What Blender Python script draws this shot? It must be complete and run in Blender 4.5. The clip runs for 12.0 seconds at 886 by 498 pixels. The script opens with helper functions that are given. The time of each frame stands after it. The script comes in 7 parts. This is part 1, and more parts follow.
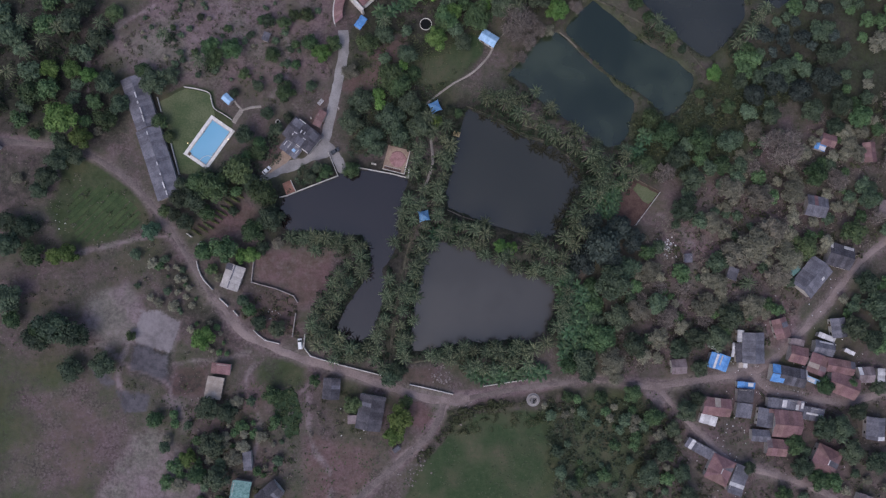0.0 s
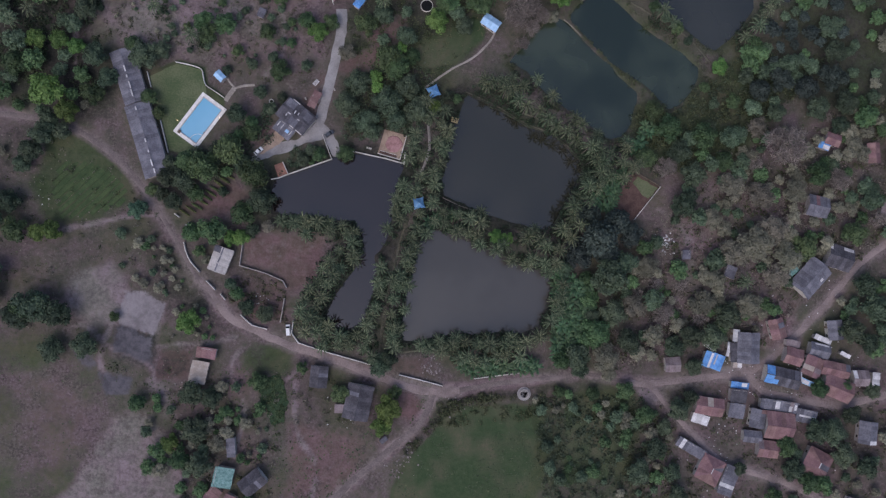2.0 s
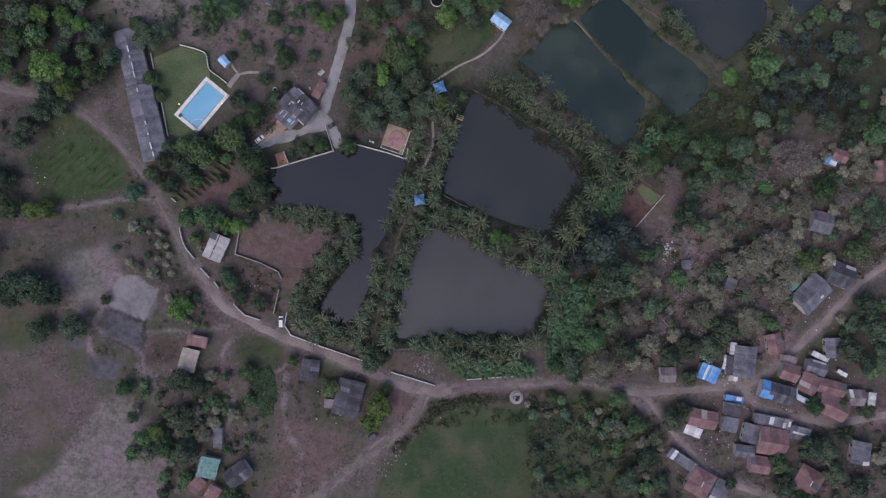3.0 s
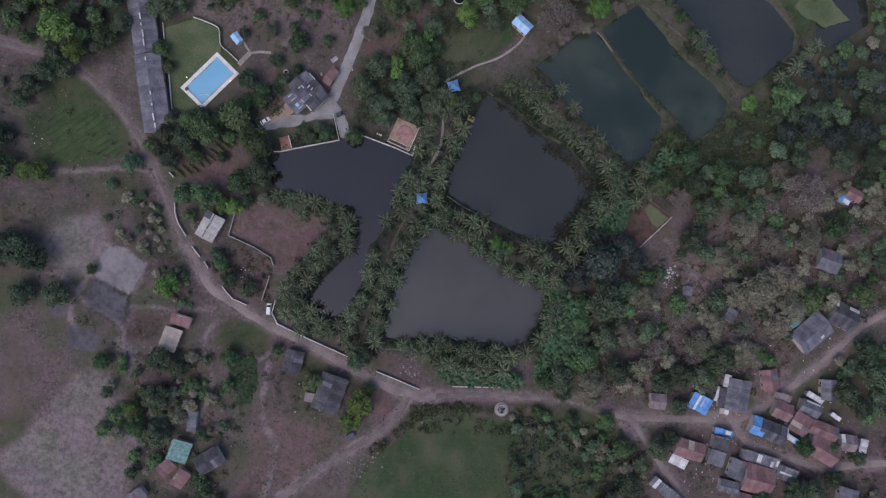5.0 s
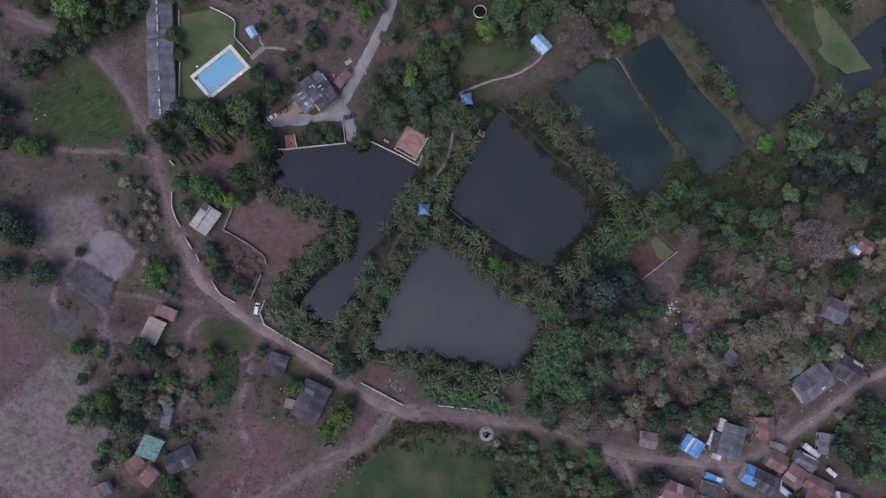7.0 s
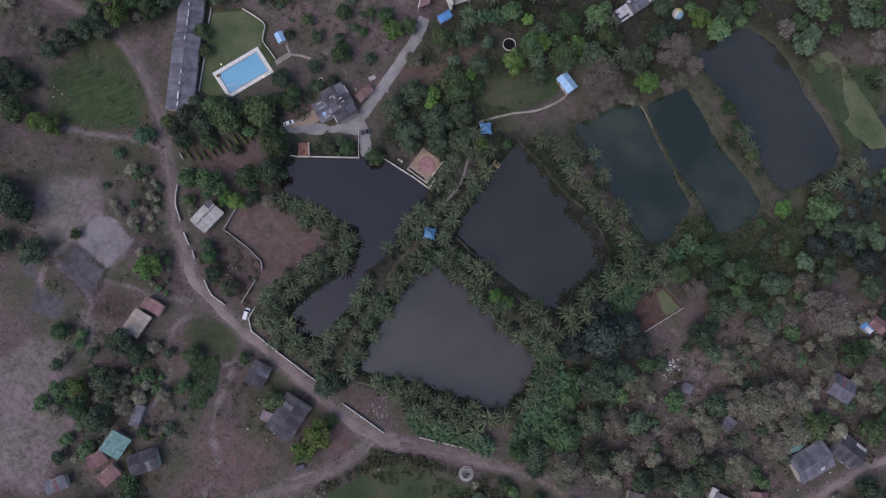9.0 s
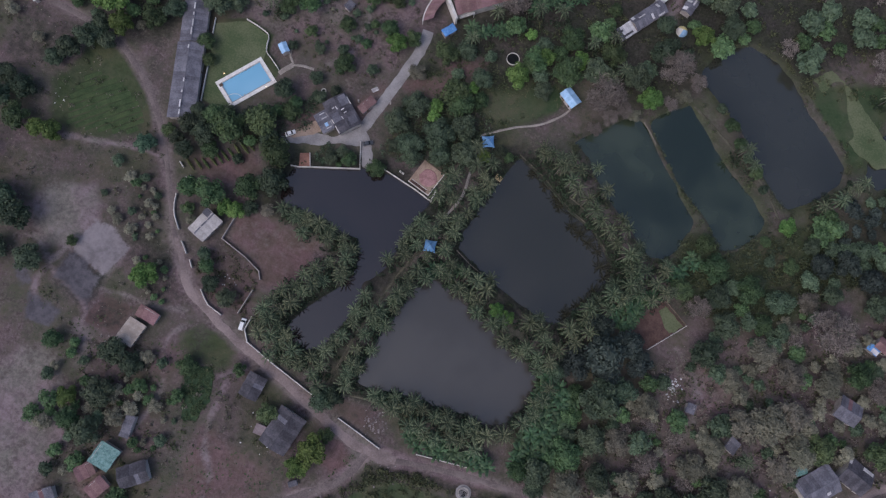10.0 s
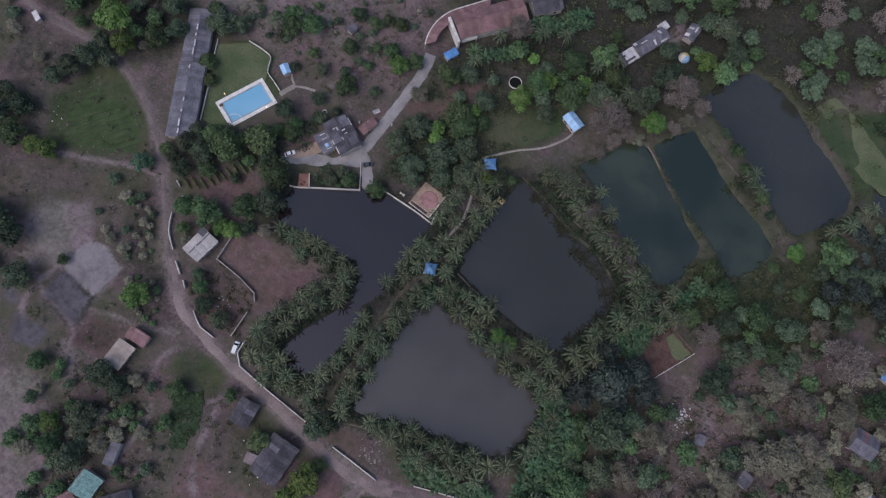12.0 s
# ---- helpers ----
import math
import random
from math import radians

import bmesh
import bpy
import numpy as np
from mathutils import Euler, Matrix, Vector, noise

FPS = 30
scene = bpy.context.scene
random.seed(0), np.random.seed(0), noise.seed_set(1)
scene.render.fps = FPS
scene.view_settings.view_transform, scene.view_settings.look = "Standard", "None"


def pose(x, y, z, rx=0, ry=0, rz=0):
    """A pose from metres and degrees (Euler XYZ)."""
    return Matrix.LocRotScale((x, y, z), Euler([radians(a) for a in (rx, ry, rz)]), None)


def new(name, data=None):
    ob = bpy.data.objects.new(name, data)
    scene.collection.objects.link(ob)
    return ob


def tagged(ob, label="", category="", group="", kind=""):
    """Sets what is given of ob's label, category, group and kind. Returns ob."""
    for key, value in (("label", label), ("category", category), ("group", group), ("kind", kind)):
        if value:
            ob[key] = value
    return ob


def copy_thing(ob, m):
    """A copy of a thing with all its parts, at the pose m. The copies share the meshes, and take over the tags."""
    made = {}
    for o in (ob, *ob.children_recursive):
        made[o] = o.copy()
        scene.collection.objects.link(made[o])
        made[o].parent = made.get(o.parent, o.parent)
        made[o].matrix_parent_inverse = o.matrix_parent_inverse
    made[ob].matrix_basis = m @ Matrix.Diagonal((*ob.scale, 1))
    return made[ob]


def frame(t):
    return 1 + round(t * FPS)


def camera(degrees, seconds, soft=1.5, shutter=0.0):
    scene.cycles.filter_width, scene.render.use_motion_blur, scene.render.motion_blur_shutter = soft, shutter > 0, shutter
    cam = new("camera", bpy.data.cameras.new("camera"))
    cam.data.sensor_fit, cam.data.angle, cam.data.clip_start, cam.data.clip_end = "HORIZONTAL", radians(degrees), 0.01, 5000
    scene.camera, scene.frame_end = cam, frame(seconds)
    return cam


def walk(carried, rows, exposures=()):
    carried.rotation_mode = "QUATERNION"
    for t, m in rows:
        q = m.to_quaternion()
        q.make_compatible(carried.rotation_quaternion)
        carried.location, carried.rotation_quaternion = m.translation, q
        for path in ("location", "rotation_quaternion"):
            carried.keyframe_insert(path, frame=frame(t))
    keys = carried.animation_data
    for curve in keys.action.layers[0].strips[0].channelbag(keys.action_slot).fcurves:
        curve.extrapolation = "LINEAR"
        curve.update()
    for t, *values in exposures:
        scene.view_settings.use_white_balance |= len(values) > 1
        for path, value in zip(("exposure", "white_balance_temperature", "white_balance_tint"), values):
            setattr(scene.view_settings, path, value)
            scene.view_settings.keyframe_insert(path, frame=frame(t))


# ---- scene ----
cam = camera(70.0, 12.0, soft=1.3)
PATH = [
    (0, pose(-0.03, -0.01, 277.46, 3.007, -1.238, -0.014)),
    (0.5, pose(-0.15, 0.16, 275.99, 2.733, -1.421, -0.449)),
    (1, pose(-0.27, 0.29, 274.50, 2.489, -1.588, -0.716)),
    (1.5, pose(-0.34, 0.37, 272.87, 2.191, -1.777, 0.082)),
    (2, pose(-0.37, 0.37, 271.40, 1.926, -1.955, 1.769)),
    (2.5, pose(-0.41, 0.37, 269.81, 1.721, -2.097, 3.162)),
    (3, pose(-0.44, 0.42, 268.27, 1.679, -2.206, 4.494)),
    (3.2, pose(-0.42, 0.43, 267.66, 1.660, -2.296, 5.070)),
    (4.8, pose(0.09, -0.13, 262.61, 1.796, -2.452, 9.486)),
    (5, pose(0.23, -0.34, 262.00, 1.843, -2.468, 10.012)),
    (5.5, pose(0.63, -0.90, 260.49, 1.973, -2.509, 11.317)),
    (6, pose(1.13, -1.56, 258.85, 2.194, -2.519, 12.579)),
    (6.5, pose(1.73, -2.17, 257.23, 2.751, -2.539, 13.931)),
    (7, pose(2.27, -2.86, 255.49, 3.603, -2.577, 15.077)),
    (7.2, pose(2.48, -3.15, 254.79, 3.961, -2.590, 15.579)),
    (8.8, pose(4.52, -7.17, 249.29, 6.672, -2.873, 21.569)),
    (9, pose(4.76, -7.73, 248.62, 7.049, -2.862, 21.946)),
    (9.5, pose(5.40, -9.09, 246.94, 8.012, -2.910, 22.501)),
    (10, pose(6.01, -10.45, 245.18, 8.975, -2.973, 22.905)),
    (10.5, pose(6.52, -11.75, 243.42, 9.914, -3.031, 23.120)),
    (11, pose(7.01, -13.05, 241.62, 10.831, -3.098, 23.276)),
    (11.5, pose(7.50, -14.48, 239.85, 11.775, -3.119, 23.318)),
    (12, pose(7.82, -15.91, 238.09, 12.636, -3.195, 23.347)),
]
walk(cam, PATH, [(0, 0.36, 6080, 14), (12, 0.27, 6080, 14)])

# ---- world and light: an even, overcast evening sky ----
world = bpy.data.worlds.new("sky")
scene.world = world
world.use_nodes = True
wn = world.node_tree
sky = wn.nodes.new("ShaderNodeTexSky")
sky.sky_type, sky.sun_disc = "NISHITA", False
sky.sun_elevation, sky.sun_rotation = radians(52), radians(210)
sky.air_density, sky.dust_density, sky.ozone_density = 0.8, 3.0, 1.0
wn.links.new(sky.outputs["Color"], wn.nodes["Background"].inputs["Color"])
wn.nodes["Background"].inputs["Strength"].default_value = 0.13
sun = new("sun", bpy.data.lights.new("sun", "SUN"))
sun.data.energy, sun.data.angle, sun.data.color = 0.6, radians(60), (1.0, 0.95, 0.92)
sun.matrix_world = pose(0, 0, 300, 38, 0, -30)


# ---- materials ----
def nodes_of(name):
    m = bpy.data.materials.new(name)
    m.use_nodes = True
    nt = m.node_tree
    return m, nt, nt.nodes["Principled BSDF"]


def nz(nt, scale, detail=4.0, vec=None, rough=0.55):
    n = nt.nodes.new("ShaderNodeTexNoise")
    n.inputs["Scale"].default_value, n.inputs["Detail"].default_value, n.inputs["Roughness"].default_value = scale, detail, rough
    if vec:
        nt.links.new(vec, n.inputs["Vector"])
    return n.outputs["Fac"]


def ramp(nt, fac, lo, hi):
    n = nt.nodes.new("ShaderNodeMapRange")
    n.interpolation_type = "SMOOTHSTEP"
    n.inputs["From Min"].default_value, n.inputs["From Max"].default_value = lo, hi
    nt.links.new(fac, n.inputs["Value"])
    return n.outputs["Result"]


def calc(nt, op, a, b):
    n = nt.nodes.new("ShaderNodeMath")
    n.operation = op
    for i, v in enumerate((a, b)):
        if isinstance(v, (int, float)):
            n.inputs[i].default_value = v
        else:
            nt.links.new(v, n.inputs[i])
    return n.outputs[0]


def blend(nt, fac, a, b):
    n = nt.nodes.new("ShaderNodeMix")
    n.data_type = "RGBA"
    for key, v in ((0, fac), (6, a), (7, b)):
        if isinstance(v, (int, float)):
            n.inputs[key].default_value = v
        elif isinstance(v, tuple):
            n.inputs[key].default_value = (*v, 1)
        else:
            nt.links.new(v, n.inputs[key])
    return n.outputs[2]


def times(nt, a, b):
    mix = nt.nodes.new("ShaderNodeMix")
    mix.data_type, mix.blend_type = "RGBA", "MULTIPLY"
    mix.inputs["Factor"].default_value = 1.0
    nt.links.new(a, mix.inputs["A"])
    nt.links.new(b, mix.inputs["B"])
    return mix.outputs["Result"]


def bumped(nt, bsdf, height, strength, distance=0.1):
    b = nt.nodes.new("ShaderNodeBump")
    b.inputs["Strength"].default_value, b.inputs["Distance"].default_value = strength, distance
    nt.links.new(height, b.inputs["Height"])
    nt.links.new(b.outputs["Normal"], bsdf.inputs["Normal"])


def varied(nt, colour, amount, hue=0.0, island=0.0):
    """Brightness and hue that differ from object to object, and from island to island."""
    hs = nt.nodes.new("ShaderNodeHueSaturation")
    rnd = nt.nodes.new("ShaderNodeObjectInfo").outputs["Random"]
    v = calc(nt, "ADD", calc(nt, "MULTIPLY", rnd, amount), 1 - amount / 2)
    if island:
        isl = nt.nodes.new("ShaderNodeNewGeometry").outputs["Random Per Island"]
        v = calc(nt, "MULTIPLY", v, calc(nt, "ADD", calc(nt, "MULTIPLY", isl, island), 1 - island / 2))
    nt.links.new(v, hs.inputs["Value"])
    if hue:
        h = calc(nt, "ADD", calc(nt, "MULTIPLY", calc(nt, "FRACT", calc(nt, "MULTIPLY", rnd, 7.3), 0.0), hue), 0.5 - hue / 2)
        nt.links.new(h, hs.inputs["Hue"])
    nt.links.new(colour, hs.inputs["Color"])
    return hs.outputs["Color"]


def mat(name, c1, c2, big=0.4, fine=4.0, rough=0.85, bump=0.3, rnd=0.0, metal=0.0, spec=0.3, hue=0.0, island=0.0):
    m, nt, b = nodes_of(name)
    vec = nt.nodes.new("ShaderNodeTexCoord").outputs["Object"]
    n1, n2 = nz(nt, big, 5, vec), nz(nt, fine, 4, vec)
    fac = ramp(nt, calc(nt, "ADD", calc(nt, "MULTIPLY", n1, 0.6), calc(nt, "MULTIPLY", n2, 0.4)), 0.36, 0.64)
    col = blend(nt, fac, c1, c2)
    if rnd or island:
        col = varied(nt, col, rnd, hue, island)
    nt.links.new(col, b.inputs["Base Color"])
    b.inputs["Roughness"].default_value, b.inputs["Metallic"].default_value = rough, metal
    b.inputs["Specular IOR Level"].default_value = spec
    if bump:
        bumped(nt, b, n2, bump, 0.08)
    return m


def leaf_mat(name, c1, c2, rnd=0.75, island=0.45, hue=0.06):
    m, nt, b = nodes_of(name)
    vec = nt.nodes.new("ShaderNodeTexCoord").outputs["Object"]
    col = blend(nt, ramp(nt, nz(nt, 1.6, 3, vec), 0.35, 0.65), c1, c2)
    tone = nt.nodes.new("ShaderNodeAttribute")
    tone.attribute_name = "tone"
    own = nt.nodes.new("ShaderNodeHueSaturation")
    nt.links.new(varied(nt, col, rnd, hue, island), own.inputs["Color"])
    nt.links.new(calc(nt, "ADD", tone.outputs["Fac"], 1.0), own.inputs["Value"])
    nt.links.new(own.outputs["Color"], b.inputs["Base Color"])
    b.inputs["Roughness"].default_value, b.inputs["Specular IOR Level"].default_value = 0.6, 0.25
    return m


def ground_mat():
    """Dry soil with grass, pale dust, dark litter and red earth by the cover of each place. The dark cover also paints
    palm shade on pond banks.
    """
    m, nt, b = nodes_of("dry_ground")
    vec = nt.nodes.new("ShaderNodeTexCoord").outputs["Object"]
    at = nt.nodes.new("ShaderNodeAttribute")
    at.attribute_name = "cover"
    sep = nt.nodes.new("ShaderNodeSeparateColor")
    nt.links.new(at.outputs["Color"], sep.inputs["Color"])
    grass, pale, dark, red = sep.outputs[0], sep.outputs[1], sep.outputs[2], at.outputs["Alpha"]
    huge, big, mid, fine = nz(nt, 0.018, 5, vec), nz(nt, 0.07, 6, vec, 0.6), nz(nt, 0.35, 6, vec, 0.65), nz(nt, 2.2, 5, vec, 0.7)

    def cover_of(mask, grain, sharp):
        total = calc(nt, "ADD", mask, calc(nt, "MULTIPLY", calc(nt, "SUBTRACT", grain, 0.5), 2.6))
        return ramp(nt, total, 0.5 - sharp, 0.5 + sharp)
    tiny = nz(nt, 0.9, 6, vec, 0.75)
    speck = calc(nt, "ADD", calc(nt, "MULTIPLY", mid, 0.5), calc(nt, "ADD", calc(nt, "MULTIPLY", fine, 0.2), calc(nt, "MULTIPLY", tiny, 0.3)))
    patch = calc(nt, "ADD", calc(nt, "MULTIPLY", big, 0.5), calc(nt, "MULTIPLY", mid, 0.5))
    wide = calc(nt, "ADD", calc(nt, "MULTIPLY", huge, 0.5), calc(nt, "MULTIPLY", big, 0.5))
    soil = blend(nt, ramp(nt, patch, 0.36, 0.64), (0.075, 0.060, 0.056), (0.155, 0.128, 0.122))
    soil = blend(nt, ramp(nt, tiny, 0.42, 0.66), soil, (0.165, 0.138, 0.130))
    col = blend(nt, cover_of(red, patch, 0.3), soil, blend(nt, ramp(nt, speck, 0.3, 0.7), (0.095, 0.064, 0.058), (0.160, 0.116, 0.107)))
    col = blend(nt, cover_of(pale, calc(nt, "ADD", calc(nt, "MULTIPLY", speck, 0.6), calc(nt, "MULTIPLY", wide, 0.4)), 0.35), col, blend(nt, ramp(nt, speck, 0.4, 0.62), (0.152, 0.132, 0.127), (0.222, 0.195, 0.187)))
    green = blend(nt, ramp(nt, patch, 0.36, 0.64), (0.034, 0.052, 0.026), (0.080, 0.092, 0.048))
    green = blend(nt, ramp(nt, tiny, 0.44, 0.64), green, (0.050, 0.070, 0.034))
    green = blend(nt, calc(nt, "MULTIPLY", ramp(nt, wide, 0.46, 0.66), 0.6), green, (0.088, 0.082, 0.052))
    col = blend(nt, cover_of(grass, calc(nt, "ADD", calc(nt, "MULTIPLY", speck, 0.45), calc(nt, "MULTIPLY", wide, 0.55)), 0.25), col, green)
    col = blend(nt, cover_of(dark, speck, 0.3), col, blend(nt, ramp(nt, tiny, 0.4, 0.62), (0.026, 0.029, 0.023), (0.056, 0.054, 0.044)))
    mottle = calc(nt, "ADD", calc(nt, "MULTIPLY", nz(nt, 0.11, 6, vec, 0.62), 0.6), calc(nt, "MULTIPLY", nz(nt, 0.45, 5, vec, 0.6), 0.4))
    col = times(nt, col, blend(nt, ramp(nt, mottle, 0.34, 0.66), (0.82, 0.83, 0.80), (1.17, 1.16, 1.14)))
    col = times(nt, col, blend(nt, ramp(nt, nz(nt, 0.055, 6, vec, 0.6), 0.38, 0.62), (0.97, 1.00, 0.94), (1.07, 0.955, 1.06)))
    meadow = nt.nodes.new("ShaderNodeAttribute")
    meadow.attribute_name = "meadow"
    lush = blend(nt, ramp(nt, wide, 0.42, 0.6), (0.036, 0.062, 0.028), (0.106, 0.098, 0.064))
    lush = blend(nt, ramp(nt, speck, 0.4, 0.66), lush, (0.064, 0.084, 0.042))
    col = blend(nt, cover_of(meadow.outputs["Fac"], speck, 0.25), col, lush)
    beaten = nt.nodes.new("ShaderNodeAttribute")
    beaten.attribute_name = "beaten"
    col = blend(nt, cover_of(beaten.outputs["Fac"], speck, 0.3), col, blend(nt, ramp(nt, patch, 0.38, 0.62), (0.165, 0.145, 0.150), (0.270, 0.240, 0.245)))
    ash = nt.nodes.new("ShaderNodeAttribute")
    ash.attribute_name = "ash"
    col = blend(nt, cover_of(ash.outputs["Fac"], speck, 0.35), col, blend(nt, ramp(nt, patch, 0.38, 0.62), (0.064, 0.060, 0.070), (0.128, 0.118, 0.128)))
    lane = nt.nodes.new("ShaderNodeAttribute")
    lane.attribute_name = "lane"
    col = blend(nt, cover_of(lane.outputs["Fac"], speck, 0.3), col, blend(nt, ramp(nt, patch, 0.36, 0.64), (0.145, 0.113, 0.107), (0.242, 0.192, 0.183)))
    nt.links.new(col, b.inputs["Base Color"])
    b.inputs["Roughness"].default_value, b.inputs["Specular IOR Level"].default_value = 0.95, 0.15
    bumped(nt, b, speck, 0.8, 0.5)
    return m


def water_mat(name, c1, c2):
    m, nt, b = nodes_of(name)
    vec = nt.nodes.new("ShaderNodeTexCoord").outputs["Object"]
    nt.links.new(blend(nt, ramp(nt, nz(nt, 0.03, 3, vec), 0.35, 0.65), c1, c2), b.inputs["Base Color"])
    b.inputs["Roughness"].default_value, b.inputs["IOR"].default_value = 0.05, 1.85
    bumped(nt, b, nz(nt, 0.9, 3, vec), 0.06, 0.05)
    return m


GROUND = ground_mat()
DIRT = mat("packed_earth", (0.170, 0.134, 0.127), (0.285, 0.226, 0.214), 0.12, 1.6, 0.95, 0.5, spec=0.15)
EARTH = mat("brown_track_earth", (0.120, 0.097, 0.092), (0.205, 0.166, 0.158), 0.15, 1.6, 0.95, 0.5, spec=0.15)
CONCRETE = mat("worn_concrete", (0.215, 0.20, 0.198), (0.335, 0.315, 0.31), 0.2, 2.5, 0.9, 0.3)
BANK_EARTH = mat("trodden_bank_earth", (0.062, 0.060, 0.042), (0.125, 0.115, 0.085), 0.25, 2.0, 0.95, 0.4, spec=0.15)
PAVED = mat("pale_trodden_paving", (0.23, 0.20, 0.175), (0.36, 0.32, 0.285), 0.25, 2.0, 0.95, 0.3, spec=0.15)
PATH_MAT = mat("footpath_earth", (0.14, 0.12, 0.095), (0.235, 0.20, 0.17), 0.25, 2.0, 0.95, 0.4, spec=0.15)
PLOT_SOIL = mat("red_plot_soil", (0.075, 0.046, 0.040), (0.125, 0.080, 0.068), 0.3, 1.6, 0.95, 0.6, spec=0.15)
WHITEWASH = mat("whitewashed_masonry", (0.50, 0.47, 0.43), (0.74, 0.70, 0.66), 0.3, 2.5, 0.9, 0.2, rnd=0.15)
PLASTER = mat("old_plaster", (0.30, 0.27, 0.25), (0.48, 0.44, 0.40), 0.3, 2.0, 0.9, 0.2, rnd=0.4, hue=0.05)
LAWN_GRASS = mat("mown_grass", (0.070, 0.098, 0.046), (0.146, 0.156, 0.090), 0.07, 1.5, 0.95, 0.4, spec=0.15)
CROP = mat("young_crop", (0.036, 0.060, 0.026), (0.070, 0.096, 0.042), 0.25, 1.6, 0.95, 0.6, spec=0.15, rnd=0.2)
CROP_DARK = mat("dark_crop", (0.036, 0.058, 0.026), (0.068, 0.094, 0.040), 0.25, 1.6, 0.95, 0.6, spec=0.15, rnd=0.15)
GREENS = mat("dark_leafy_crop", (0.026, 0.048, 0.026), (0.050, 0.080, 0.040), 0.3, 1.8, 0.95, 0.7, spec=0.15)
DECK = mat("pool_deck_stone", (0.62, 0.59, 0.55), (0.82, 0.79, 0.75), 0.5, 3.0, 0.8, 0.15)
POOL_TILE = mat("pool_tile", (0.10, 0.36, 0.66), (0.14, 0.42, 0.72), 0.3, 1.5, 0.4, 0.0)
SAND = mat("sandy_paving", (0.25, 0.18, 0.135), (0.38, 0.285, 0.22), 0.3, 2.5, 0.9, 0.2)
PINK = mat("pink_gravel", (0.24, 0.13, 0.125), (0.40, 0.23, 0.23), 0.5, 2.0, 0.95, 0.5)
RED_TILE = mat("terracotta_slab", (0.21, 0.10, 0.075), (0.33, 0.175, 0.13), 0.3, 2.0, 0.85, 0.2)
ROOF = {
    "grey": mat("weathered_cement_sheet", (0.092, 0.090, 0.108), (0.178, 0.172, 0.198), 0.25, 1.8, 0.9, 0.3, rnd=0.45),
    "red": mat("clay_tile_roof", (0.150, 0.084, 0.086), (0.245, 0.144, 0.142), 0.3, 2.2, 0.9, 0.5, rnd=0.4, hue=0.03),
    "blue": mat("blue_tarpaulin", (0.07, 0.20, 0.46), (0.15, 0.33, 0.62), 0.4, 1.5, 0.5, 0.3, rnd=0.3),
    "white": mat("bleached_sheet_roof", (0.42, 0.40, 0.40), (0.66, 0.64, 0.64), 0.4, 2.0, 0.7, 0.3, rnd=0.35),
    "teal": mat("teal_tarpaulin", (0.075, 0.165, 0.155), (0.20, 0.34, 0.315), 0.9, 2.5, 0.6, 0.3, rnd=0.3),
    "pink": mat("faded_pink_roof", (0.15, 0.115, 0.12), (0.25, 0.205, 0.21), 0.3, 2.0, 0.9, 0.3, rnd=0.35),
    "cream": mat("cream_sheet_roof", (0.31, 0.255, 0.215), (0.43, 0.37, 0.32), 0.4, 2.0, 0.85, 0.3, rnd=0.15),
    "bleached": mat("streaked_cream_sheet", (0.37, 0.335, 0.315), (0.52, 0.48, 0.455), 0.5, 2.0, 0.85, 0.3, rnd=0.3),
    "slate": mat("dark_slate_sheet", (0.050, 0.047, 0.056), (0.108, 0.101, 0.114), 0.3, 1.8, 0.9, 0.3, rnd=0.4),
    "canvas": mat("blue_canvas", (0.13, 0.31, 0.58), (0.24, 0.45, 0.72), 0.6, 2.0, 0.6, 0.2),
    "paleblue": mat("pale_blue_sheet", (0.25, 0.42, 0.62), (0.38, 0.56, 0.76), 0.6, 2.0, 0.5, 0.2, rnd=0.15),
}
GLASS = mat("dark_window", (0.02, 0.022, 0.025), (0.035, 0.038, 0.04), 0.5, 3.0, 0.15, 0.0, spec=0.5)
WOOD = mat("weathered_wood", (0.10, 0.07, 0.05), (0.20, 0.15, 0.11), 0.6, 5.0, 0.85, 0.3, rnd=0.2)
BARK = mat("bark", (0.09, 0.075, 0.06), (0.17, 0.145, 0.12), 1.0, 6.0, 0.95, 0.6)
TWIG = mat("dry_twigs", (0.148, 0.125, 0.110), (0.252, 0.215, 0.192), 0.8, 4.0, 0.95, 0.0, rnd=0.3, island=0.35)
CAR_WHITE = mat("white_car_paint", (0.72, 0.72, 0.72), (0.80, 0.80, 0.80), 0.5, 3.0, 0.3, 0.0, spec=0.5)
CAR_DARK = mat("dark_car_paint", (0.05, 0.055, 0.065), (0.07, 0.075, 0.085), 0.5, 3.0, 0.3, 0.0, spec=0.5)
RUBBER = mat("tyre_rubber", (0.02, 0.02, 0.02), (0.04, 0.04, 0.04), 1.0, 6.0, 0.9, 0.1)
# Near black: the shade of a deep interior, put into the colour.
WELL_SHADE = mat("painted_well_shade", (0.008, 0.009, 0.010), (0.014, 0.015, 0.016), 0.5, 2.0, 0.9, 0.0, spec=0.1)
CANE = mat("straw_bamboo", (0.40, 0.30, 0.15), (0.56, 0.44, 0.25), 0.8, 4.0, 0.7, 0.1, rnd=0.2)
TENT_YELLOW = mat("yellow_tent_cloth", (0.62, 0.52, 0.22), (0.72, 0.62, 0.32), 0.8, 3.0, 0.7, 0.1)
METAL = mat("galvanised_steel", (0.42, 0.43, 0.44), (0.55, 0.56, 0.57), 1.0, 5.0, 0.45, 0.1, metal=0.8)
LAMP, lamp_nodes, lamp_shader = nodes_of("lit_globe")
lamp_shader.inputs["Base Color"].default_value = (0.9, 0.7, 0.5, 1)
lamp_shader.inputs["Emission Color"].default_value = (1.0, 0.62, 0.3, 1)
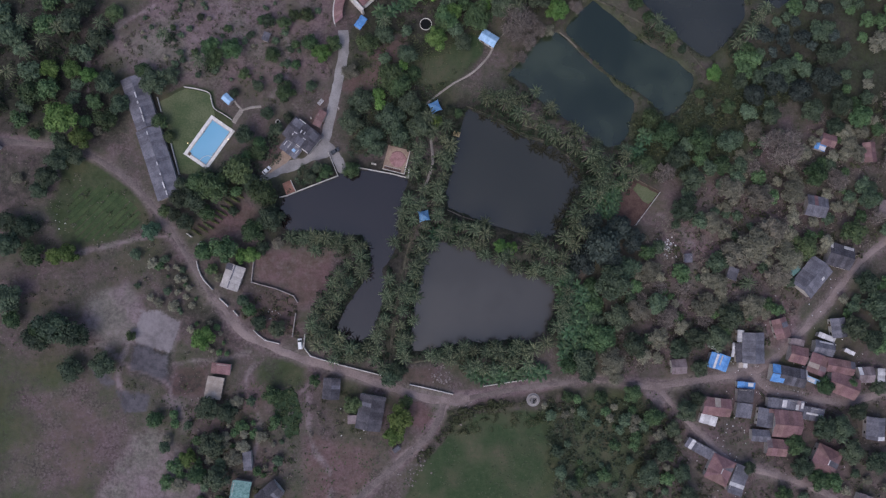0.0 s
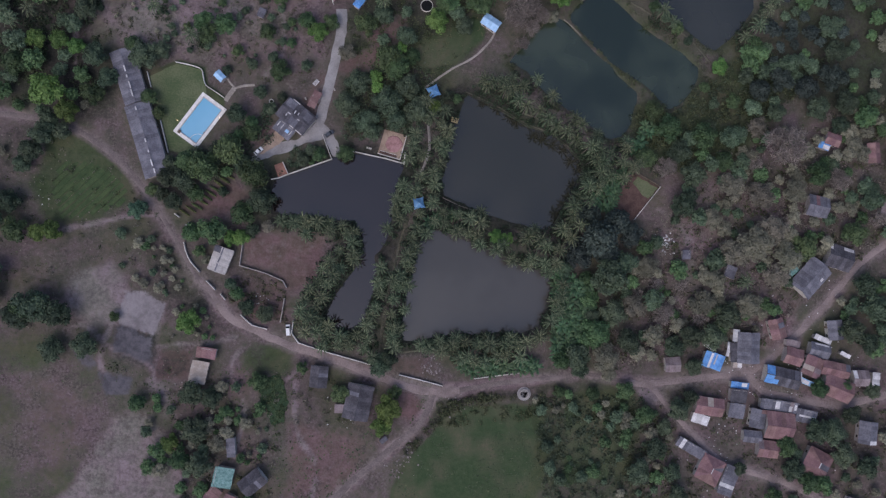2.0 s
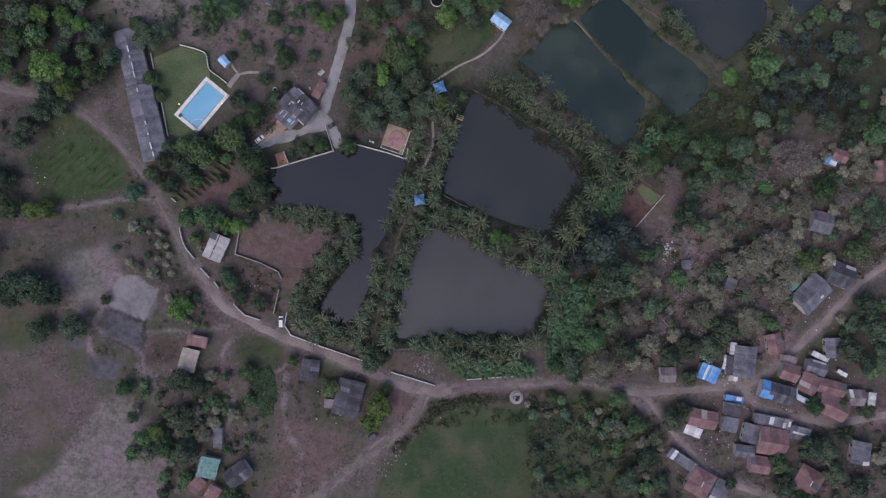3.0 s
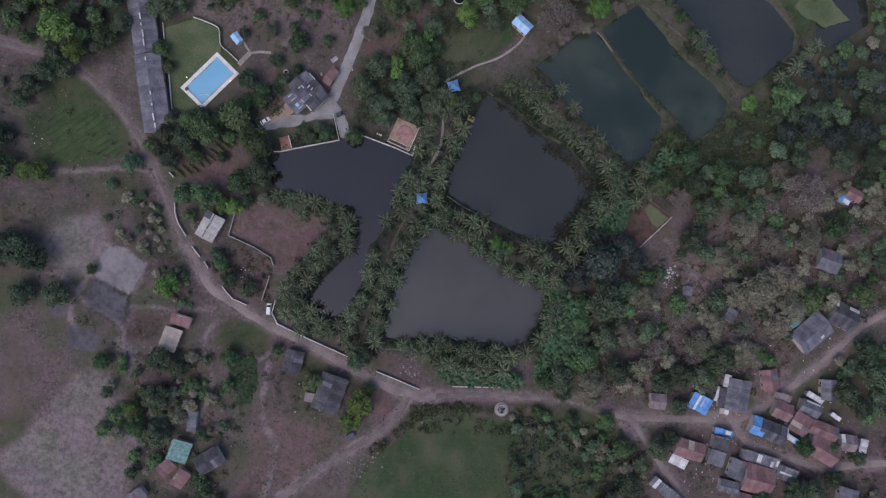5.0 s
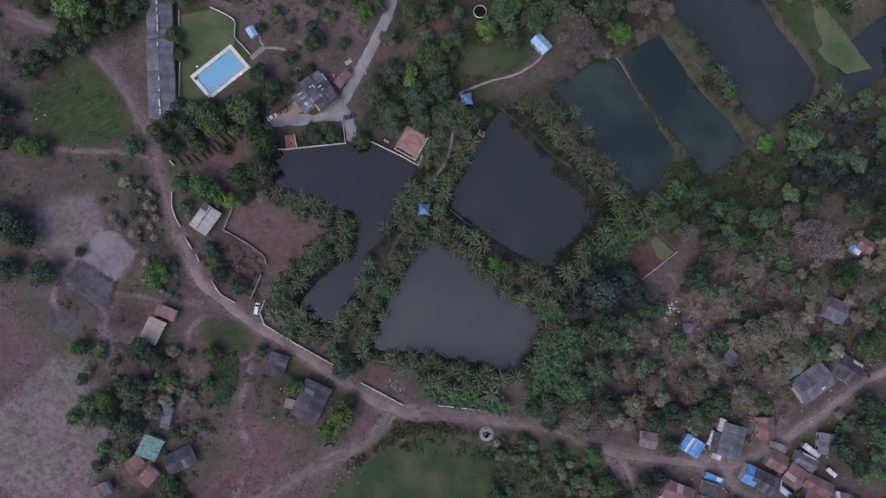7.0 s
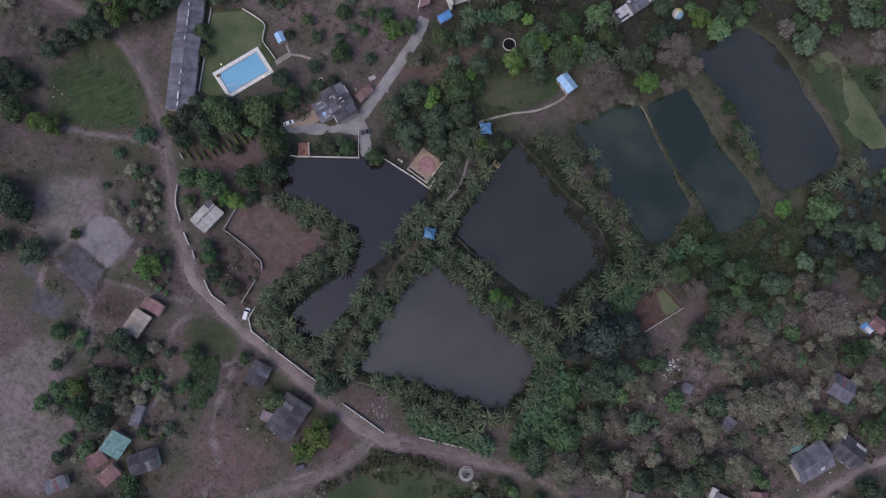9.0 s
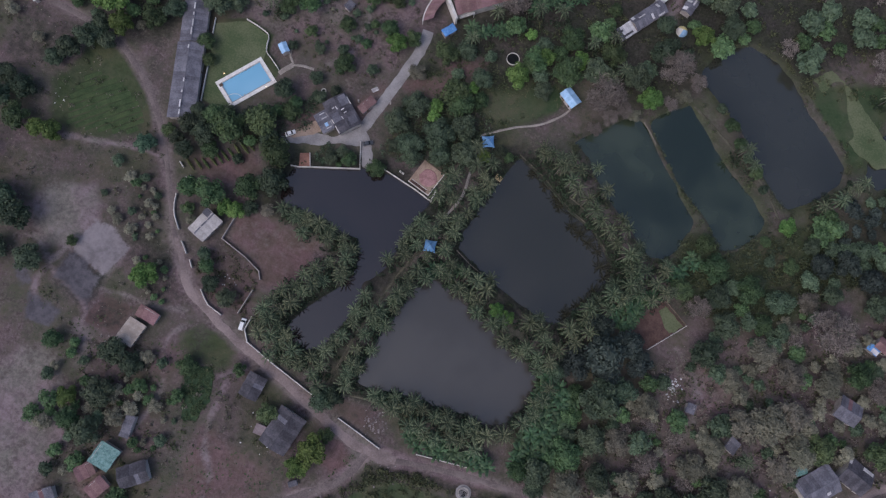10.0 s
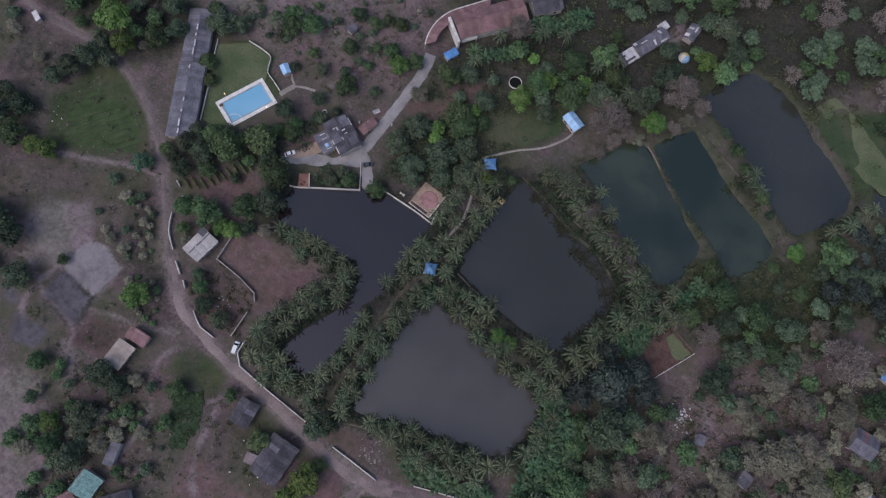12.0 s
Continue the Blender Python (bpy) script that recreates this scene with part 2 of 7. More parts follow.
lamp_shader.inputs["Emission Strength"].default_value = 3.0
LITTER = mat("scattered_litter", (0.45, 0.44, 0.44), (0.75, 0.74, 0.74), 1.0, 5.0, 0.8, 0.0, island=0.6)
RUBBLE = mat("rubble_stone", (0.13, 0.11, 0.105), (0.27, 0.235, 0.225), 0.8, 4.0, 0.95, 0.4, island=0.8)
LEAF = [
    leaf_mat("dark_foliage", (0.044, 0.063, 0.039), (0.073, 0.099, 0.057)),
    leaf_mat("green_foliage", (0.046, 0.076, 0.034), (0.080, 0.121, 0.050)),
    leaf_mat("bright_foliage", (0.070, 0.126, 0.031), (0.118, 0.182, 0.050)),
    leaf_mat("bluish_foliage", (0.055, 0.105, 0.070), (0.085, 0.150, 0.095)),
    leaf_mat("olive_foliage", (0.106, 0.101, 0.073), (0.174, 0.162, 0.118), 0.45, 0.2),
    TWIG,
    leaf_mat("blackish_foliage", (0.026, 0.036, 0.031), (0.046, 0.060, 0.050)),
]
PALM_LEAF = leaf_mat("palm_frond", (0.046, 0.069, 0.036), (0.120, 0.134, 0.076), 0.5, 1.0, 0.06)
BANANA_LEAF = leaf_mat("banana_leaf", (0.038, 0.078, 0.038), (0.076, 0.132, 0.060), 0.5, 0.8)
# Leaf green set darker than real foliage: palm shade is in the colour.
SHADED_UNDERGROWTH = leaf_mat("shade_darkened_undergrowth", (0.020, 0.033, 0.018), (0.042, 0.061, 0.030), 0.2, 0.8)
HEDGE_LEAF = leaf_mat("hedge_leaf", (0.070, 0.095, 0.035), (0.110, 0.130, 0.05), 0.3, 0.5)
SCRUB_GREEN = leaf_mat("scrub_leaf", (0.045, 0.062, 0.030), (0.085, 0.095, 0.045), 0.2, 0.5)
SCRUB_DRY = leaf_mat("dry_scrub_leaf", (0.115, 0.10, 0.078), (0.18, 0.158, 0.132), 0.2, 0.5)
WATER = {
    "west": water_mat("dark_pond_water", (0.016, 0.012, 0.011), (0.021, 0.016, 0.015)),
    "grey": water_mat("murky_pond_water", (0.026, 0.025, 0.015), (0.034, 0.032, 0.021)),
    "south": water_mat("silty_pond_water", (0.050, 0.045, 0.036), (0.062, 0.056, 0.046)),
    "green": water_mat("green_pond_water", (0.013, 0.021, 0.010), (0.042, 0.055, 0.032)),
    "silver": water_mat("pale_pond_water", (0.028, 0.029, 0.021), (0.038, 0.039, 0.030)),
    "clear": water_mat("pool_water", (0.19, 0.44, 0.62), (0.24, 0.50, 0.68)),
}

# ---- plan ----
POND_WEST = [(-63.7, 37.2), (-58.8, 39.5), (-49.6, 43.3), (-40.2, 47.8), (-29.8, 49.4), (-17.3, 47.4), (-9.8, 45.7), (-10.8, 39.9),
    (-13.3, 29.9), (-15.2, 17.4), (-16.7, 11.2), (-21.1, 6.2), (-20.1, 0.0), (-21.5, -9.9), (-24.4, -22.1), (-29.3, -25.8),
    (-36.7, -24.6), (-39.9, -19.7), (-36.3, -11.1), (-29.5, -1.2), (-25.1, 7.4), (-27.1, 14.9), (-29.6, 21.1), (-39.5, 21.8),
    (-49.4, 22.3), (-59.3, 22.8), (-64.2, 23.8), (-65.8, 29.7)]
POND_MIDDLE = [(16.8, 77.0), (27.8, 72.5), (42.9, 64.1), (54.3, 60.4), (66.8, 50.3), (68.0, 45.2), (61.6, 32.6), (53.9, 20.5),
    (47.7, 20.0), (35.2, 23.7), (25.2, 26.9), (15.2, 29.9), (8.2, 32.9), (7.7, 40.0), (9.4, 50.0), (12.2, 62.7)]
POND_SOUTH = [(3.9, 17.9), (15.1, 14.9), (30.1, 8.7), (40.0, 3.7), (51.3, 2.0), (56.2, -2.5), (54.9, -12.4), (50.3, -22.3),
    (44.8, -25.2), (29.9, -25.4), (15.1, -26.6), (0.2, -29.0), (-7.1, -29.5), (-6.7, -14.8), (-3.5, 2.5), (-1.0, 12.4)]
POND_NORTH = [(34.9, 92.4), (42.6, 100.4), (50.3, 109.9), (56.1, 112.0), (58.9, 110.9), (65.3, 104.7), (71.2, 98.9), (80.0, 91.1), (86.8, 85.2), (91.4, 80.7), (91.6, 76.5), (90.0, 72.6),
    (88.5, 66.5), (85.3, 61.9), (79.9, 60.2), (73.7, 64.3), (67.3, 68.9), (59.3, 74.4), (51.3, 79.8), (46.1, 84.9), (43.0, 89.2), (38.4, 91.1)]
POND_LONG = [(61.7, 113.0), (63.0, 116.5), (66.9, 121.3), (74.0, 127.0), (79.9, 122.1), (85.8, 116.7), (94.9, 110.1), (103.8, 103.7), (112.1, 98.1), (118.1, 93.2), (118.6, 88.3), (115.7, 82.2),
    (110.3, 76.4), (105.6, 74.6), (102.5, 77.6), (97.0, 82.7), (90.5, 87.4), (82.6, 92.8), (74.5, 99.3), (68.1, 105.9)]
POND_EAST = [(75.0, 139.2), (81.8, 135.4), (91.1, 130.0), (100.6, 123.4), (107.8, 116.0), (116.4, 108.0), (122.5, 102.2), (126.8, 101.6), (132.6, 106.8), (138.2, 112.7), (142.1, 120.9), (142.2, 127.6),
    (137.8, 132.3), (131.4, 137.5), (122.0, 144.2), (116.6, 150.0), (109.9, 155.4), (102.6, 160.7), (89.0, 163.0), (78.5, 155.1), (74.1, 144.5)]
POND_FAR = [(151.4, 141.2), (152.3, 128.1), (158.3, 124.2), (174.8, 138.3), (168.3, 165.7), (158.7, 152.8)]
PONDS = [("west", POND_WEST), ("grey", POND_MIDDLE), ("south", POND_SOUTH), ("green", POND_NORTH), ("green", POND_LONG),
    ("silver", POND_EAST), ("silver", POND_FAR)]
POOL_C, POOL_ANGLE, POOL_L, POOL_W = (-96.8, 61.4), 55.5, 17.6, 9.2
ROAD_WEST = [(-260.0, 75.0), (-204.7, 65.8), (-188.2, 62.1), (-167.2, 60.0), (-155.5, 58.8), (-140.9, 51.0), (-130.0, 43.0), (-120.8, 33.2), (-113.6, 24.0)]
ROAD_BEND = [(-113.6, 24.0), (-105.0, 10.6), (-101.0, 3.8), (-97.6, -2.0), (-91.3, -9.4), (-80.7, -22.0)]
ROAD_MAIN = [(-93.5, -6.6), (-87.0, -14.4), (-80.7, -22.0), (-68.4, -27.9), (-53.7, -33.6), (-36.6, -38.5), (-16.9, -45.5), (2.7, -51.0), (17.5, -50.3)]
ROAD_POND = [(17.5, -50.3), (34.8, -46.8), (48.0, -44.9)]
ROAD_NARROW = [(48.0, -44.9), (60.0, -43.6), (70.0, -41.8), (82.0, -43.6), (96.9, -45.8)]
ROAD_VILLAGE = [(91.0, -45.0), (96.9, -45.8), (109.4, -44.1), (127.0, -41.7), (144.7, -38.5), (160.2, -26.2),
    (173.3, -12.5), (183.9, 0.0), (193.1, 10.1), (207.6, 20.2), (250.0, 45.0)]
ROAD_SOUTH = [(7.1, -49.1), (6.0, -53.7), (4.2, -58.9), (0.1, -65.9), (-8.6, -73.6), (-19.0, -82.8), (-28.1, -90.9), (-52.7, -118.1), (-75.0, -150.0)]
ROAD_LANE = [(96.0, -44.6), (100.6, -47.0), (109.1, -56.8), (121.4, -69.1), (131.1, -77.7), (141.0, -81.4), (158.4, -86.3), (175.7, -93.7), (205.0, -110.0)]
ROAD_EAST = [(142.0, -39.6), (145.2, -43.6), (150.0, -47.6), (158.2, -49.3), (166.6, -50.8), (176.7, -52.4), (186.5, -52.4), (199.6, -48.9), (250.0, -38.0)]
DRIVE = [(-38.5, 112.2), (-38.4, 100.7), (-41.3, 85.3), (-44.9, 67.5), (-46.5, 62.0)]
PATHS = [
    ("footpath", [(-4.3, 27.4), (-8.5, 17.4), (-12.2, 0.0), (-15.3, -14.8), (-17.0, -36.8)], 1.3),
    ("footpath", [(-1.8, 42.4), (1.4, 52.5), (0.6, 62.7), (-1.1, 75.4)], 1.2),
    ("footpath", [(-1.8, 78.9), (4.0, 83.6), (10.4, 88.2), (19.1, 93.4), (26.0, 100.5), (28.3, 104.6)], 1.0),
    ("footpath", [(-16.0, -37.0), (0.0, -34.0), (22.0, -37.0), (44.0, -35.0)], 1.0),
    ("footpath", [(75.4, 127.3), (86.5, 121.8), (100.8, 114.0), (113.8, 106.2), (124.0, 95.3)], 1.1),
    ("footpath", [(-86.5, 70.2), (-85.0, 73.0), (-82.9, 75.7)], 2.2),
    ("footpath", [(-82.9, 75.7), (-79.0, 77.0), (-74.3, 77.5)], 1.2),
    ("footpath", [(-82.9, 76.3), (-85.5, 79.0), (-86.4, 82.5)], 0.9),
    ("footpath", [(40.0, 70.5), (54.0, 65.5), (69.0, 57.0)], 0.8),
    ("footpath", [(58.4, 112.1), (62.3, 108.9), (66.2, 105.1)], 0.7),
    ("footpath", [(107.0, 72.6), (116.0, 80.8), (122.5, 88.5)], 1.0),
]
ROADS = [("road_west", ROAD_WEST, 3.0), ("road_bend", ROAD_BEND, 2.1), ("road_main", ROAD_MAIN, 3.4), ("road_south", ROAD_SOUTH, 3.0), ("road_pond", ROAD_POND, 2.4), ("road_narrow", ROAD_NARROW, 2.1), ("road_village", ROAD_VILLAGE, 2.9),
    ("road_lane", ROAD_LANE, 2.5), ("road_east", ROAD_EAST, 3.2)]


# ---- plane geometry ----
def sd_poly(x, y, poly):
    """Signed distance to a polygon, negative inside."""
    p = np.array(poly)
    q = np.roll(p, -1, 0)
    best, inside = np.full(x.shape, 1e9), np.zeros(x.shape, bool)
    for (ax, ay), (bx, by) in zip(p, q):
        ex, ey = bx - ax, by - ay
        s = np.clip(((x - ax) * ex + (y - ay) * ey) / (ex * ex + ey * ey + 1e-9), 0, 1)
        best = np.minimum(best, np.hypot(x - ax - s * ex, y - ay - s * ey))
        if by != ay:
            inside ^= ((ay > y) != (by > y)) & (x < ex * (y - ay) / ey + ax)
    return np.where(inside, -best, best)


def sd_line(x, y, pts):
    best = np.full(x.shape, 1e9)
    for (ax, ay), (bx, by) in zip(pts[:-1], pts[1:]):
        ex, ey = bx - ax, by - ay
        s = np.clip(((x - ax) * ex + (y - ay) * ey) / (ex * ex + ey * ey + 1e-9), 0, 1)
        best = np.minimum(best, np.hypot(x - ax - s * ex, y - ay - s * ey))
    return best


def smooth(pts, step=1.5, closed=False):
    """A Catmull-Rom curve through the points, at about even steps."""
    p = [Vector((a, b, 0)) for a, b in pts]
    n, out = len(p), []
    for i in range(n if closed else n - 1):
        a, b, c, d = (p[(i + k) % n] if closed else p[min(max(i + k, 0), n - 1)] for k in (-1, 0, 1, 2))
        m = max(1, round((c - b).length / step))
        for k in range(m):
            t = k / m
            out.append(0.5 * (2 * b + (c - a) * t + (2 * a - 5 * b + 4 * c - d) * t * t + (3 * b - 3 * c + d - a) * t ** 3))
    if not closed:
        out.append(p[-1])
    return [(v.x, v.y) for v in out]


LATTICE = np.random.RandomState(7).rand(256, 256)


def wave(x, y, size, shift=0):
    """Smooth value noise, 0 to 1, with bumps about size metres wide."""
    u, v = np.asarray(x, float) / size + 37.3 + shift, np.asarray(y, float) / size + 91.7 + 2 * shift
    i, j = np.floor(u).astype(int), np.floor(v).astype(int)
    a, b = u - i, v - j
    a, b = a * a * (3 - 2 * a), b * b * (3 - 2 * b)
    g = lambda p, q: LATTICE[p % 256, q % 256]
    return (g(i, j) * (1 - a) + g(i + 1, j) * a) * (1 - b) + (g(i, j + 1) * (1 - a) + g(i + 1, j + 1) * a) * b


def ragged_rim(poly):
    """The outline cut into steps, worn unevenly."""
    out = []
    for (ax, ay), (bx, by) in zip(poly, poly[1:] + poly[:1]):
        l = math.hypot(bx - ax, by - ay)
        m = max(1, round(l / 1.8))
        for k in range(m):
            x, y = ax + (bx - ax) * k / m, ay + (by - ay) * k / m
            j = 1.1 * (float(wave(x, y, 3.5, 2)) - 0.5) + 0.8 * (float(wave(x, y, 9, 4)) - 0.5)
            out.append((x - (by - ay) / l * j, y + (bx - ax) / l * j))
    return out


POND_RIMS = [ragged_rim(p) for _, p in PONDS]
WATER_Z = -0.7


def pool_corners(l, w):
    c, s = math.cos(radians(POOL_ANGLE)), math.sin(radians(POOL_ANGLE))
    return [(POOL_C[0] + c * a * l / 2 - s * b * w / 2, POOL_C[1] + s * a * l / 2 + c * b * w / 2) for a, b in ((-1, -1), (1, -1), (1, 1), (-1, 1))]


def pond_sd(x, y):
    best = np.full(np.shape(x), 1e9)
    for rim in POND_RIMS:
        best = np.minimum(best, sd_poly(x, y, rim))
    return best


def swell(x, y):
    return 0.5 * (wave(x, y, 23) - 0.5) + 0.25 * (wave(x, y, 7, 3) - 0.5)


def flatness(x, y):
    """0 on roads, at the pool and the yards, 1 in the open."""
    d = np.full(np.shape(x), 1e9)
    for _, pts, w in ROADS + [("d", DRIVE, 5.0)] + PATHS:
        d = np.minimum(d, sd_line(x, y, pts) - w / 2)
    d = np.minimum(d, sd_poly(x, y, pool_corners(24, 16)))
    d = np.minimum(d, sd_poly(x, y, [(-72, 48), (-46, 48), (-38, 66), (-58, 74), (-70, 64)]))
    return np.clip(d / 4.0, 0, 1)


def heights(x, y):
    z = swell(x, y) * flatness(x, y)
    sd = pond_sd(x, y)
    z = z * np.clip(sd / 3, 0, 1) - 1.6 * (1 - np.clip((sd + 1.0) / 2.2, 0, 1))
    return np.where(sd_poly(x, y, pool_corners(POOL_L + 1.6, POOL_W + 1.6)) < 0, -3.0, z)


FX, FY = np.arange(-235.0, 256.0), np.arange(-150.0, 246.0)
MX, MY = np.meshgrid(FX, FY)
MAP = {"z": heights(MX, MY), "pond": pond_sd(MX, MY), "road": np.full(MX.shape, 1e9), "path": np.full(MX.shape, 1e9)}
for _, pts, w in ROADS + [("d", DRIVE, 5.0)]:
    MAP["road"] = np.minimum(MAP["road"], sd_line(MX, MY, pts) - w / 2)
for _, pts, w in PATHS:
    MAP["path"] = np.minimum(MAP["path"], sd_line(MX, MY, pts))


def chart(key, x, y):
    """The value of a map at a place, between its four nearest points."""
    u, v = min(max(x - FX[0], 0), len(FX) - 1.001), min(max(y - FY[0], 0), len(FY) - 1.001)
    i, j = int(u), int(v)
    a, b, m = u - i, v - j, MAP[key]
    return float((m[j, i] * (1 - a) + m[j, i + 1] * a) * (1 - b) + (m[j + 1, i] * (1 - a) + m[j + 1, i + 1] * a) * b)


def ground_z(x, y):
    return chart("z", x, y)


# ---- meshes ----
def link(name, verts, faces, material, parent=None, label="", smooth_shade=False):
    me = bpy.data.meshes.new(name)
    me.from_pydata([tuple(v) for v in verts], [], faces)
    me.materials.append(material)
    if smooth_shade:
        me.polygons.foreach_set("use_smooth", [True] * len(me.polygons))
    ob = new(name, me)
    if parent is not None:
        ob.parent = parent
    if label:
        ob["label"] = label
    return ob


def part(name, bm, material, parent, label=""):
    me = bpy.data.meshes.new(name)
    bm.to_mesh(me)
    bm.free()
    me.materials.append(material)
    ob = new(name, me)
    if parent is not None:
        ob.parent = parent
    if label:
        ob["label"] = label
    return ob


def slab(bm, sx, sy, sz, x=0.0, y=0.0, z=0.0, turn=0.0, bevel=0.0):
    """A box of that size with its base centre at x, y, z."""
    made = bmesh.ops.create_cube(bm, size=1.0, matrix=pose(x, y, z + sz / 2, 0, 0, turn) @ Matrix.Diagonal((sx, sy, sz, 1)))
    if bevel:
        edges = list({e for v in made["verts"] for e in v.link_edges})
        bmesh.ops.bevel(bm, geom=edges, offset=bevel, segments=1, affect="EDGES")
    return bm


def box(name, material, parent, sx, sy, sz, x=0.0, y=0.0, z=0.0, turn=0.0, bevel=0.0, label=""):
    return part(name, slab(bmesh.new(), sx, sy, sz, x, y, z, turn, bevel), material, parent, label)


def rod(bm, a, b, r0, r1=None, sides=6):
    a, b = Vector(a), Vector(b)
    d = b - a
    m = Matrix.Translation((a + b) / 2) @ d.to_track_quat("Z", "Y").to_matrix().to_4x4()
    bmesh.ops.create_cone(bm, cap_ends=True, segments=sides, radius1=r0, radius2=r0 if r1 is None else r1, depth=d.length, matrix=m)
    return bm


def thing(name, x, y, z=None, turn=0.0, label="", category="", group="", kind=""):
    ob = new(name)
    ob.empty_display_size = 0.2
    ob.matrix_basis = pose(x, y, ground_z(x, y) if z is None else z, 0, 0, turn)
    return tagged(ob, label, category, group, kind)


# ---- ground: one sheet to the horizon, sunk at the ponds and the pool ----
LAWN = [(-106.6, 86.5), (-96.3, 83.8), (-94.9, 76.1), (-86.5, 71.8), (-90, 62), (-98, 48.5), (-109.0, 47.8), (-112.9, 62.1), (-118.6, 80.2)]
ZONES = []


def zone(outline, feather, grass, pale, dark, red):
    ZONES.append((outline, feather, grass, pale, dark, red))


zone([(-200, 130), (-146, 130), (-148, 100), (-136, 90), (-136, 64), (-173, 68), (-230, 68)], 8, 0.5, 0.1, 0.75, 0.2)
zone([(-142, 107), (-125, 120), (-108, 140), (-50, 150), (-40, 111), (-43, 93), (-73, 88), (-102, 87), (-145, 95)], 6, 0.26, 0.34, 0.12, 0.38)
zone([(-37, 111), (-15, 140), (40, 150), (23, 109), (8, 88), (5, 75), (-10, 61), (-34, 54), (-37, 80)], 6, 0.62, 0.05, 0.6, 0.2)
zone([(-4.9, 95.8), (10.2, 108.8), (22.9, 103.7), (17.8, 93.4), (4, 86.5), (-6, 89)], 3, 0.95, 0.05, 0.0, 0.1)
zone([(-160, 42), (-138, 44.5), (-126, 34.6), (-127, 24.6), (-150, 14.7), (-157, 19.6)], 4, 0.95, 0.0, 0.0, 0.0)
zone([(-186, 15), (-130, 15), (-112, 0), (-100, -24), (-125, -29), (-161, -15), (-210, -24)], 7, 0.40, 0.14, 0.34, 0.30)
zone([(-220, -34), (-155, -34), (-126, -53), (-127, -70), (-142, -96), (-160, -150), (-240, -150)], 4, 0.62, 0.1, 0.12, 0.15)
zone([(-172, -48), (-150, -44), (-130, -56), (-132, -74), (-150, -96), (-176, -84)], 6, 0.40, 0.12, 0.15, 0.42)
zone([(-127.5, -65), (-112, -63), (-103, -76), (-97, -92), (-100, -114), (-125, -122), (-156, -104), (-141, -91.5)], 2.2, 0.08, 0.66, 0.0, 0.1)
zone([(-124.7, -12.2), (-108, -17.1), (-112.1, -30.5), (-126.7, -25.6)], 2, 0.0, 1.0, 0.0, 0.0)
zone([(-126.7, -25.6), (-112.1, -30.5), (-111.8, -43.3), (-128.4, -37.7)], 2.5, 0.0, 0.35, 0.85, 0.0)
zone([(-108.3, -37.8), (-96.2, -36.6), (-98.4, -48.7), (-111.7, -48.6)], 2, 0.0, 0.0, 0.52, 1.0)
zone([(-113, -50), (-99, -50), (-97, -62), (-106, -66)], 3, 0.05, 0.75, 0.1, 0.1)
zone([(-74, -34), (-66, -32), (-55, -37), (-56, -44), (-68, -46), (-74, -42)], 2.5, 0.8, 0.1, 0.0, 0.0)
zone([(-53, -66), (-24, -68), (-20, -80), (-29, -92), (-55, -105)], 3, 0.25, 0.2, 0.05, 0.7)
zone([(-14, -47), (-1, -49), (2, -59), (-3, -64), (-12, -58)], 2, 0.0, 0.1, 0.1, 0.95)
zone([(-90, -48), (-74, -46), (-66, -80), (-84, -84)], 5, 0.2, 0.35, 0.1, 0.55)
zone([(-9.5, -93), (-3.4, -80), (4, -71.5), (11.3, -62.5), (19.5, -57.5), (50, -56), (74, -50), (92, -49), (96, -64), (91, -81), (79, -98), (60, -130), (-20, -120)], 1.6, 0.98, 0.0, 0.1, 0.0)
zone([(-75.1, 12.3), (-42, 13.4), (-43, 0.0), (-49.1, -7.4), (-56.4, -11.1), (-63.9, -2.5), (-76.2, 0.5)], 3, 0.1, 0.18, 0.05, 0.85)
zone([(-84, -12), (-76, 0), (-58, -6), (-57, -22), (-70, -24)], 3, 0.3, 0.1, 0.35, 0.6)
zone([(-22, -36), (2, -36), (8, -46), (-10, -43)], 3, 0.15, 0.1, 0.35, 0.7)
zone([(50, -52), (74, -50), (92, -49), (96, -64), (91, -81), (79, -98), (60, -130), (44, -130), (50, -90), (54, -72)], 4, 0.62, 0.1, 0.3, 0.2)
zone([(-48, -50), (-30, -46), (-14, -50), (-10, -62), (-16, -72), (-34, -68), (-46, -62)], 4, 0.5, 0.05, 0.4, 0.45)
zone([(11.5, -53), (45, -46), (60, -47), (58, -54), (35, -53.5), (19.4, -56.6), (11.2, -61.8), (5.5, -67.7), (-4, -78), (-8, -76), (2, -64)], 1.6, 0.45, 0.1, 0.55, 0.4)
zone([(-12, -43.5), (3, -45.5), (18, -49), (9.5, -54), (3.5, -58.8), (0, -54), (-5, -50)], 2, 0.1, 0.4, 0.1, 0.5)
zone([(88.3, 44.0), (101.6, 39.8), (91.0, 25.1), (81.7, 28.8)], 1.2, 0.0, 0.0, 0.42, 1.0)
zone([(93.5, 43), (101.6, 39.8), (97.5, 34), (91, 38)], 1.2, 0.9, 0.0, 0.0, 0.0)
zone([(93, 18), (145, 63), (215, 90), (260, 18), (182, 8), (142, -35), (74, -40), (80, -10)], 8, 0.38, 0.2, 0.34, 0.28)
zone([(89, 72), (112, 74), (140, 100), (170, 100), (144, 60), (98, 45), (90, 53)], 5, 0.8, 0.0, 0.4, 0.0)
zone([(98, 20), (125, 45), (150, 45), (165, 20), (155, -5), (130, -10), (104, -4)], 9, 0.34, 0.34, 0.14, 0.32)
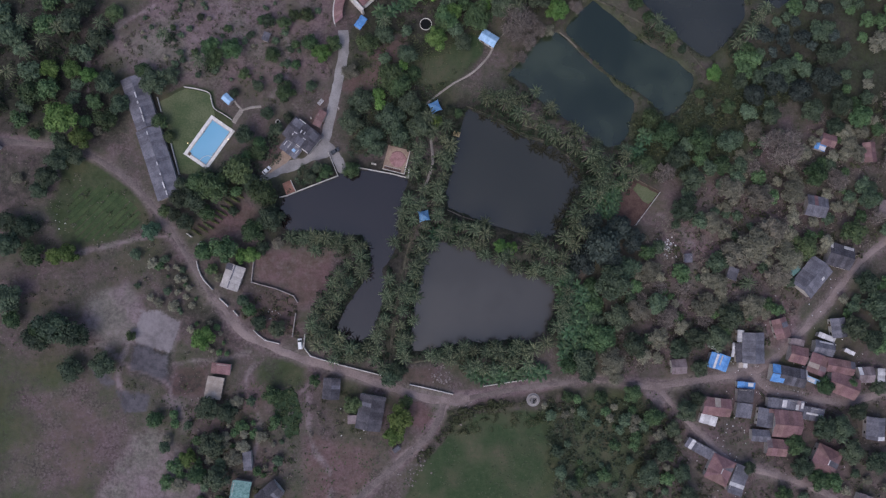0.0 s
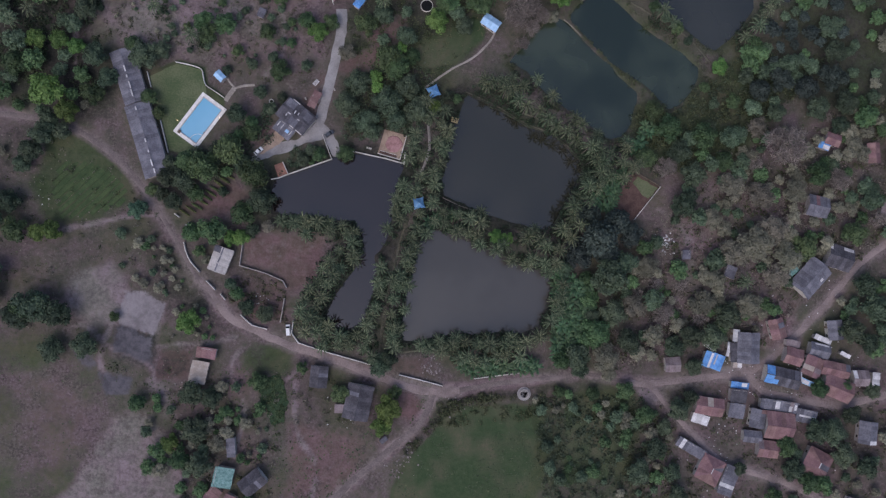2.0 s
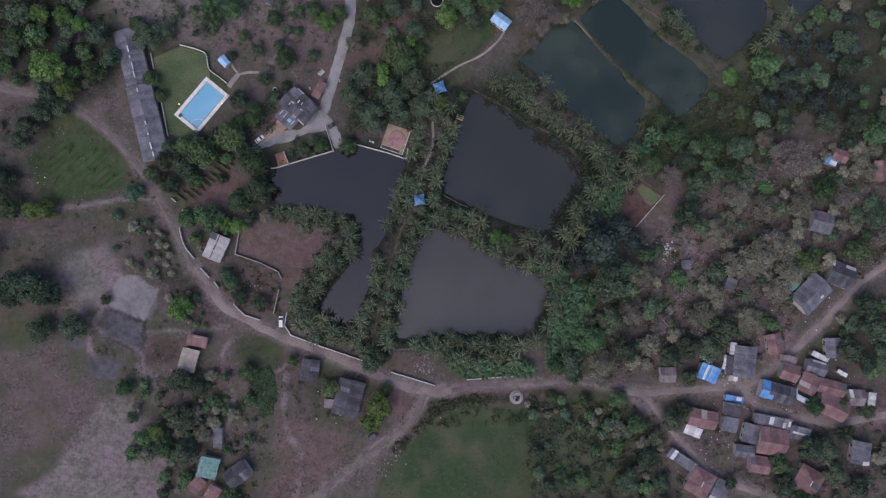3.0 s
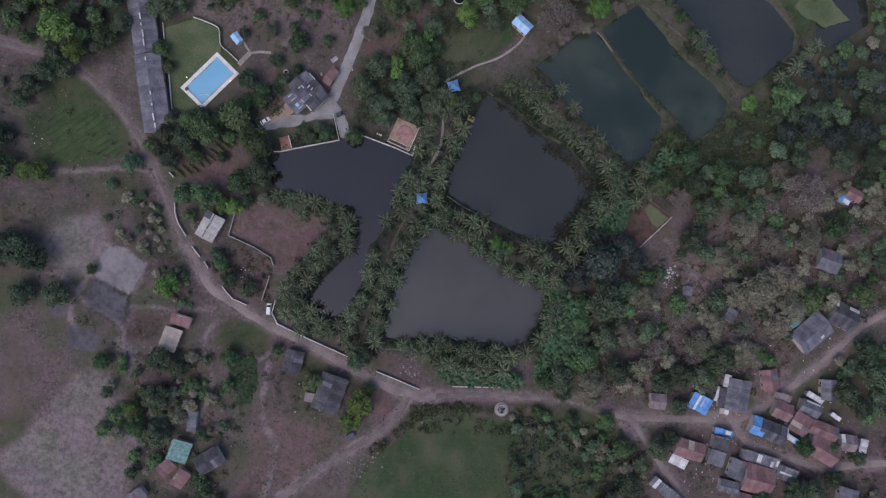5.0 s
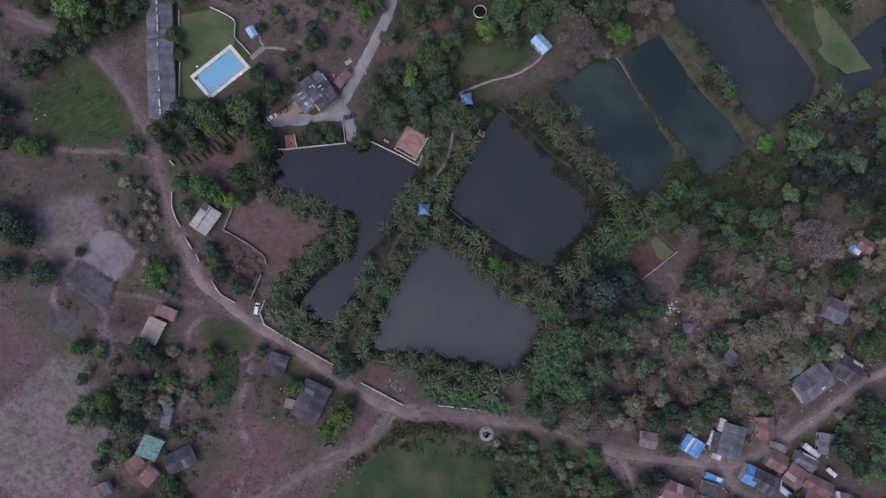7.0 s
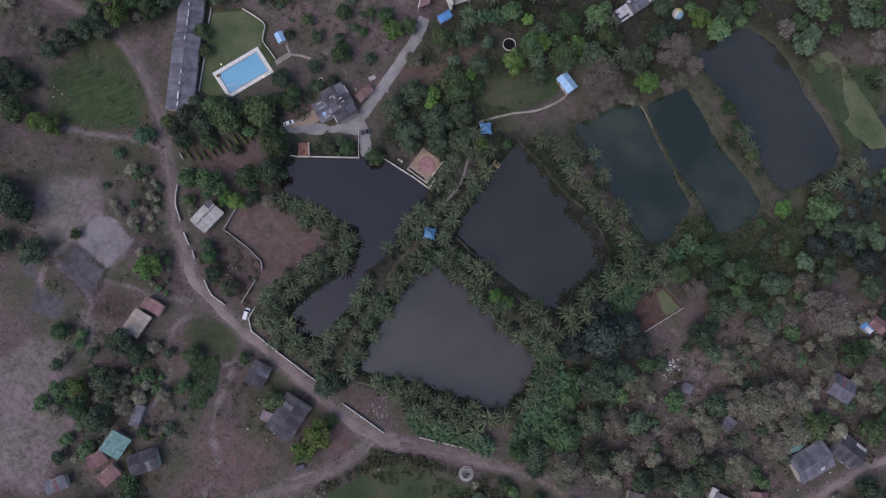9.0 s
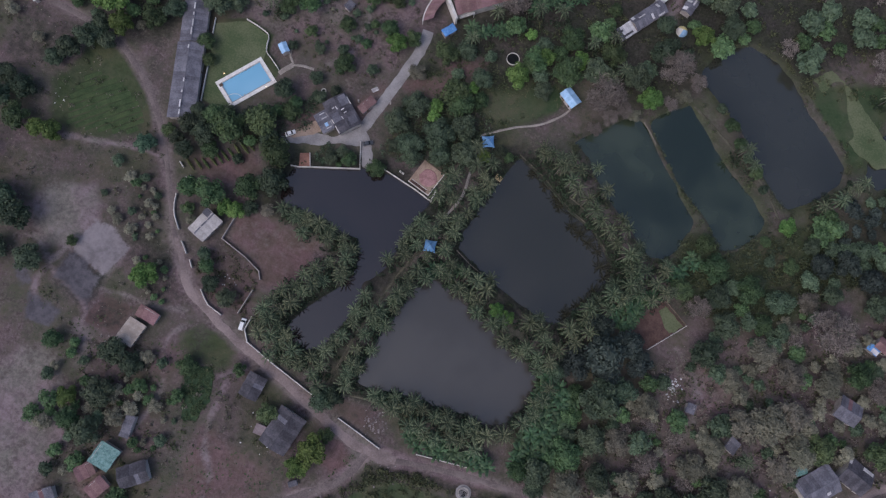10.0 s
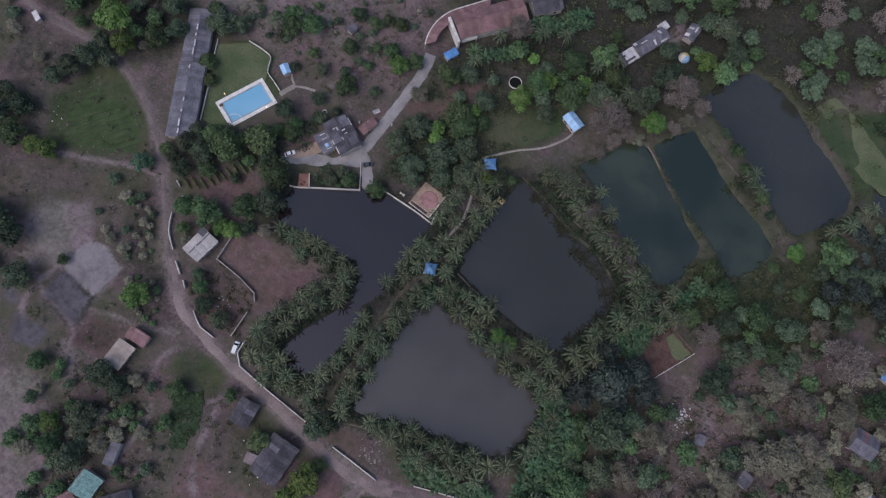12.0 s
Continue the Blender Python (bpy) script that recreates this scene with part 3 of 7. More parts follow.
zone([(140, -6), (160, -8), (165, -25), (145, -27)], 3, 0.05, 0.45, 0.0, 0.85)
zone([(103, -46), (145, -40), (260, -30), (260, -120), (120, -100)], 6, 0.18, 0.3, 0.4, 0.45)
zone([(118, 153), (148, 170), (157, 135), (145, 128), (133, 140)], 3, 0.9, 0.0, 0.0, 0.0)
zone([(140, 92), (160, 120), (180, 140), (180, 240), (260, 240), (260, 60), (190, 72)], 6, 0.7, 0.0, 0.55, 0.1)
zone([(-40, 140), (60, 120), (74, 150), (120, 160), (180, 240), (-60, 240)], 6, 0.65, 0.0, 0.7, 0.1)
zone([(-74, 52), (-70, 61), (-64, 60), (-66, 50)], 2, 0.0, 0.2, 0.0, 0.95)
zone([(-52, 70), (-46, 84), (-42, 80), (-45, 66)], 2.5, 0.0, 0.35, 0.0, 0.95)
zone([(-104, 24), (-82, 37), (-76, 30), (-92, 16)], 2.5, 0.15, 0.15, 0.1, 0.9)
zone([(-90, -96), (-80, -93), (-74, -99), (-79, -105), (-87, -101)], 1.5, 0.0, 0.3, 0.0, 1.0)
zone([(-148, -5), (-132, -1), (-127, -8), (-127, -24), (-138, -27), (-150, -20)], 3, 0.05, 0.8, 0.0, 0.1)
zone([(-161, 42), (-158, 55), (-145, 55.5), (-132, 46), (-126, 33), (-125, 25), (-158, 17), (-165, 33)], 3, 0.95, 0.0, 0.15, 0.0)
zone([(-195, 54), (-169, 57), (-164, 46), (-169, 36), (-190, 32)], 4, 0.1, 0.1, 0.55, 0.25)
zone([(138, -9), (156, -7.5), (164, -9.5), (155, -25.5), (151, -31), (142, -24)], 2, 0.0, 0.35, 0.0, 1.0)
zone([(129, -38.5), (144, -34.5), (148, -39), (143, -45), (132.5, -43)], 1.5, 0.0, 0.95, 0.0, 0.5)
zone([(92, -45), (104, -44.5), (107, -53), (102, -54.5), (95, -50)], 1.5, 0.0, 0.9, 0.0, 0.5)
zone([(100, 20), (112, 30), (126, 26), (130, 12), (118, 4), (104, 8)], 4, 0.15, 0.45, 0.0, 0.7)
zone([(-116, 16), (-106, 8), (-99, -6), (-90, -18), (-84, -26), (-92, -30), (-106, -20), (-108, -8), (-118, 6)], 4, 0.42, 0.05, 0.58, 0.30)
zone([(-104, -52), (-88, -50), (-70, -54), (-66, -70), (-80, -84), (-98, -82), (-104, -68)], 5, 0.42, 0.08, 0.36, 0.45)
zone([(-39.8, 86.2), (-33.9, 91.7), (-21.0, 96.6), (-20.8, 90.4), (-29.5, 81.8)], 2.0, 0.1, 0.1, 0.1, 0.95)
zone([(-30.4, 101.6), (-10.8, 110.2), (-7.3, 101.8), (-22.0, 96.1)], 2.5, 0.2, 0.1, 0.2, 0.85)
zone([(-7.0, 91.3), (-6.0, 98.6), (5.4, 102.5), (19.1, 112.4), (23.7, 108.2), (22.3, 100.8), (11.8, 92.7), (-0.7, 87.0)], 2.0, 0.9, 0.1, 0.0, 0.0)
zone([(-140, 104), (-120, 118), (-90, 128), (-70, 122), (-78, 104), (-100, 96), (-128, 94)], 6, 0.12, 0.55, 0.05, 0.3)
zone([(49.4, 164.3), (53.9, 176.8), (56.3, 165.7), (56.7, 158.4), (50.5, 155.5)], 1.5, 0.0, 0.8, 0.0, 0.3)
zone([(-33.2, 52.4), (-29.2, 57.3), (-20.2, 60.7), (-19.5, 54.7), (-20.7, 49.0)], 1.5, 0.0, 0.4, 0.35, 0.4)
zone(LAWN, 1.0, 1.0, 0.0, 0.0, 0.0)


MEADOWS = [
    [(-9.5, -93), (-3.4, -80), (4, -71.5), (11.3, -62.5), (19.5, -57.5), (35.3, -55), (46, -58), (52, -70), (48, -90), (40, -130), (-22, -120)],
    [(-7.0, 91.3), (-6.0, 98.6), (5.4, 102.5), (19.1, 112.4), (23.7, 108.2), (22.3, 100.8), (11.8, 92.7), (-0.7, 87.0)], [(63.0, -54.2), (72.7, -51.6), (83.8, -56.8), (85.4, -72.4), (80.8, -86.9), (63.8, -89.6)], [(120, 153), (148, 168), (155, 137), (145, 131), (134, 141)]]
THRESHING = [(-124.7, -12.2), (-116, -13.0), (-108, -17.1), (-109.5, -24.5), (-112.1, -30.0), (-119.5, -28.5), (-126.7, -25.4), (-126.0, -18)]
ASHES = [[(-126.7, -26.2), (-119.5, -29.2), (-112.3, -31), (-111.8, -43), (-121, -41), (-128.4, -37.7)],
    [(-134, -46), (-120, -48), (-122, -55), (-131, -56)], [(-146, -37), (-141, -36), (-134, -43), (-138, -45)]]
TRACKS = [
    [(-52, -48), (-52, -58), (-50, -71), (-42, -84), (-45, -103)], [(-149, -29), (-141, -27), (-131, -35), (-114, -42), (-111, -50)], [(-110, -35), (-102, -34), (-90, -33), (-78, -30)],
    [(-72, -34), (-78, -39), (-78, -48), (-73, -60), (-76, -80)], [(117, 17), (132, 1), (139, -12), (149, -24)], [(-155, 12), (-139, 16), (-121, 20), (-112, 20)],
    [(-58, -50), (-52, -44), (-48, -41)], [(-113, -49), (-104, -59), (-100, -72)], [(102, 30), (112, 22), (117, 5), (110, -10)], [(-127, -10), (-130, -26), (-134, -42), (-127, -52)],
    [(-150, 84), (-150, 100), (-140, 112), (-122, 122)], [(-70, 82), (-62, 95), (-66, 120)], [(52.2, 154.5), (52.9, 162.7), (52.9, 167.7), (54.1, 177.3)]]


def build_ground():
    def lines(lo, hi):
        fine = np.arange(lo, hi + 0.5, 1.25)
        far = np.cumsum(1.35 ** np.arange(1, 23)) * 1.6
        return np.concatenate([lo - far[::-1], fine, hi + far])
    gx, gy = lines(-235, 255), lines(-150, 245)
    x, y = np.meshgrid(gx, gy)
    z = heights(x, y)
    cover = np.zeros((*x.shape, 4))
    cover[:] = (0.46, 0.20, 0.30, 0.28)
    for outline, feather, *target in ZONES:
        d = sd_poly(x, y, outline) + (wave(x, y, 9) - 0.5) * feather * 1.2
        k = np.clip(0.5 - d / (2 * feather), 0, 1)[..., None]
        cover = cover * (1 - k) + np.array(target) * k
    for _, pts, w in ROADS:
        k = np.clip(1.2 - (sd_line(x, y, pts) - w / 2) / 2.0, 0, 1)[..., None] * 0.7
        cover = cover * (1 - k) + np.array((0.15, 0.6, 0.0, 0.45)) * k
    for pts in TRACKS:
        d = sd_line(x, y, smooth(pts, 2.0)) + 1.6 * (wave(x, y, 4, 9) - 0.5)
        k = np.clip(1.3 - d / 1.0, 0, 1)[..., None] * 0.75
        cover = cover * (1 - k) + np.array((0.0, 0.85, 0.0, 0.3)) * k
    meadow = np.zeros(x.shape)
    for outline in MEADOWS:
        d = sd_poly(x, y, outline) + (wave(x, y, 6) - 0.5) * 3.0
        meadow = np.maximum(meadow, np.clip(0.5 - d / 3.0, 0, 1))
    ash = np.zeros(x.shape)
    for outline in ASHES:
        d = sd_poly(x, y, outline) + (wave(x, y, 5, 3) - 0.5) * 3.0
        ash = np.maximum(ash, np.clip(0.5 - d / 3.5, 0, 0.9))
    beaten = np.clip(0.55 - (sd_poly(x, y, THRESHING) + (wave(x, y, 4, 5) - 0.5) * 2.0) / 2.2, 0, 1)
    # The first three ponds' banks get dark cover, painted shade between the palms.
    for rims, reach, most, target in ((POND_RIMS[3:], 4.0, 0.8, (0.60, 0.10, 0.36, 0.05)), (POND_RIMS[:3], 6.0, 0.9, (0.6, 0.0, 0.85, 0.0))):
        bank = np.full(x.shape, 1e9)
        for rim in rims:
            bank = np.minimum(bank, sd_poly(x, y, rim))
        k = np.clip(1.35 - bank / reach, 0, 1)[..., None] * most
        cover = cover * (1 - k) + np.array(target) * k
    rows, cols = x.shape
    idx = np.arange(rows * cols).reshape(rows, cols)
    quads = np.stack([idx[:-1, :-1], idx[:-1, 1:], idx[1:, 1:], idx[1:, :-1]], -1).reshape(-1, 4)
    me = bpy.data.meshes.new("ground")
    me.vertices.add(rows * cols)
    me.vertices.foreach_set("co", np.stack([x, y, z], -1).ravel())
    me.loops.add(quads.size)
    me.loops.foreach_set("vertex_index", quads.ravel())
    me.polygons.add(len(quads))
    me.polygons.foreach_set("loop_start", np.arange(0, quads.size, 4))
    me.polygons.foreach_set("use_smooth", np.ones(len(quads), bool))
    me.update(calc_edges=True)
    at = me.attributes.new("cover", "FLOAT_COLOR", "POINT")
    at.data.foreach_set("color", cover.ravel())
    me.attributes.new("meadow", "FLOAT", "POINT").data.foreach_set("value", meadow.ravel())
    me.attributes.new("ash", "FLOAT", "POINT").data.foreach_set("value", ash.ravel())
    me.attributes.new("beaten", "FLOAT", "POINT").data.foreach_set("value", beaten.ravel())
    lane = np.zeros(x.shape)
    for _, pts, w in ROADS:
        d = sd_line(x, y, smooth(pts, 2.0)) - w / 2 + 1.8 * (wave(x, y, 5, 6) - 0.5)
        lane = np.maximum(lane, np.clip(0.52 - d / 1.8, 0, 0.9) * (0.5 if pts is ROAD_WEST or pts is ROAD_BEND else 1.0))
    me.attributes.new("lane", "FLOAT", "POINT").data.foreach_set("value", lane.ravel())
    me.materials.append(GROUND)
    tagged(new("ground", me), "dry brown earth with patches of grass and litter", "ground", kind="structure")


build_ground()


def grown(rim, d):
    """The outline moved outwards by d."""
    n, out = len(rim), []
    area = sum(rim[i][0] * rim[(i + 1) % n][1] - rim[(i + 1) % n][0] * rim[i][1] for i in range(n))
    for i in range(n):
        t = Vector(rim[(i + 1) % n]) - Vector(rim[i - 1])
        t.normalize()
        s = 1 if area > 0 else -1
        out.append((rim[i][0] + t.y * d * s, rim[i][1] - t.x * d * s))
    return out


WATER_WORDS = {"west": "dark still water of a fish pond", "grey": "murky grey water of a square fish pond",
    "south": "silty light grey water of a fish pond", "green": "dark green water of a fish pond", "silver": "pale grey water of a fish pond"}
for kind_of, rim in zip([k for k, _ in PONDS], POND_RIMS):
    ring = grown(rim, 0.9)
    area = sum(ring[i][0] * ring[(i + 1) % len(ring)][1] - ring[(i + 1) % len(ring)][0] * ring[i][1] for i in range(len(ring)))
    order = list(range(len(ring))) if area > 0 else list(range(len(ring)))[::-1]
    tagged(link("water", [(a, b, WATER_Z) for a, b in ring], [order], WATER[kind_of]), WATER_WORDS[kind_of], "pond water", kind="structure")


def ribbon(name, pts, width, material, label, category, z=0.05, ragged=0.45, taper=False):
    line = smooth(pts, 1.5)
    verts, faces = [], []
    for i, (a, b) in enumerate(line):
        t = Vector(line[min(i + 1, len(line) - 1)]) - Vector(line[max(i - 1, 0)])
        t.normalize()
        wl = width / 2 + ragged * width * 0.5 * (float(wave(a, b, 2.6, 5)) - 0.5) * 2
        wr = width / 2 + ragged * width * 0.5 * (float(wave(a, b, 2.6, 11)) - 0.5) * 2
        grow = min(1.0, 0.45 + 0.55 * i / 14) if taper else 1.0
        wl, wr = wl * grow, wr * grow
        for off, dz in ((-wl, -0.12), (-wl * 0.75, 0), (0, 0.04), (wr * 0.75, 0), (wr, -0.12)):
            verts.append((a + t.y * -off, b - t.x * -off, z + dz))
        if i:
            k = 5 * i
            faces += [(k - 5 + j, k - 4 + j, k + 1 + j, k + j) for j in range(4)]
    ob = link(name, verts, [f[::-1] for f in faces], material, None, "", True)
    return tagged(ob, label, category, kind="structure")


for name, pts, w in ROADS:
    ribbon(name, pts, w, EARTH if name in ("road_west", "road_bend", "road_south", "road_pond", "road_narrow") else DIRT, "unpaved village road of packed earth", "road", {"road_main": 0.08, "road_lane": 0.065, "road_east": 0.065, "road_narrow": 0.04}.get(name, 0.05), 0.22, name == "road_main")
ribbon("road_drive", DRIVE, 5.0, CONCRETE, "worn grey concrete drive to the house", "driveway", 0.06, 0.12)
for name, pts, w in PATHS:
    ribbon(name, pts, w, BANK_EARTH if pts[0] in ((-4.3, 27.4), (-16.0, -37.0), (40.0, 70.5), (75.4, 127.3), (107.0, 72.6)) else PAVED if pts[0] in ((-1.8, 42.4), (-86.5, 70.2), (-82.9, 75.7), (-82.9, 76.3), (-1.8, 78.9)) else PATH_MAT, "narrow earth footpath along the pond bank", "path", 0.07, 0.25)


# ---- houses: x, y, length, width, turn, eaves, roof, cover ----
VILLAGE_NORTH = [
    (141.0, -28.6, 13.3, 9.7, 89, 3.0, 'g', 'grey'),
    (135.1, -30.7, 8.4, 3.5, -86, 2.4, 's', 'slate'),
    (135.8, -23.5, 5.2, 3.1, 85, 2.5, 's', 'white'),
    (136.6, -36.1, 3.9, 2.4, 0, 2.2, 's', 'white'),
    (132.7, -29.5, 6.2, 1.5, 80, 2.2, 's', 'white'),
    (125.7, -34.5, 8.6, 6.9, -17, 2.7, 's', 'blue'),
    (124.3, -28.6, 5.3, 1.9, -31, 2.2, 's', 'white'),
    (108.3, -36.6, 6.6, 6.4, 3, 2.7, 'g', 'pink'),
    (153.5, -20.0, 8.8, 6.6, -74, 2.9, 'g', 'red'),
    (160.8, -26.2, 6.1, 3.0, -9, 2.5, 's', 'pink'),
    (160.7, -31.7, 7.8, 7.3, -14, 2.9, 'g', 'red'),
    (155.9, -40.6, 15.4, 8.0, -12, 3.2, 'g', 'slate'),
    (166.7, -42.6, 6.7, 2.3, -23, 2.2, 's', 'paleblue')]
VILLAGE_EDGE = [
    (169.2, -35.9, 8.8, 8.2, 68, 3.1, 'g', 'red'),
    (172.2, -28.8, 8.8, 6.2, -12, 3.0, 'g', 'grey'),
    (173.9, -24.1, 7.7, 2.3, -22, 2.4, 's', 'white'),
    (179.1, -36.8, 12.2, 6.2, -11, 3.0, 'g', 'red'),
    (180.0, -44.8, 13.5, 9.2, -21, 3.1, 'g', 'red'),
    (190.7, -40.4, 6.9, 6.9, 1, 2.7, 'g', 'pink'),
    (197.4, -41.4, 7.3, 3.7, 85, 2.6, 's', 'white'),
    (184.1, -30.5, 4.6, 1.7, -26, 2.2, 's', 'white'),
    (179.1, -19.9, 8.6, 6.7, -84, 2.9, 'g', 'grey')]
VILLAGE_SOUTH = [
    (137.7, -44.7, 7.7, 2.8, -4, 2.4, 's', 'blue'),
    (137.0, -49.1, 7.0, 5.9, -4, 2.9, 's', 'slate'),
    (136.4, -55.5, 6.8, 6.4, -7, 2.6, 's', 'grey'),
    (124.4, -53.9, 12.1, 7.7, -7, 3.0, 'g', 'red'),
    (120.8, -59.5, 7.4, 4.2, -16, 2.4, 's', 'white'),
    (145.8, -58.6, 8.2, 7.2, 81, 3.0, 'g', 'grey'),
    (154.7, -53.0, 16.0, 4.7, -7, 2.7, 's', 'grey'),
    (154.6, -61.3, 12.4, 11.7, -6, 3.4, 'g', 'red'),
    (143.4, -66.4, 8.0, 5.3, -4, 2.8, 'g', 'grey'),
    (150.2, -71.5, 8.9, 7.3, -5, 2.9, 'g', 'red'),
    (166.7, -57.2, 9.0, 5.8, -10, 2.7, 's', 'grey'),
    (117.0, -71.9, 13.4, 4.4, -29, 2.5, 's', 'grey'),
    (125.1, -80.7, 11.3, 10.5, 64, 3.2, 'h', 'red'),
    (133.2, -85.1, 12.9, 7.0, 69, 2.8, 's', 'grey'),
    (171.5, -77.3, 12.0, 11.4, 63, 3.2, 'h', 'red'),
    (193.9, -63.6, 9.8, 8.4, 84, 2.8, 'g', 'grey')]
EAST_HOUSES = [
    (177.2, 62.9, 6.6, 5.4, -16, 3.0, 'g', 'red'),
    (173.8, 60.3, 4.9, 3.3, -18, 2.3, 's', 'blue'),
    (195.7, 57.7, 8.9, 5.7, -86, 3.0, 'g', 'red'),
    (171.0, 33.4, 9.3, 9.2, -10, 2.8, 'g', 'grey'),
    (180.6, 11.4, 11.1, 10.3, -16, 3.2, 'g', 'slate'),
    (167.9, 2.3, 15.7, 11.2, 49, 3.0, 'g', 'grey'),
    (160.8, 5.2, 4.8, 3.3, 36, 2.3, 's', 'teal'),
    (132.8, 3.8, 5.4, 4.9, 70, 2.5, 's', 'grey'),
    (113.5, 10.6, 3.9, 3.3, -87, 2.2, 's', 'grey'),
    (202.2, 32.1, 7.7, 6.1, 73, 2.8, 'g', 'pink'),
    (188.7, -95.3, 8.3, 6.7, -20, 2.8, 'g', 'pink')]
SOUTH_HOUSES = [
    (-89.0, -36.9, 8.2, 4.7, -8, 2.8, 's', 'red'),
    (-91.7, -45.0, 9.4, 6.8, 80, 2.6, 's', 'cream'),
    (-41.9, -45.5, 9.1, 7.4, 86, 3.0, 'g', 'slate'),
    (-25.1, -55.6, 14.8, 11.0, 80, 3.2, 'g', 'slate'),
    (-32.2, -58.6, 5.4, 3.8, 0, 2.4, 's', 'pink'),
    (-77.2, -75.7, 8.0, 3.8, -84, 2.4, 's', 'grey')]
SOUTH_WEST_HOUSES = [
    (-79.6, -87.9, 8.4, 7.8, 80, 3.0, 's', 'teal'),
    (-67.6, -89.8, 10.5, 7.8, 40, 3.0, 'g', 'slate'),
    (-83.9, -95.3, 6.6, 5.2, 50, 2.6, 's', 'red'),
    (-77.4, -98.6, 7.2, 5.4, 63, 2.8, 's', 'red'),
    (-93.4, -108.5, 7.9, 5.2, 42, 2.8, 's', 'grey')]
NORTH_HOUSES = [
    (43.4, 155.3, 16.3, 6.5, 57, 3.0, 'g', 'grey'),
    (37.3, 145.0, 7.3, 5.5, 57, 2.7, 's', 'white'),
    (46.1, 164.6, 4.8, 3.4, 60, 2.5, 's', 'white'),
    (-3.3, 152.9, 13.0, 9.0, 40, 3.6, 'g', 'slate'),
    (58.4, 167.3, 8.2, 5.0, 78, 2.8, 'g', 'grey'),
    (-188.1, 59.3, 4.5, 2.1, -33, 2.4, 's', 'white'),
    (26.2, 107.9, 7.9, 5.4, -32, 3.0, 'g', 'paleblue'),
    (-88.4, 80.1, 4.5, 3.4, -42, 2.6, 'g', 'paleblue'),
    (-30.5, 114.8, 5.8, 3.3, 56, 2.4, 's', 'blue'),
    (-72.1, 108.1, 3.9, 3.0, 69, 2.2, 's', 'grey')]

# ---- trees: x, y, crown radius, foliage ----
NORTH_WEST = [(-157.3, 70.3, 8.5, 2), (-149.8, 62.6, 5.8, 2), (-165, 93, 5.0, 2), (-155, 92, 5.0, 2), (-148, 90, 4.5, 2), (-172, 82, 6.0,
    1), (-181, 108, 6.5, 0), (-155, 113, 6.5, 0), (-145, 106, 5.5, 0), (-150, 120, 5.5, 0), (-140, 70, 5.5, 1), (-134, 77, 5.0,
    0), (-120, 87, 6.8, 0), (-113, 90, 4.5, 0), (-125, 92, 4.5, 1), (-138, 118, 4.5, 1), (-139, 86, 6.0, 0), (-158, 56, 5.0, 0),
    (-164, 46, 5.5, 0)]
POOL_SIDE = [(-92, 41, 7.5, 1), (-101, 35, 6.0, 0), (-82, 49, 7.5, 1), (-74, 57, 4.5, 1), (-80, 64, 5.0, 0), (-71, 38, 7.5, 1),
    (-76, 22, 6.0, 1), (-88, 14, 6.5, 1), (-96, 13, 5.0, 1), (-81, 11, 4.0, 2), (-68, 28, 6.5, 0), (-100, 43, 5.5, 1), (-66, 67, 3.2, 0), (-62, 72, 2.8, 0), (-117.7, 69.9, 4.2, 1), (-113.1, 63.7, 3.4, 1), (-71, 74, 3.5, 0), (-98, 14.5, 3.5, 1), (-114.5, 31, 3.4, 1),
    (-107.5, 36, 5.0, 0), (-105, 26, 4.4, 0), (-110, 29, 3.6, 0), (-96, 30, 4.2, 1), (-96.6, 47, 3.4, 0), (-77.5, 43, 4.6, 0), (-93.6, 5.5, 3.0, 1), (-91, 2, 2.4, 4), (-76.8, 12, 4.4, 2), (-85, 31, 2.6, 0), (-72, 15, 3.6, 0), (-107, 42, 4.0, 0), (-66, 17, 3.2, 4)]
WEST_FIELDS = [(-120, 22, 5.0, 3), (-154, 12, 5.0, 2), (-160, 11, 4.6, 2), (-169, 12, 6.0, 1), (-160, 52, 5.5, 0), (-152, 54, 4.5, 0), (-168, 40, 4.5, 0), (-158, 60, 4.5, 0), (-179, 17, 6.2, 0), (-181, 26, 5.5, 0), (-158, -19,
    8.5, 0), (-149, -22, 6.5, 0), (-178, -7, 7.5, 0), (-166, -24, 6.0, 0), (-97, -24, 6.0, 2), (-177, -16, 5.0, 1), (-138, -35,
    6.0, 0), (-152, -37, 6.0, 0), (-128, -23, 2.5, 1), (-172, 24, 5.5, 0), (-165, -20, 5.5, 1)]
SOUTH_WEST = [(-94, -53, 6.0, 0), (-92, -69, 6.5, 0), (-102, -74, 4.5, 2), (-116, -58,
    4.5, 1), (-97, -81, 5.5, 1), (-12.4, -58, 6.8, 2), (-15.5, -65, 5.0, 2), (-10, -51.5, 3.4, 1), (-17, -40, 5.5, 0), (-13, -37, 4.5, 0), (-33, -52, 4.5,
    1), (-49, -42, 3.0, 1), (-86, -55, 5.0, 0), (-89, -82, 6.0, 0), (-67, -48, 4.5, 1), (-73, -17, 4.0, 0), (-65, -20, 4.5, 0),
    (-77, -12, 3.8, 1), (-80, -8, 3.2, 0)]
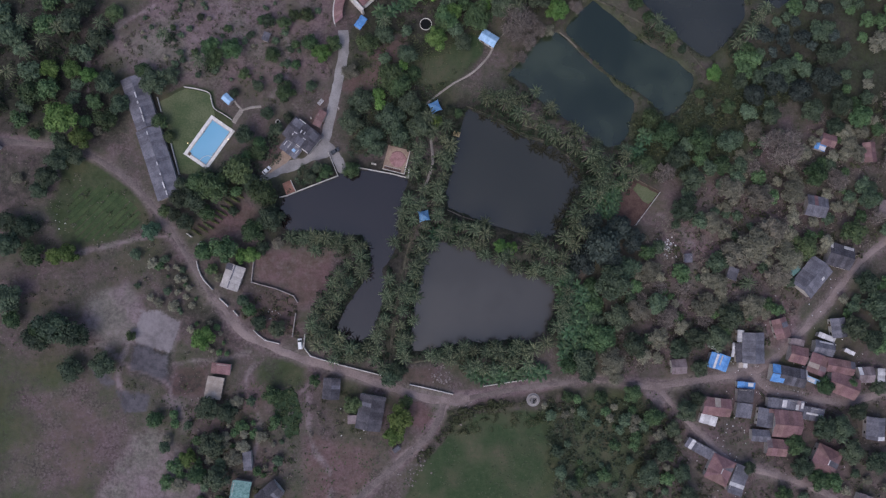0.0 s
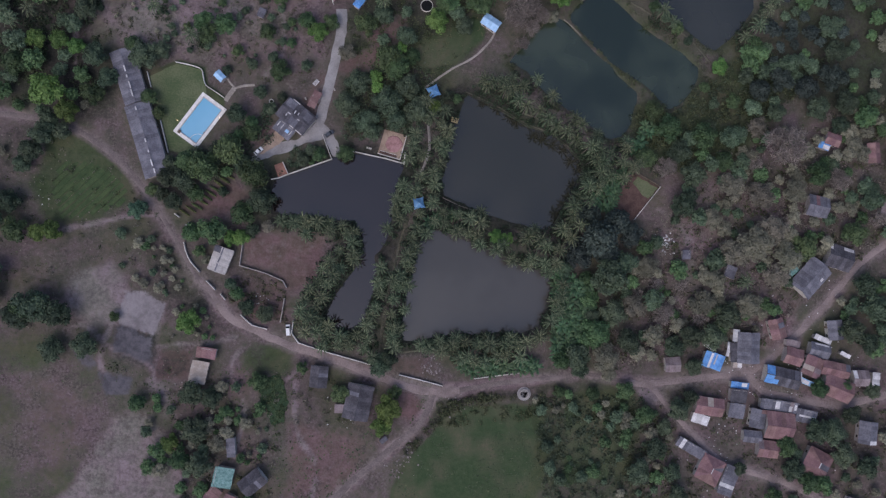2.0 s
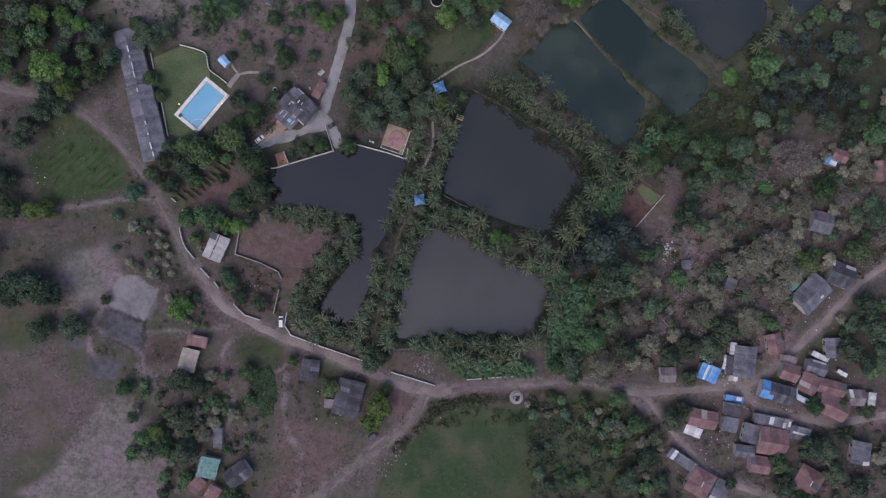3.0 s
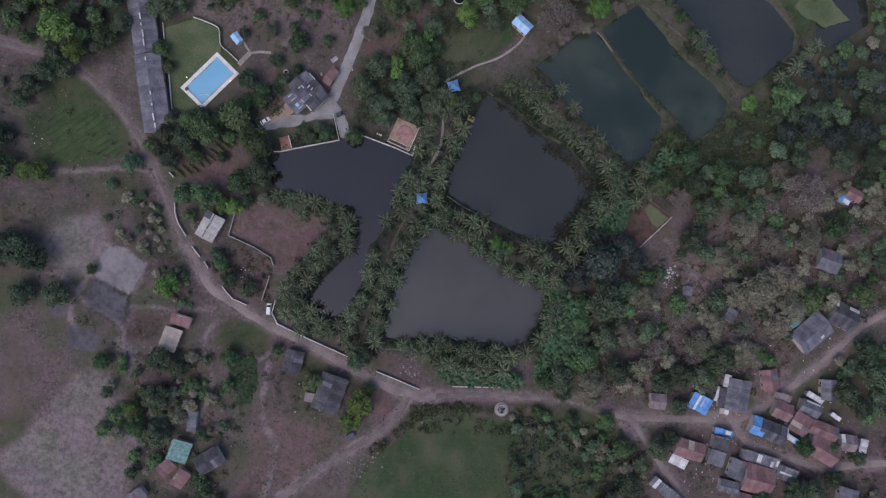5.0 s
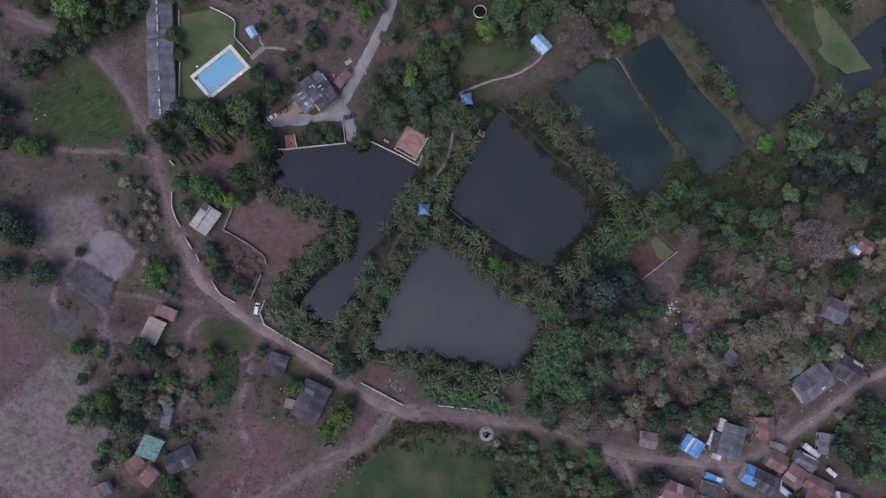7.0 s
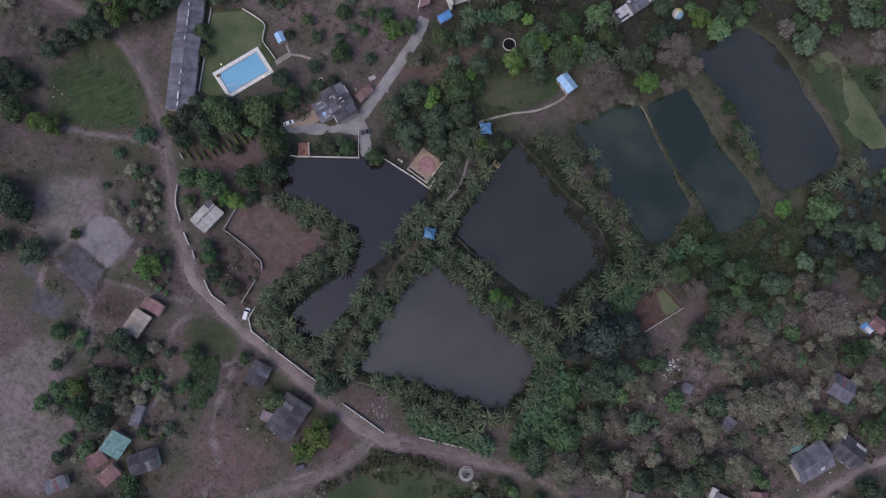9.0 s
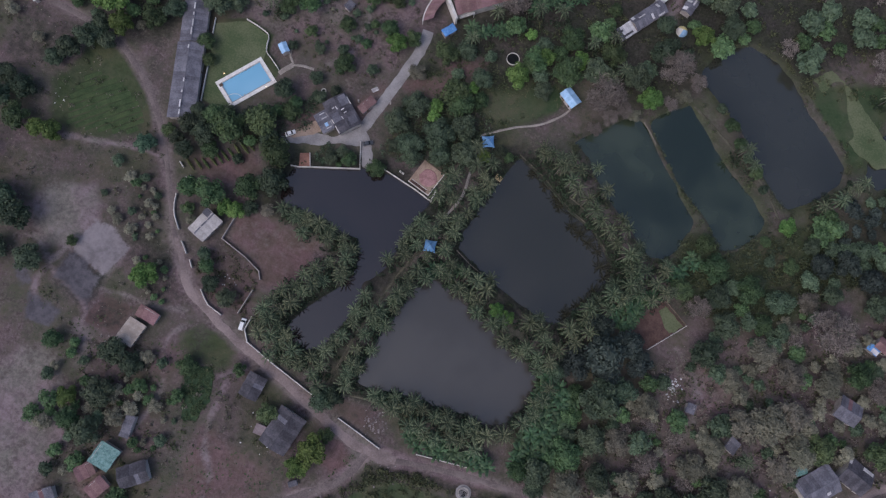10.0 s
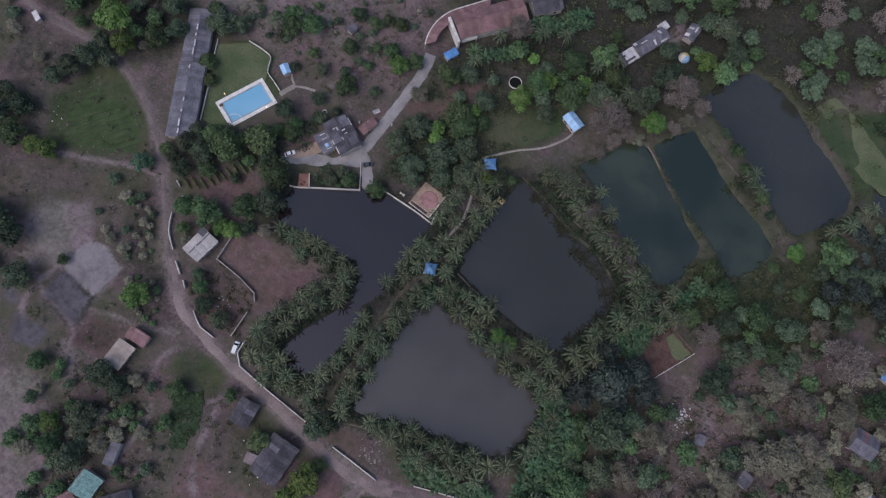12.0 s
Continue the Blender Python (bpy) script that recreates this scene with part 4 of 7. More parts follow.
ORCHARD = [(-94, 98, 5.0, 1), (-69, 100, 4.0, 1), (-47, 100, 5.0, 2), (-64, 114, 3.5, 1), (-54, 118, 3.5, 1), (-81, 91, 3.0, 1),
    (-86, 83, 2.5, 0), (-75, 86, 3.0, 0), (-42, 105, 4.0, 1), (-59, 96, 2.5, 1), (-103, 101, 2.2, 1), (-79, 109, 2.2, 0), (-89,
    112, 2.2, 1), (-74, 116, 2.5, 1), (-52, 86, 3.0, 0), (-101, 117, 2.2, 0), (-113, 112, 1.8, 1), (-59, 105, 2.5, 1), (-66, 89,
    3.0, 0)]
HILL_GARDEN = [(-17, 90, 7.6, 1), (-14, 86, 7.0, 1), (-9, 78, 6.0, 0), (-30, 79, 6.0, 0), (-34, 70, 6.0, 0), (-26, 63, 6.0, 0),
    (-17, 71, 7.0, 0), (-13, 64, 5.5, 0), (-4, 68, 6.5, 0), (3, 70, 3.5, 2), (-35.0, 92.3, 4.2, 4), (-27, 104, 5.5, 1), (3, 107, 6.0, 2), (6, 114, 4.5, 1), (10, 120, 4.5, 2), (20, 117, 5.0, 1), (-20, 109, 5.0, 0), (56,
    120, 5.0, 2), (-34, 49, 4.2, 1), (-10, 100, 5.0, 0), (-45, 48, 3.5, 1)]
HILL_GARDEN_B = [(8.8, 75.7, 3.0, 0), (-74.1, 60.2, 3.8, 1), (-67.5, 66.7, 3.0, 0), (12.5, 74.3, 2.6, 1), (-30.9, 60.5, 3.4, 0), (-87.4, 47.0, 5.0, 0), (-52, 46, 3.5, 0), (-49, 50, 3.0, 0), (-23, 59, 4.5, 0), (-7, 92, 4.0, 1)]
EAST_OF_PONDS = [(74, 17, 10.0, 6), (66, 10, 7.5, 6), (83, 24, 7.0, 6), (89, 18, 6.0, 6), (79, 0, 9.0, 0), (85, 6, 6.5, 0), (74,
    -24, 7.5, 1), (82, -15, 6.5, 0), (91, -12, 6.0, 4), (66, -34, 6.5, 0), (78, -34, 6.5, 4), (70, 26, 6.0, 6), (78, 10, 7.0, 6),
    (126, 93, 4.0, 2), (120, 84, 3.0, 1), (104, 65, 6.5, 1), (97, 72, 5.0, 1), (109, 55, 6.0, 0), (115, 45, 6.0, 0), (120, 62,
    6.5, 1), (111, 32, 6.5, 0), (132, 62, 6.0, 0), (129, 52, 5.0, 1), (94, 52, 5.5, 1)]
EAST_OF_PONDS_B = [(60.6, 3.5, 4.6, 0), (70.5, -0.8, 3.8, 1), (72, -10, 4.5, 1), (73, -17, 4.0, 0), (61, -36, 5.0, 1), (88, -27, 6.0, 0), (31, 16, 4.0, 2), (36, 15, 3.5, 2)]
EAST_WOOD = [(154, 59, 10.0, 5), (143, 67, 5.0, 4), (103, 48, 5.5, 5), (141, 17, 9.0, 4), (149, 22, 7.5, 4), (133, 12, 7.0, 4),
    (156, 10, 7.0, 4), (164, 15, 6.5, 1), (151, 2, 6.5, 4), (144, 37, 7.0, 4), (132, 40, 6.5, 4), (159, 40, 6.5, 4), (170, 47,
    6.0, 1), (124, 26, 5.5, 4), (186, 22, 6.0, 1), (194, 37, 5.5, 0), (180, 45, 5.5, 5), (191, 73, 6.0, 1), (180, 69, 4.5, 0),
    (130, -15, 6.5, 0), (120, -10, 6.5, 4), (140, -10, 6.0, 4), (115, -24, 6.0, 0), (108, -29, 5.5, 0)]
NORTH_EAST = [(144, 83, 5.9, 6), (153, 88, 5.9, 6), (164, 85, 6.6, 6), (175, 90, 6.6, 6), (170, 76, 5.9, 0), (182, 79, 5.9, 0), (151, 73, 4.7, 0), (157, 95, 5.2, 0),
    (138, 89, 4.2, 0), (133, 78, 3.8, 1), (122, 66, 4.2, 0), (177, 101, 5.9, 0), (68, -39.5, 4.5, 0), (80, -40.5, 4.2, 4), (60, -49.5, 3.0, 1), (74, -50, 3.5, 1)]
EAST_WOOD_B = [(103, -15, 5.5, 5), (126, 0, 5.0, 4), (96, 5, 5.5, 4), (195, -10, 7.0, 0), (191, 0, 5.5, 0)]
VILLAGE = [(111, -55, 5.5, 0), (116, -50, 4.0, 0), (172, -45, 4.5, 1), (184, -44, 3.5, 1), (178, -63, 6.5, 0), (171, -63, 6.0, 0),
    (186, -56, 4.5, 0), (158, -70, 5.0, 1), (138, -80, 3.5, 0), (161, -80, 5.5, 0), (168, -85, 5.5, 1), (183, -73, 6.0, 0), (192,
    -78, 5.5, 0), (97, -58, 5.0, 1), (88, -48, 4.5, 1), (101, -72, 5.5, 0), (94, -82, 6.0, 0), (109, -82, 4.5, 0), (125, -24, 6.5,
    0), (117, -37, 4.5, 0), (185, -20, 6.0, 0), (192, -25, 5.5, 0), (105, -63, 4.0, 0), (153, -92, 4.5, 1)]
VILLAGE_B = [(111, -92, 5.5, 0), (196, -46, 4.0, 0)]
FAR_NORTH = [(-86, 102, 5.5, 1), (-96, 103, 5.0, 1), (-63, 83, 5.0, 1), (-52, 105, 4.5, 1), (7, 116, 6.0, 1), (21, 117, 7.0, 1),
    (15, 106, 4.5, 0), (32, 122, 6.5, 0), (36, 132, 6.0, 1), (48, 126, 6.5, 0), (55, 141,
    6.5, 0), (68, 155, 5.5, 2), (52, 154, 5.0, 0), (25, 168, 7.5, 0), (40,
    172, 6.5, 0), (71, 172, 7.0, 0), (66, 185, 7.5, 1), (78, 164, 6.0, 0), (57, 120, 5.5, 2)]
BANK_TREES = [(44.1, 106.2, 4.2, 5), (40.0, 99.5, 3.8, 5), (52.7, 111.8, 3.4, 4), (64.9, 122.2, 4.0, 5), (69.5, 127.6, 3.6, 4), (72.4, 135.5, 4.2, 5), (48.7, 112.1, 4.0, 5), (92, 124.5, 3.6, 1), (98, 118.5, 3.2, 1), (108, 109.5, 3.4, 1), (103, 114, 2.6, 0), (127, 92, 3.6, 2), (86, 130, 2.6, 0), (113, 104, 2.4, 0)]
FAR_NORTH_B = [(39, 114, 9.6, 5), (61.5, 136.3, 8.4, 5), (-9, 136, 6.0, 5), (18, 132, 6.0, 1), (30, 152, 3.5, 1), (-60, 118, 3.0, 1),
    (-71, 115, 3.5, 0)]


# ---- pool ----
def swimming_pool():
    p = thing("swimming_pool", *POOL_C, 0.0, POOL_ANGLE, "blue rectangular swimming pool with a pale stone deck", "swimming pool")
    l, w, dw = POOL_L, POOL_W, 1.7
    box("deck", DECK, p, l + 2 * dw, dw, 0.45, 0, w / 2 + dw / 2, -0.25, bevel=0.03)
    box("deck", DECK, p, l + 2 * dw, dw, 0.45, 0, -w / 2 - dw / 2, -0.25, bevel=0.03)
    box("deck", DECK, p, dw, w - 0.01, 0.45, l / 2 + dw / 2, 0, -0.25, bevel=0.03)
    box("deck", DECK, p, dw, w - 0.01, 0.45, -l / 2 - dw / 2, 0, -0.25, bevel=0.03)
    # Darker ring laid on the deck's inner edge for the pool edge's shadow line.
    for a, b, sx, sy in ((0, w / 2 + 0.16, l + 0.64, 0.32), (0, -w / 2 - 0.16, l + 0.64, 0.32), (l / 2 + 0.16, 0, 0.32, w - 0.01), (-l / 2 - 0.16, 0, 0.32, w - 0.01)):
        box("coping", PLASTER, p, sx, sy, 0.05, a, b, 0.19, bevel=0.02, label="darker grey rim imitating the shadow line at the pool edge")
    bm = bmesh.new()
    slab(bm, l + 0.4, w + 0.4, 0.2, 0, 0, -1.9)
    for a, b, sx, sy in ((0, w / 2 + 0.12, l + 0.44, 0.2), (0, -w / 2 - 0.12, l + 0.44, 0.2), (l / 2 + 0.12, 0, 0.2, w), (-l / 2 - 0.12, 0, 0.2, w)):
        slab(bm, sx, sy, 1.44, a, b, -1.7)
    part("basin", bm, POOL_TILE, p)
    bm = bmesh.new()
    slab(bm, l + 0.02, w + 0.02, 0.02, 0, 0, -0.12)
    part("water_surface", bm, WATER["clear"], p, "clear blue pool water")
    bm = bmesh.new()
    for k in range(7):
        a0, a1 = radians(90 * k / 7), radians(90 * (k + 1) / 7)
        rod(bm, (-l / 2 + 4.2 * math.cos(a0), -w / 2 + 3.4 * math.sin(a0), -0.06), (-l / 2 + 4.2 * math.cos(a1), -w / 2 + 3.4 * math.sin(a1), -0.06), 0.1, 0.1, 5)
    part("step_edge", bm, DECK, p, "curved edge of the shallow steps")
    for a, b in ((l / 2 - 4, w / 2), (-l / 2 + 6, -w / 2)):
        bm = bmesh.new()
        for s in (-0.25, 0.25):
            y0 = b + (0.5 if b > 0 else -0.5)
            rod(bm, (a + s, y0, 0.15), (a + s, y0, 0.9), 0.03)
            rod(bm, (a + s, y0, 0.9), (a + s, b - (0.3 if b > 0 else -0.3), 0.9), 0.03)
            rod(bm, (a + s, b - (0.3 if b > 0 else -0.3), 0.9), (a + s, b - (0.3 if b > 0 else -0.3), -0.3), 0.03)
        part("ladder", bm, METAL, p, "steel pool ladder")

    box("drain_cover", WOOD, p, 1.5, 1.2, 0.1, -l / 2 - 0.2, w / 2 - 0.6, 0.2, bevel=0.02, label="dark slatted drain cover")
    for a, b in ((-l / 2 + 3.2, w / 2 + 2.2), (l / 2 - 3.0, -w / 2 - 2.0)):
        lamp = part("lamp_post", rod(bmesh.new(), (a, b, -0.2), (a, b, 1.6), 0.05, 0.04), METAL, p)
        bm = bmesh.new()
        bmesh.ops.create_icosphere(bm, subdivisions=2, radius=0.2, matrix=pose(a, b, 1.75))
        part("globe", bm, LAMP, lamp, "small warm lit globe")
    for a, b in ((2.5, w / 2 - 0.1), (-3.2, -w / 2 + 0.1), (l / 2 + 1.2, -w / 2 - 1.0)):
        bm = bmesh.new()
        slab(bm, 0.5, 0.5, 0.5, a, b, 0.0, 0, 0.08)
        part("skimmer", bm, PLASTER, p, "small grey pool fitting")


swimming_pool()


# ---- walls and paving ----
def wall_run(pts, height, thick=0.3, material=WHITEWASH, label="low whitewashed boundary wall", name="boundary_wall"):
    bm = bmesh.new()
    x0, y0 = pts[0]
    for (ax, ay), (bx, by) in zip(pts[:-1], pts[1:]):
        l = math.hypot(bx - ax, by - ay)
        t = math.degrees(math.atan2(by - ay, bx - ax))
        slab(bm, l + thick * 0.6, thick, height + 0.8, (ax + bx) / 2 - x0, (ay + by) / 2 - y0, -0.8, t)
        slab(bm, l + thick * 0.6, thick + 0.08, 0.1, (ax + bx) / 2 - x0, (ay + by) / 2 - y0, height, t, 0.02)
    for ax, ay in pts:
        slab(bm, thick + 0.14, thick + 0.14, height + 0.95, ax - x0, ay - y0, -0.75)
    ob = part(name, bm, material, None)
    ob.location = (x0, y0, 0)
    return tagged(ob, label, "wall", kind="structure")


for run in ([(-100.9, 9.0), (-100.0, 5.6), (-98.8, 2.8), (-97.5, 0.8), (-96.1, -0.8), (-93.9, -3.1)], [(-90.7, -7.0), (-88.9, -8.7), (-87.1, -10.4)], [(-84.6, -12.3), (-82.8, -14.5)],
            [(-75.8, -20.8), (-73.5, -23.0), (-70.9, -25.0), (-64.8, -26.5)], [(-53.8, -22.6), (-54.3, -27.9), (-51.3, -31.9), (-39.0, -35.5), (-16.9, -41.2)],
            [(-8.3, -44.2), (0.0, -46.0), (10.1, -48.4)], [(23.7, -45.0), (35.0, -43.3), (44.7, -41.9)], [(-100.3, 16.4), (-99.0, 17.6)], [(-105.2, 21.0), (-103.5, 19.8)]):
    wall_run(run, 1.3, 0.22)
for run in ([(-76.3, 9.9), (-77.2, 0.0), (-66.3, -2.9), (-58.9, -5.9), (-57.2, -8.6)], [(-57.9, -13.5), (-59.2, -23.3)]):
    wall_run(run, 1.3, 0.2, PLASTER, "weathered compound wall round the bare yard")
for run in ([(-60.9, 44.6), (-58.5, 39.6), (-49.2, 43.3), (-40.3, 46.8), (-44.5, 57.0)], [(-65.5, 37.2), (-62.5, 37.9), (-58.5, 39.6)], [(-31.3, 50.4), (-17.3, 47.9), (-9.3, 45.9)]):
    wall_run(run, 0.7, 0.18, WHITEWASH, "white parapet along the pond edge")
wall_run([(-9.3, 45.9), (-9.0, 50.5)], 0.7, 0.4, WHITEWASH, "white parapet along the pond edge")
wall_run(smooth([(-107.8, 85.9), (-101.8, 84.9), (-97.0, 83.2), (-95.9, 79.5), (-94.7, 76.4), (-91.2, 74.2), (-87.1, 71.5)], 1.2), 0.9, 0.15, WHITEWASH, "low cream wall edging the lawn")
wall_run([(-119.6, 81.1), (-117.8, 74.9)], 0.9, 0.15, WHITEWASH, "low cream wall edging the lawn")
wall_run([(-113.5, 61.8), (-109.4, 47.1)], 0.9, 0.15, WHITEWASH, "low cream wall edging the lawn")
wall_run([(16.5, 78.2), (28.2, 73.6), (43.2, 65.2), (54.8, 61.4), (62.5, 55.3)], 0.12, 0.3, BANK_EARTH, "worn stone edging of the pond bank", "bank_edging")
wall_run([(8.0, 31.8), (15.0, 28.7), (22.0, 26.6)], 0.12, 0.25, PATH_MAT, "worn stone edging of the pond bank", "bank_edging")


def stepped(outline, step):
    out = []
    for (ax, ay), (bx, by) in zip(outline, outline[1:] + outline[:1]):
        m = max(1, round(math.hypot(bx - ax, by - ay) / step))
        out += [(ax + (bx - ax) * k / m, ay + (by - ay) * k / m) for k in range(m)]
    return out


def paving(name, outline, material, label, z=0.05, worn=1.0):
    """A ragged slab of paving with thickness."""
    rim = [(a + worn * (float(wave(a, b, 1.8, 6)) - 0.5), b + worn * (float(wave(a, b, 1.8, 9)) - 0.5)) for a, b in stepped(outline, 0.8)]
    n = len(rim)
    area = sum(rim[i][0] * rim[(i + 1) % n][1] - rim[(i + 1) % n][0] * rim[i][1] for i in range(n))
    if area < 0:
        rim = rim[::-1]
    verts = [(a, b, z) for a, b in rim] + [(a, b, z - 0.5) for a, b in rim]
    faces = [tuple(range(n))] + [(i + n, (i + 1) % n + n, (i + 1) % n, i) for i in range(n)]
    return tagged(link(name, verts, faces, material), label, "paving", kind="structure")


paving("courtyard", [(-77.6, 42.5), (-74.2, 46.8), (-67.3, 50.4), (-62.5, 53.4), (-54.6, 55.0), (-46.7, 63.3), (-43.6, 61.9), (-40.1, 57.6), (-36.5, 50.9), (-37.9, 48.0), (-40.0, 47.8), (-44.0, 55.5), (-52.5, 53.0), (-59.2, 48.9), (-65.7, 47.0)], CONCRETE, "grey concrete courtyard beside the house", 0.08, 0.8)
paving("ramp", [(-73.4, 47.8), (-71.7, 49.8), (-68.5, 53.0), (-64.6, 57.9), (-61.5, 57.1), (-60.8, 54.4), (-64.2, 51.8), (-69.3, 48.2)], SAND, "orange sandy parking strip beside the house", 0.11)
paving("pond_steps", [(-64.6, 43.2), (-61.2, 44.7), (-58.8, 39.8), (-62.7, 38.1)], RED_TILE, "red tiled landing by the pond", 0.1, 0.3)


paving("lawn", [(-107.5, 85.4), (-102, 84.4), (-96.8, 83.2), (-96.0, 79.5), (-95.2, 76.6), (-94.6, 73.0), (-100.8, 65.0), (-107.0, 57.0), (-98.6, 50.6),
    (-98.9, 48.2), (-104, 47.2), (-109.0, 47.8), (-111.2, 55), (-113.2, 62.1), (-116, 70), (-118.8, 79.5), (-113, 82.6)], LAWN_GRASS, "mown pale green lawn beside the pool", 0.07, 0.5)


paving("grass_strip", [(125.3, 153.1), (118.6, 159.0), (124.8, 167.0), (134.7, 162.3), (152.5, 148.2), (165.9, 138.1), (155.9, 132.8), (144.6, 136.2), (135.1, 143.8)], LAWN_GRASS, "bright green grass strip beyond the pond bank", 0.12, 0.9)
paving("fenced_plot", [(90.6, 45.8), (96.5, 42.7), (102.5, 39.6), (96.3, 32.2), (90.1, 24.8), (85.6, 27.0), (81.1, 29.2), (85.8, 37.5)], PLOT_SOIL, "freshly dug red soil of a fenced plot", 0.14, 0.4)
paving("plot_grass", [(92.0, 44.4), (101.4, 39.6), (97.4, 34.4), (94.0, 37.0), (90.6, 41.4)], LAWN_GRASS, "patch of pale grass in the fenced plot", 0.19, 1.2)


FIELD = [(-154.4, 42.6), (-141.6, 42.5), (-131.0, 37.2), (-125.7, 31.5), (-126.1, 24.4), (-143.9, 18.1), (-152.9, 17.0), (-157.6, 28.9)]


def crop_field():
    """Raised beds of young crops in rows, each a low ragged ridge."""
    f = thing("crop_field", -141.0, 30.0, None, 0, "small green vegetable field in long raised beds", "field", "", "structure")
    c, q, rng = math.cos(radians(46)), math.sin(radians(46)), random.Random(12)
    for k in range(-7, 8):
        d = 2.5 * k
        run = [u for u in np.arange(-26, 26, 0.5) if sd_poly(np.array([-141 + c * u - q * d]), np.array([30 + q * u + c * d]), FIELD)[0] < -0.3]
        if len(run) < 8:
            continue
        cuts = [run[0], run[-1]]
        for u0, u1 in zip(cuts[:-1], cuts[1:]):
            verts, faces, m = [], [], max(2, round((u1 - u0) / 0.8))
            for i in range(m + 1):
                u = u0 + (u1 - u0 - 0.3) * i / m
                wl, wr = (1.15 + 0.5 * (float(wave(u, d, 2.5, h)) - 0.5) for h in (1, 8))
                for off, z in ((-wl, -0.12), (-wl * 0.7, 0.06), (wr * 0.7, 0.06), (wr, -0.12)):
                    verts.append((c * u - q * (d + off), q * u + c * (d + off), z))
                if i:
                    p = 4 * i
                    faces += [(p - 4 + j, p + j, p + 1 + j, p - 3 + j) for j in range(3)]
            link("crop_bed", verts, [w[::-1] for w in faces], rng.choice((CROP, CROP, CROP_DARK)), f)


crop_field()


def terrace():
    t = thing("terrace", -14.6, 54.0, 0.0, -14, "sandy paved terrace with a round pink gravel bed by the pond", "terrace")
    box("floor_slab", SAND, t, 10.0, 11.0, 0.6, 0, 0, -0.3, bevel=0.05)
    bm = bmesh.new()
    bmesh.ops.create_cone(bm, cap_ends=True, segments=20, radius1=3.6, radius2=3.4, depth=0.16, matrix=pose(0.6, 0.4, 0.38))
    for v in bm.verts:
        v.co.x += 0.25 * math.sin(5 * math.atan2(v.co.y, v.co.x))
    part("gravel_bed", bm, PINK, t, "round bed of pink gravel")
    for a, b, sx, sy in ((0, -5.4, 10.0, 0.25), (4.9, 0, 0.25, 10.5)):
        box("parapet", WHITEWASH, t, sx, sy, 0.5, a, b, 0.301)
    # Low dark strip along the parapet, with a white edge.
    box("dark_strip", PLOT_SOIL, t, 7.6, 1.1, 0.16, -0.6, -4.55, 0.301, bevel=0.03, label="low dark strip behind the parapet")
    box("bed_edge", WHITEWASH, t, 7.6, 0.15, 0.25, -0.6, -3.9, 0.301, bevel=0.02)


terrace()


# ---- houses ----
TAKEN = [(92.0, 36.5, 9.5), (95.0, 29.0, 5.0), (8.9, 100.0, 6), (0.6, 92.9, 5), (17.8, 102.8, 5), (-27.9, 89.3, 4), (-16.2, 103.2, 3), (-34.6, 87.5, 3)]
WORDS = {"grey": "weathered grey cement sheets", "red": "faded red clay tiles", "blue": "a bright blue tarpaulin", "white": "bleached white sheets",
    "teal": "a torn teal tarpaulin", "pink": "faded pinkish sheets", "slate": "dark grey weathered sheets", "bleached": "streaked cream sheets", "cream": "cream coloured sheets", "paleblue": "pale blue metal sheets"}


def roof_sheet(parent, a, b, c, d, material, thick=0.06):
    """One sheet between four corners of the slope, as a thin solid with a bent rib."""
    a, b, c, d = (Vector(v) for v in (a, b, c, d))
    n = (b - a).cross(d - a).normalized() * thick
    m0, m1 = (a + b) / 2 + n * 0.7, (d + c) / 2 + n * 0.7
    top = [a, m0, b, c, m1, d]
    verts = top + [v - n * 1.5 for v in top]
    faces = [(0, 1, 4, 5), (1, 2, 3, 4), (11, 10, 7, 6), (10, 9, 8, 7), (0, 6, 7, 1), (1, 7, 8, 2), (2, 8, 9, 3), (3, 9, 10, 4), (4, 10, 11, 5), (5, 11, 6, 0)]
    return link("roof_sheet", verts, faces, material, parent)


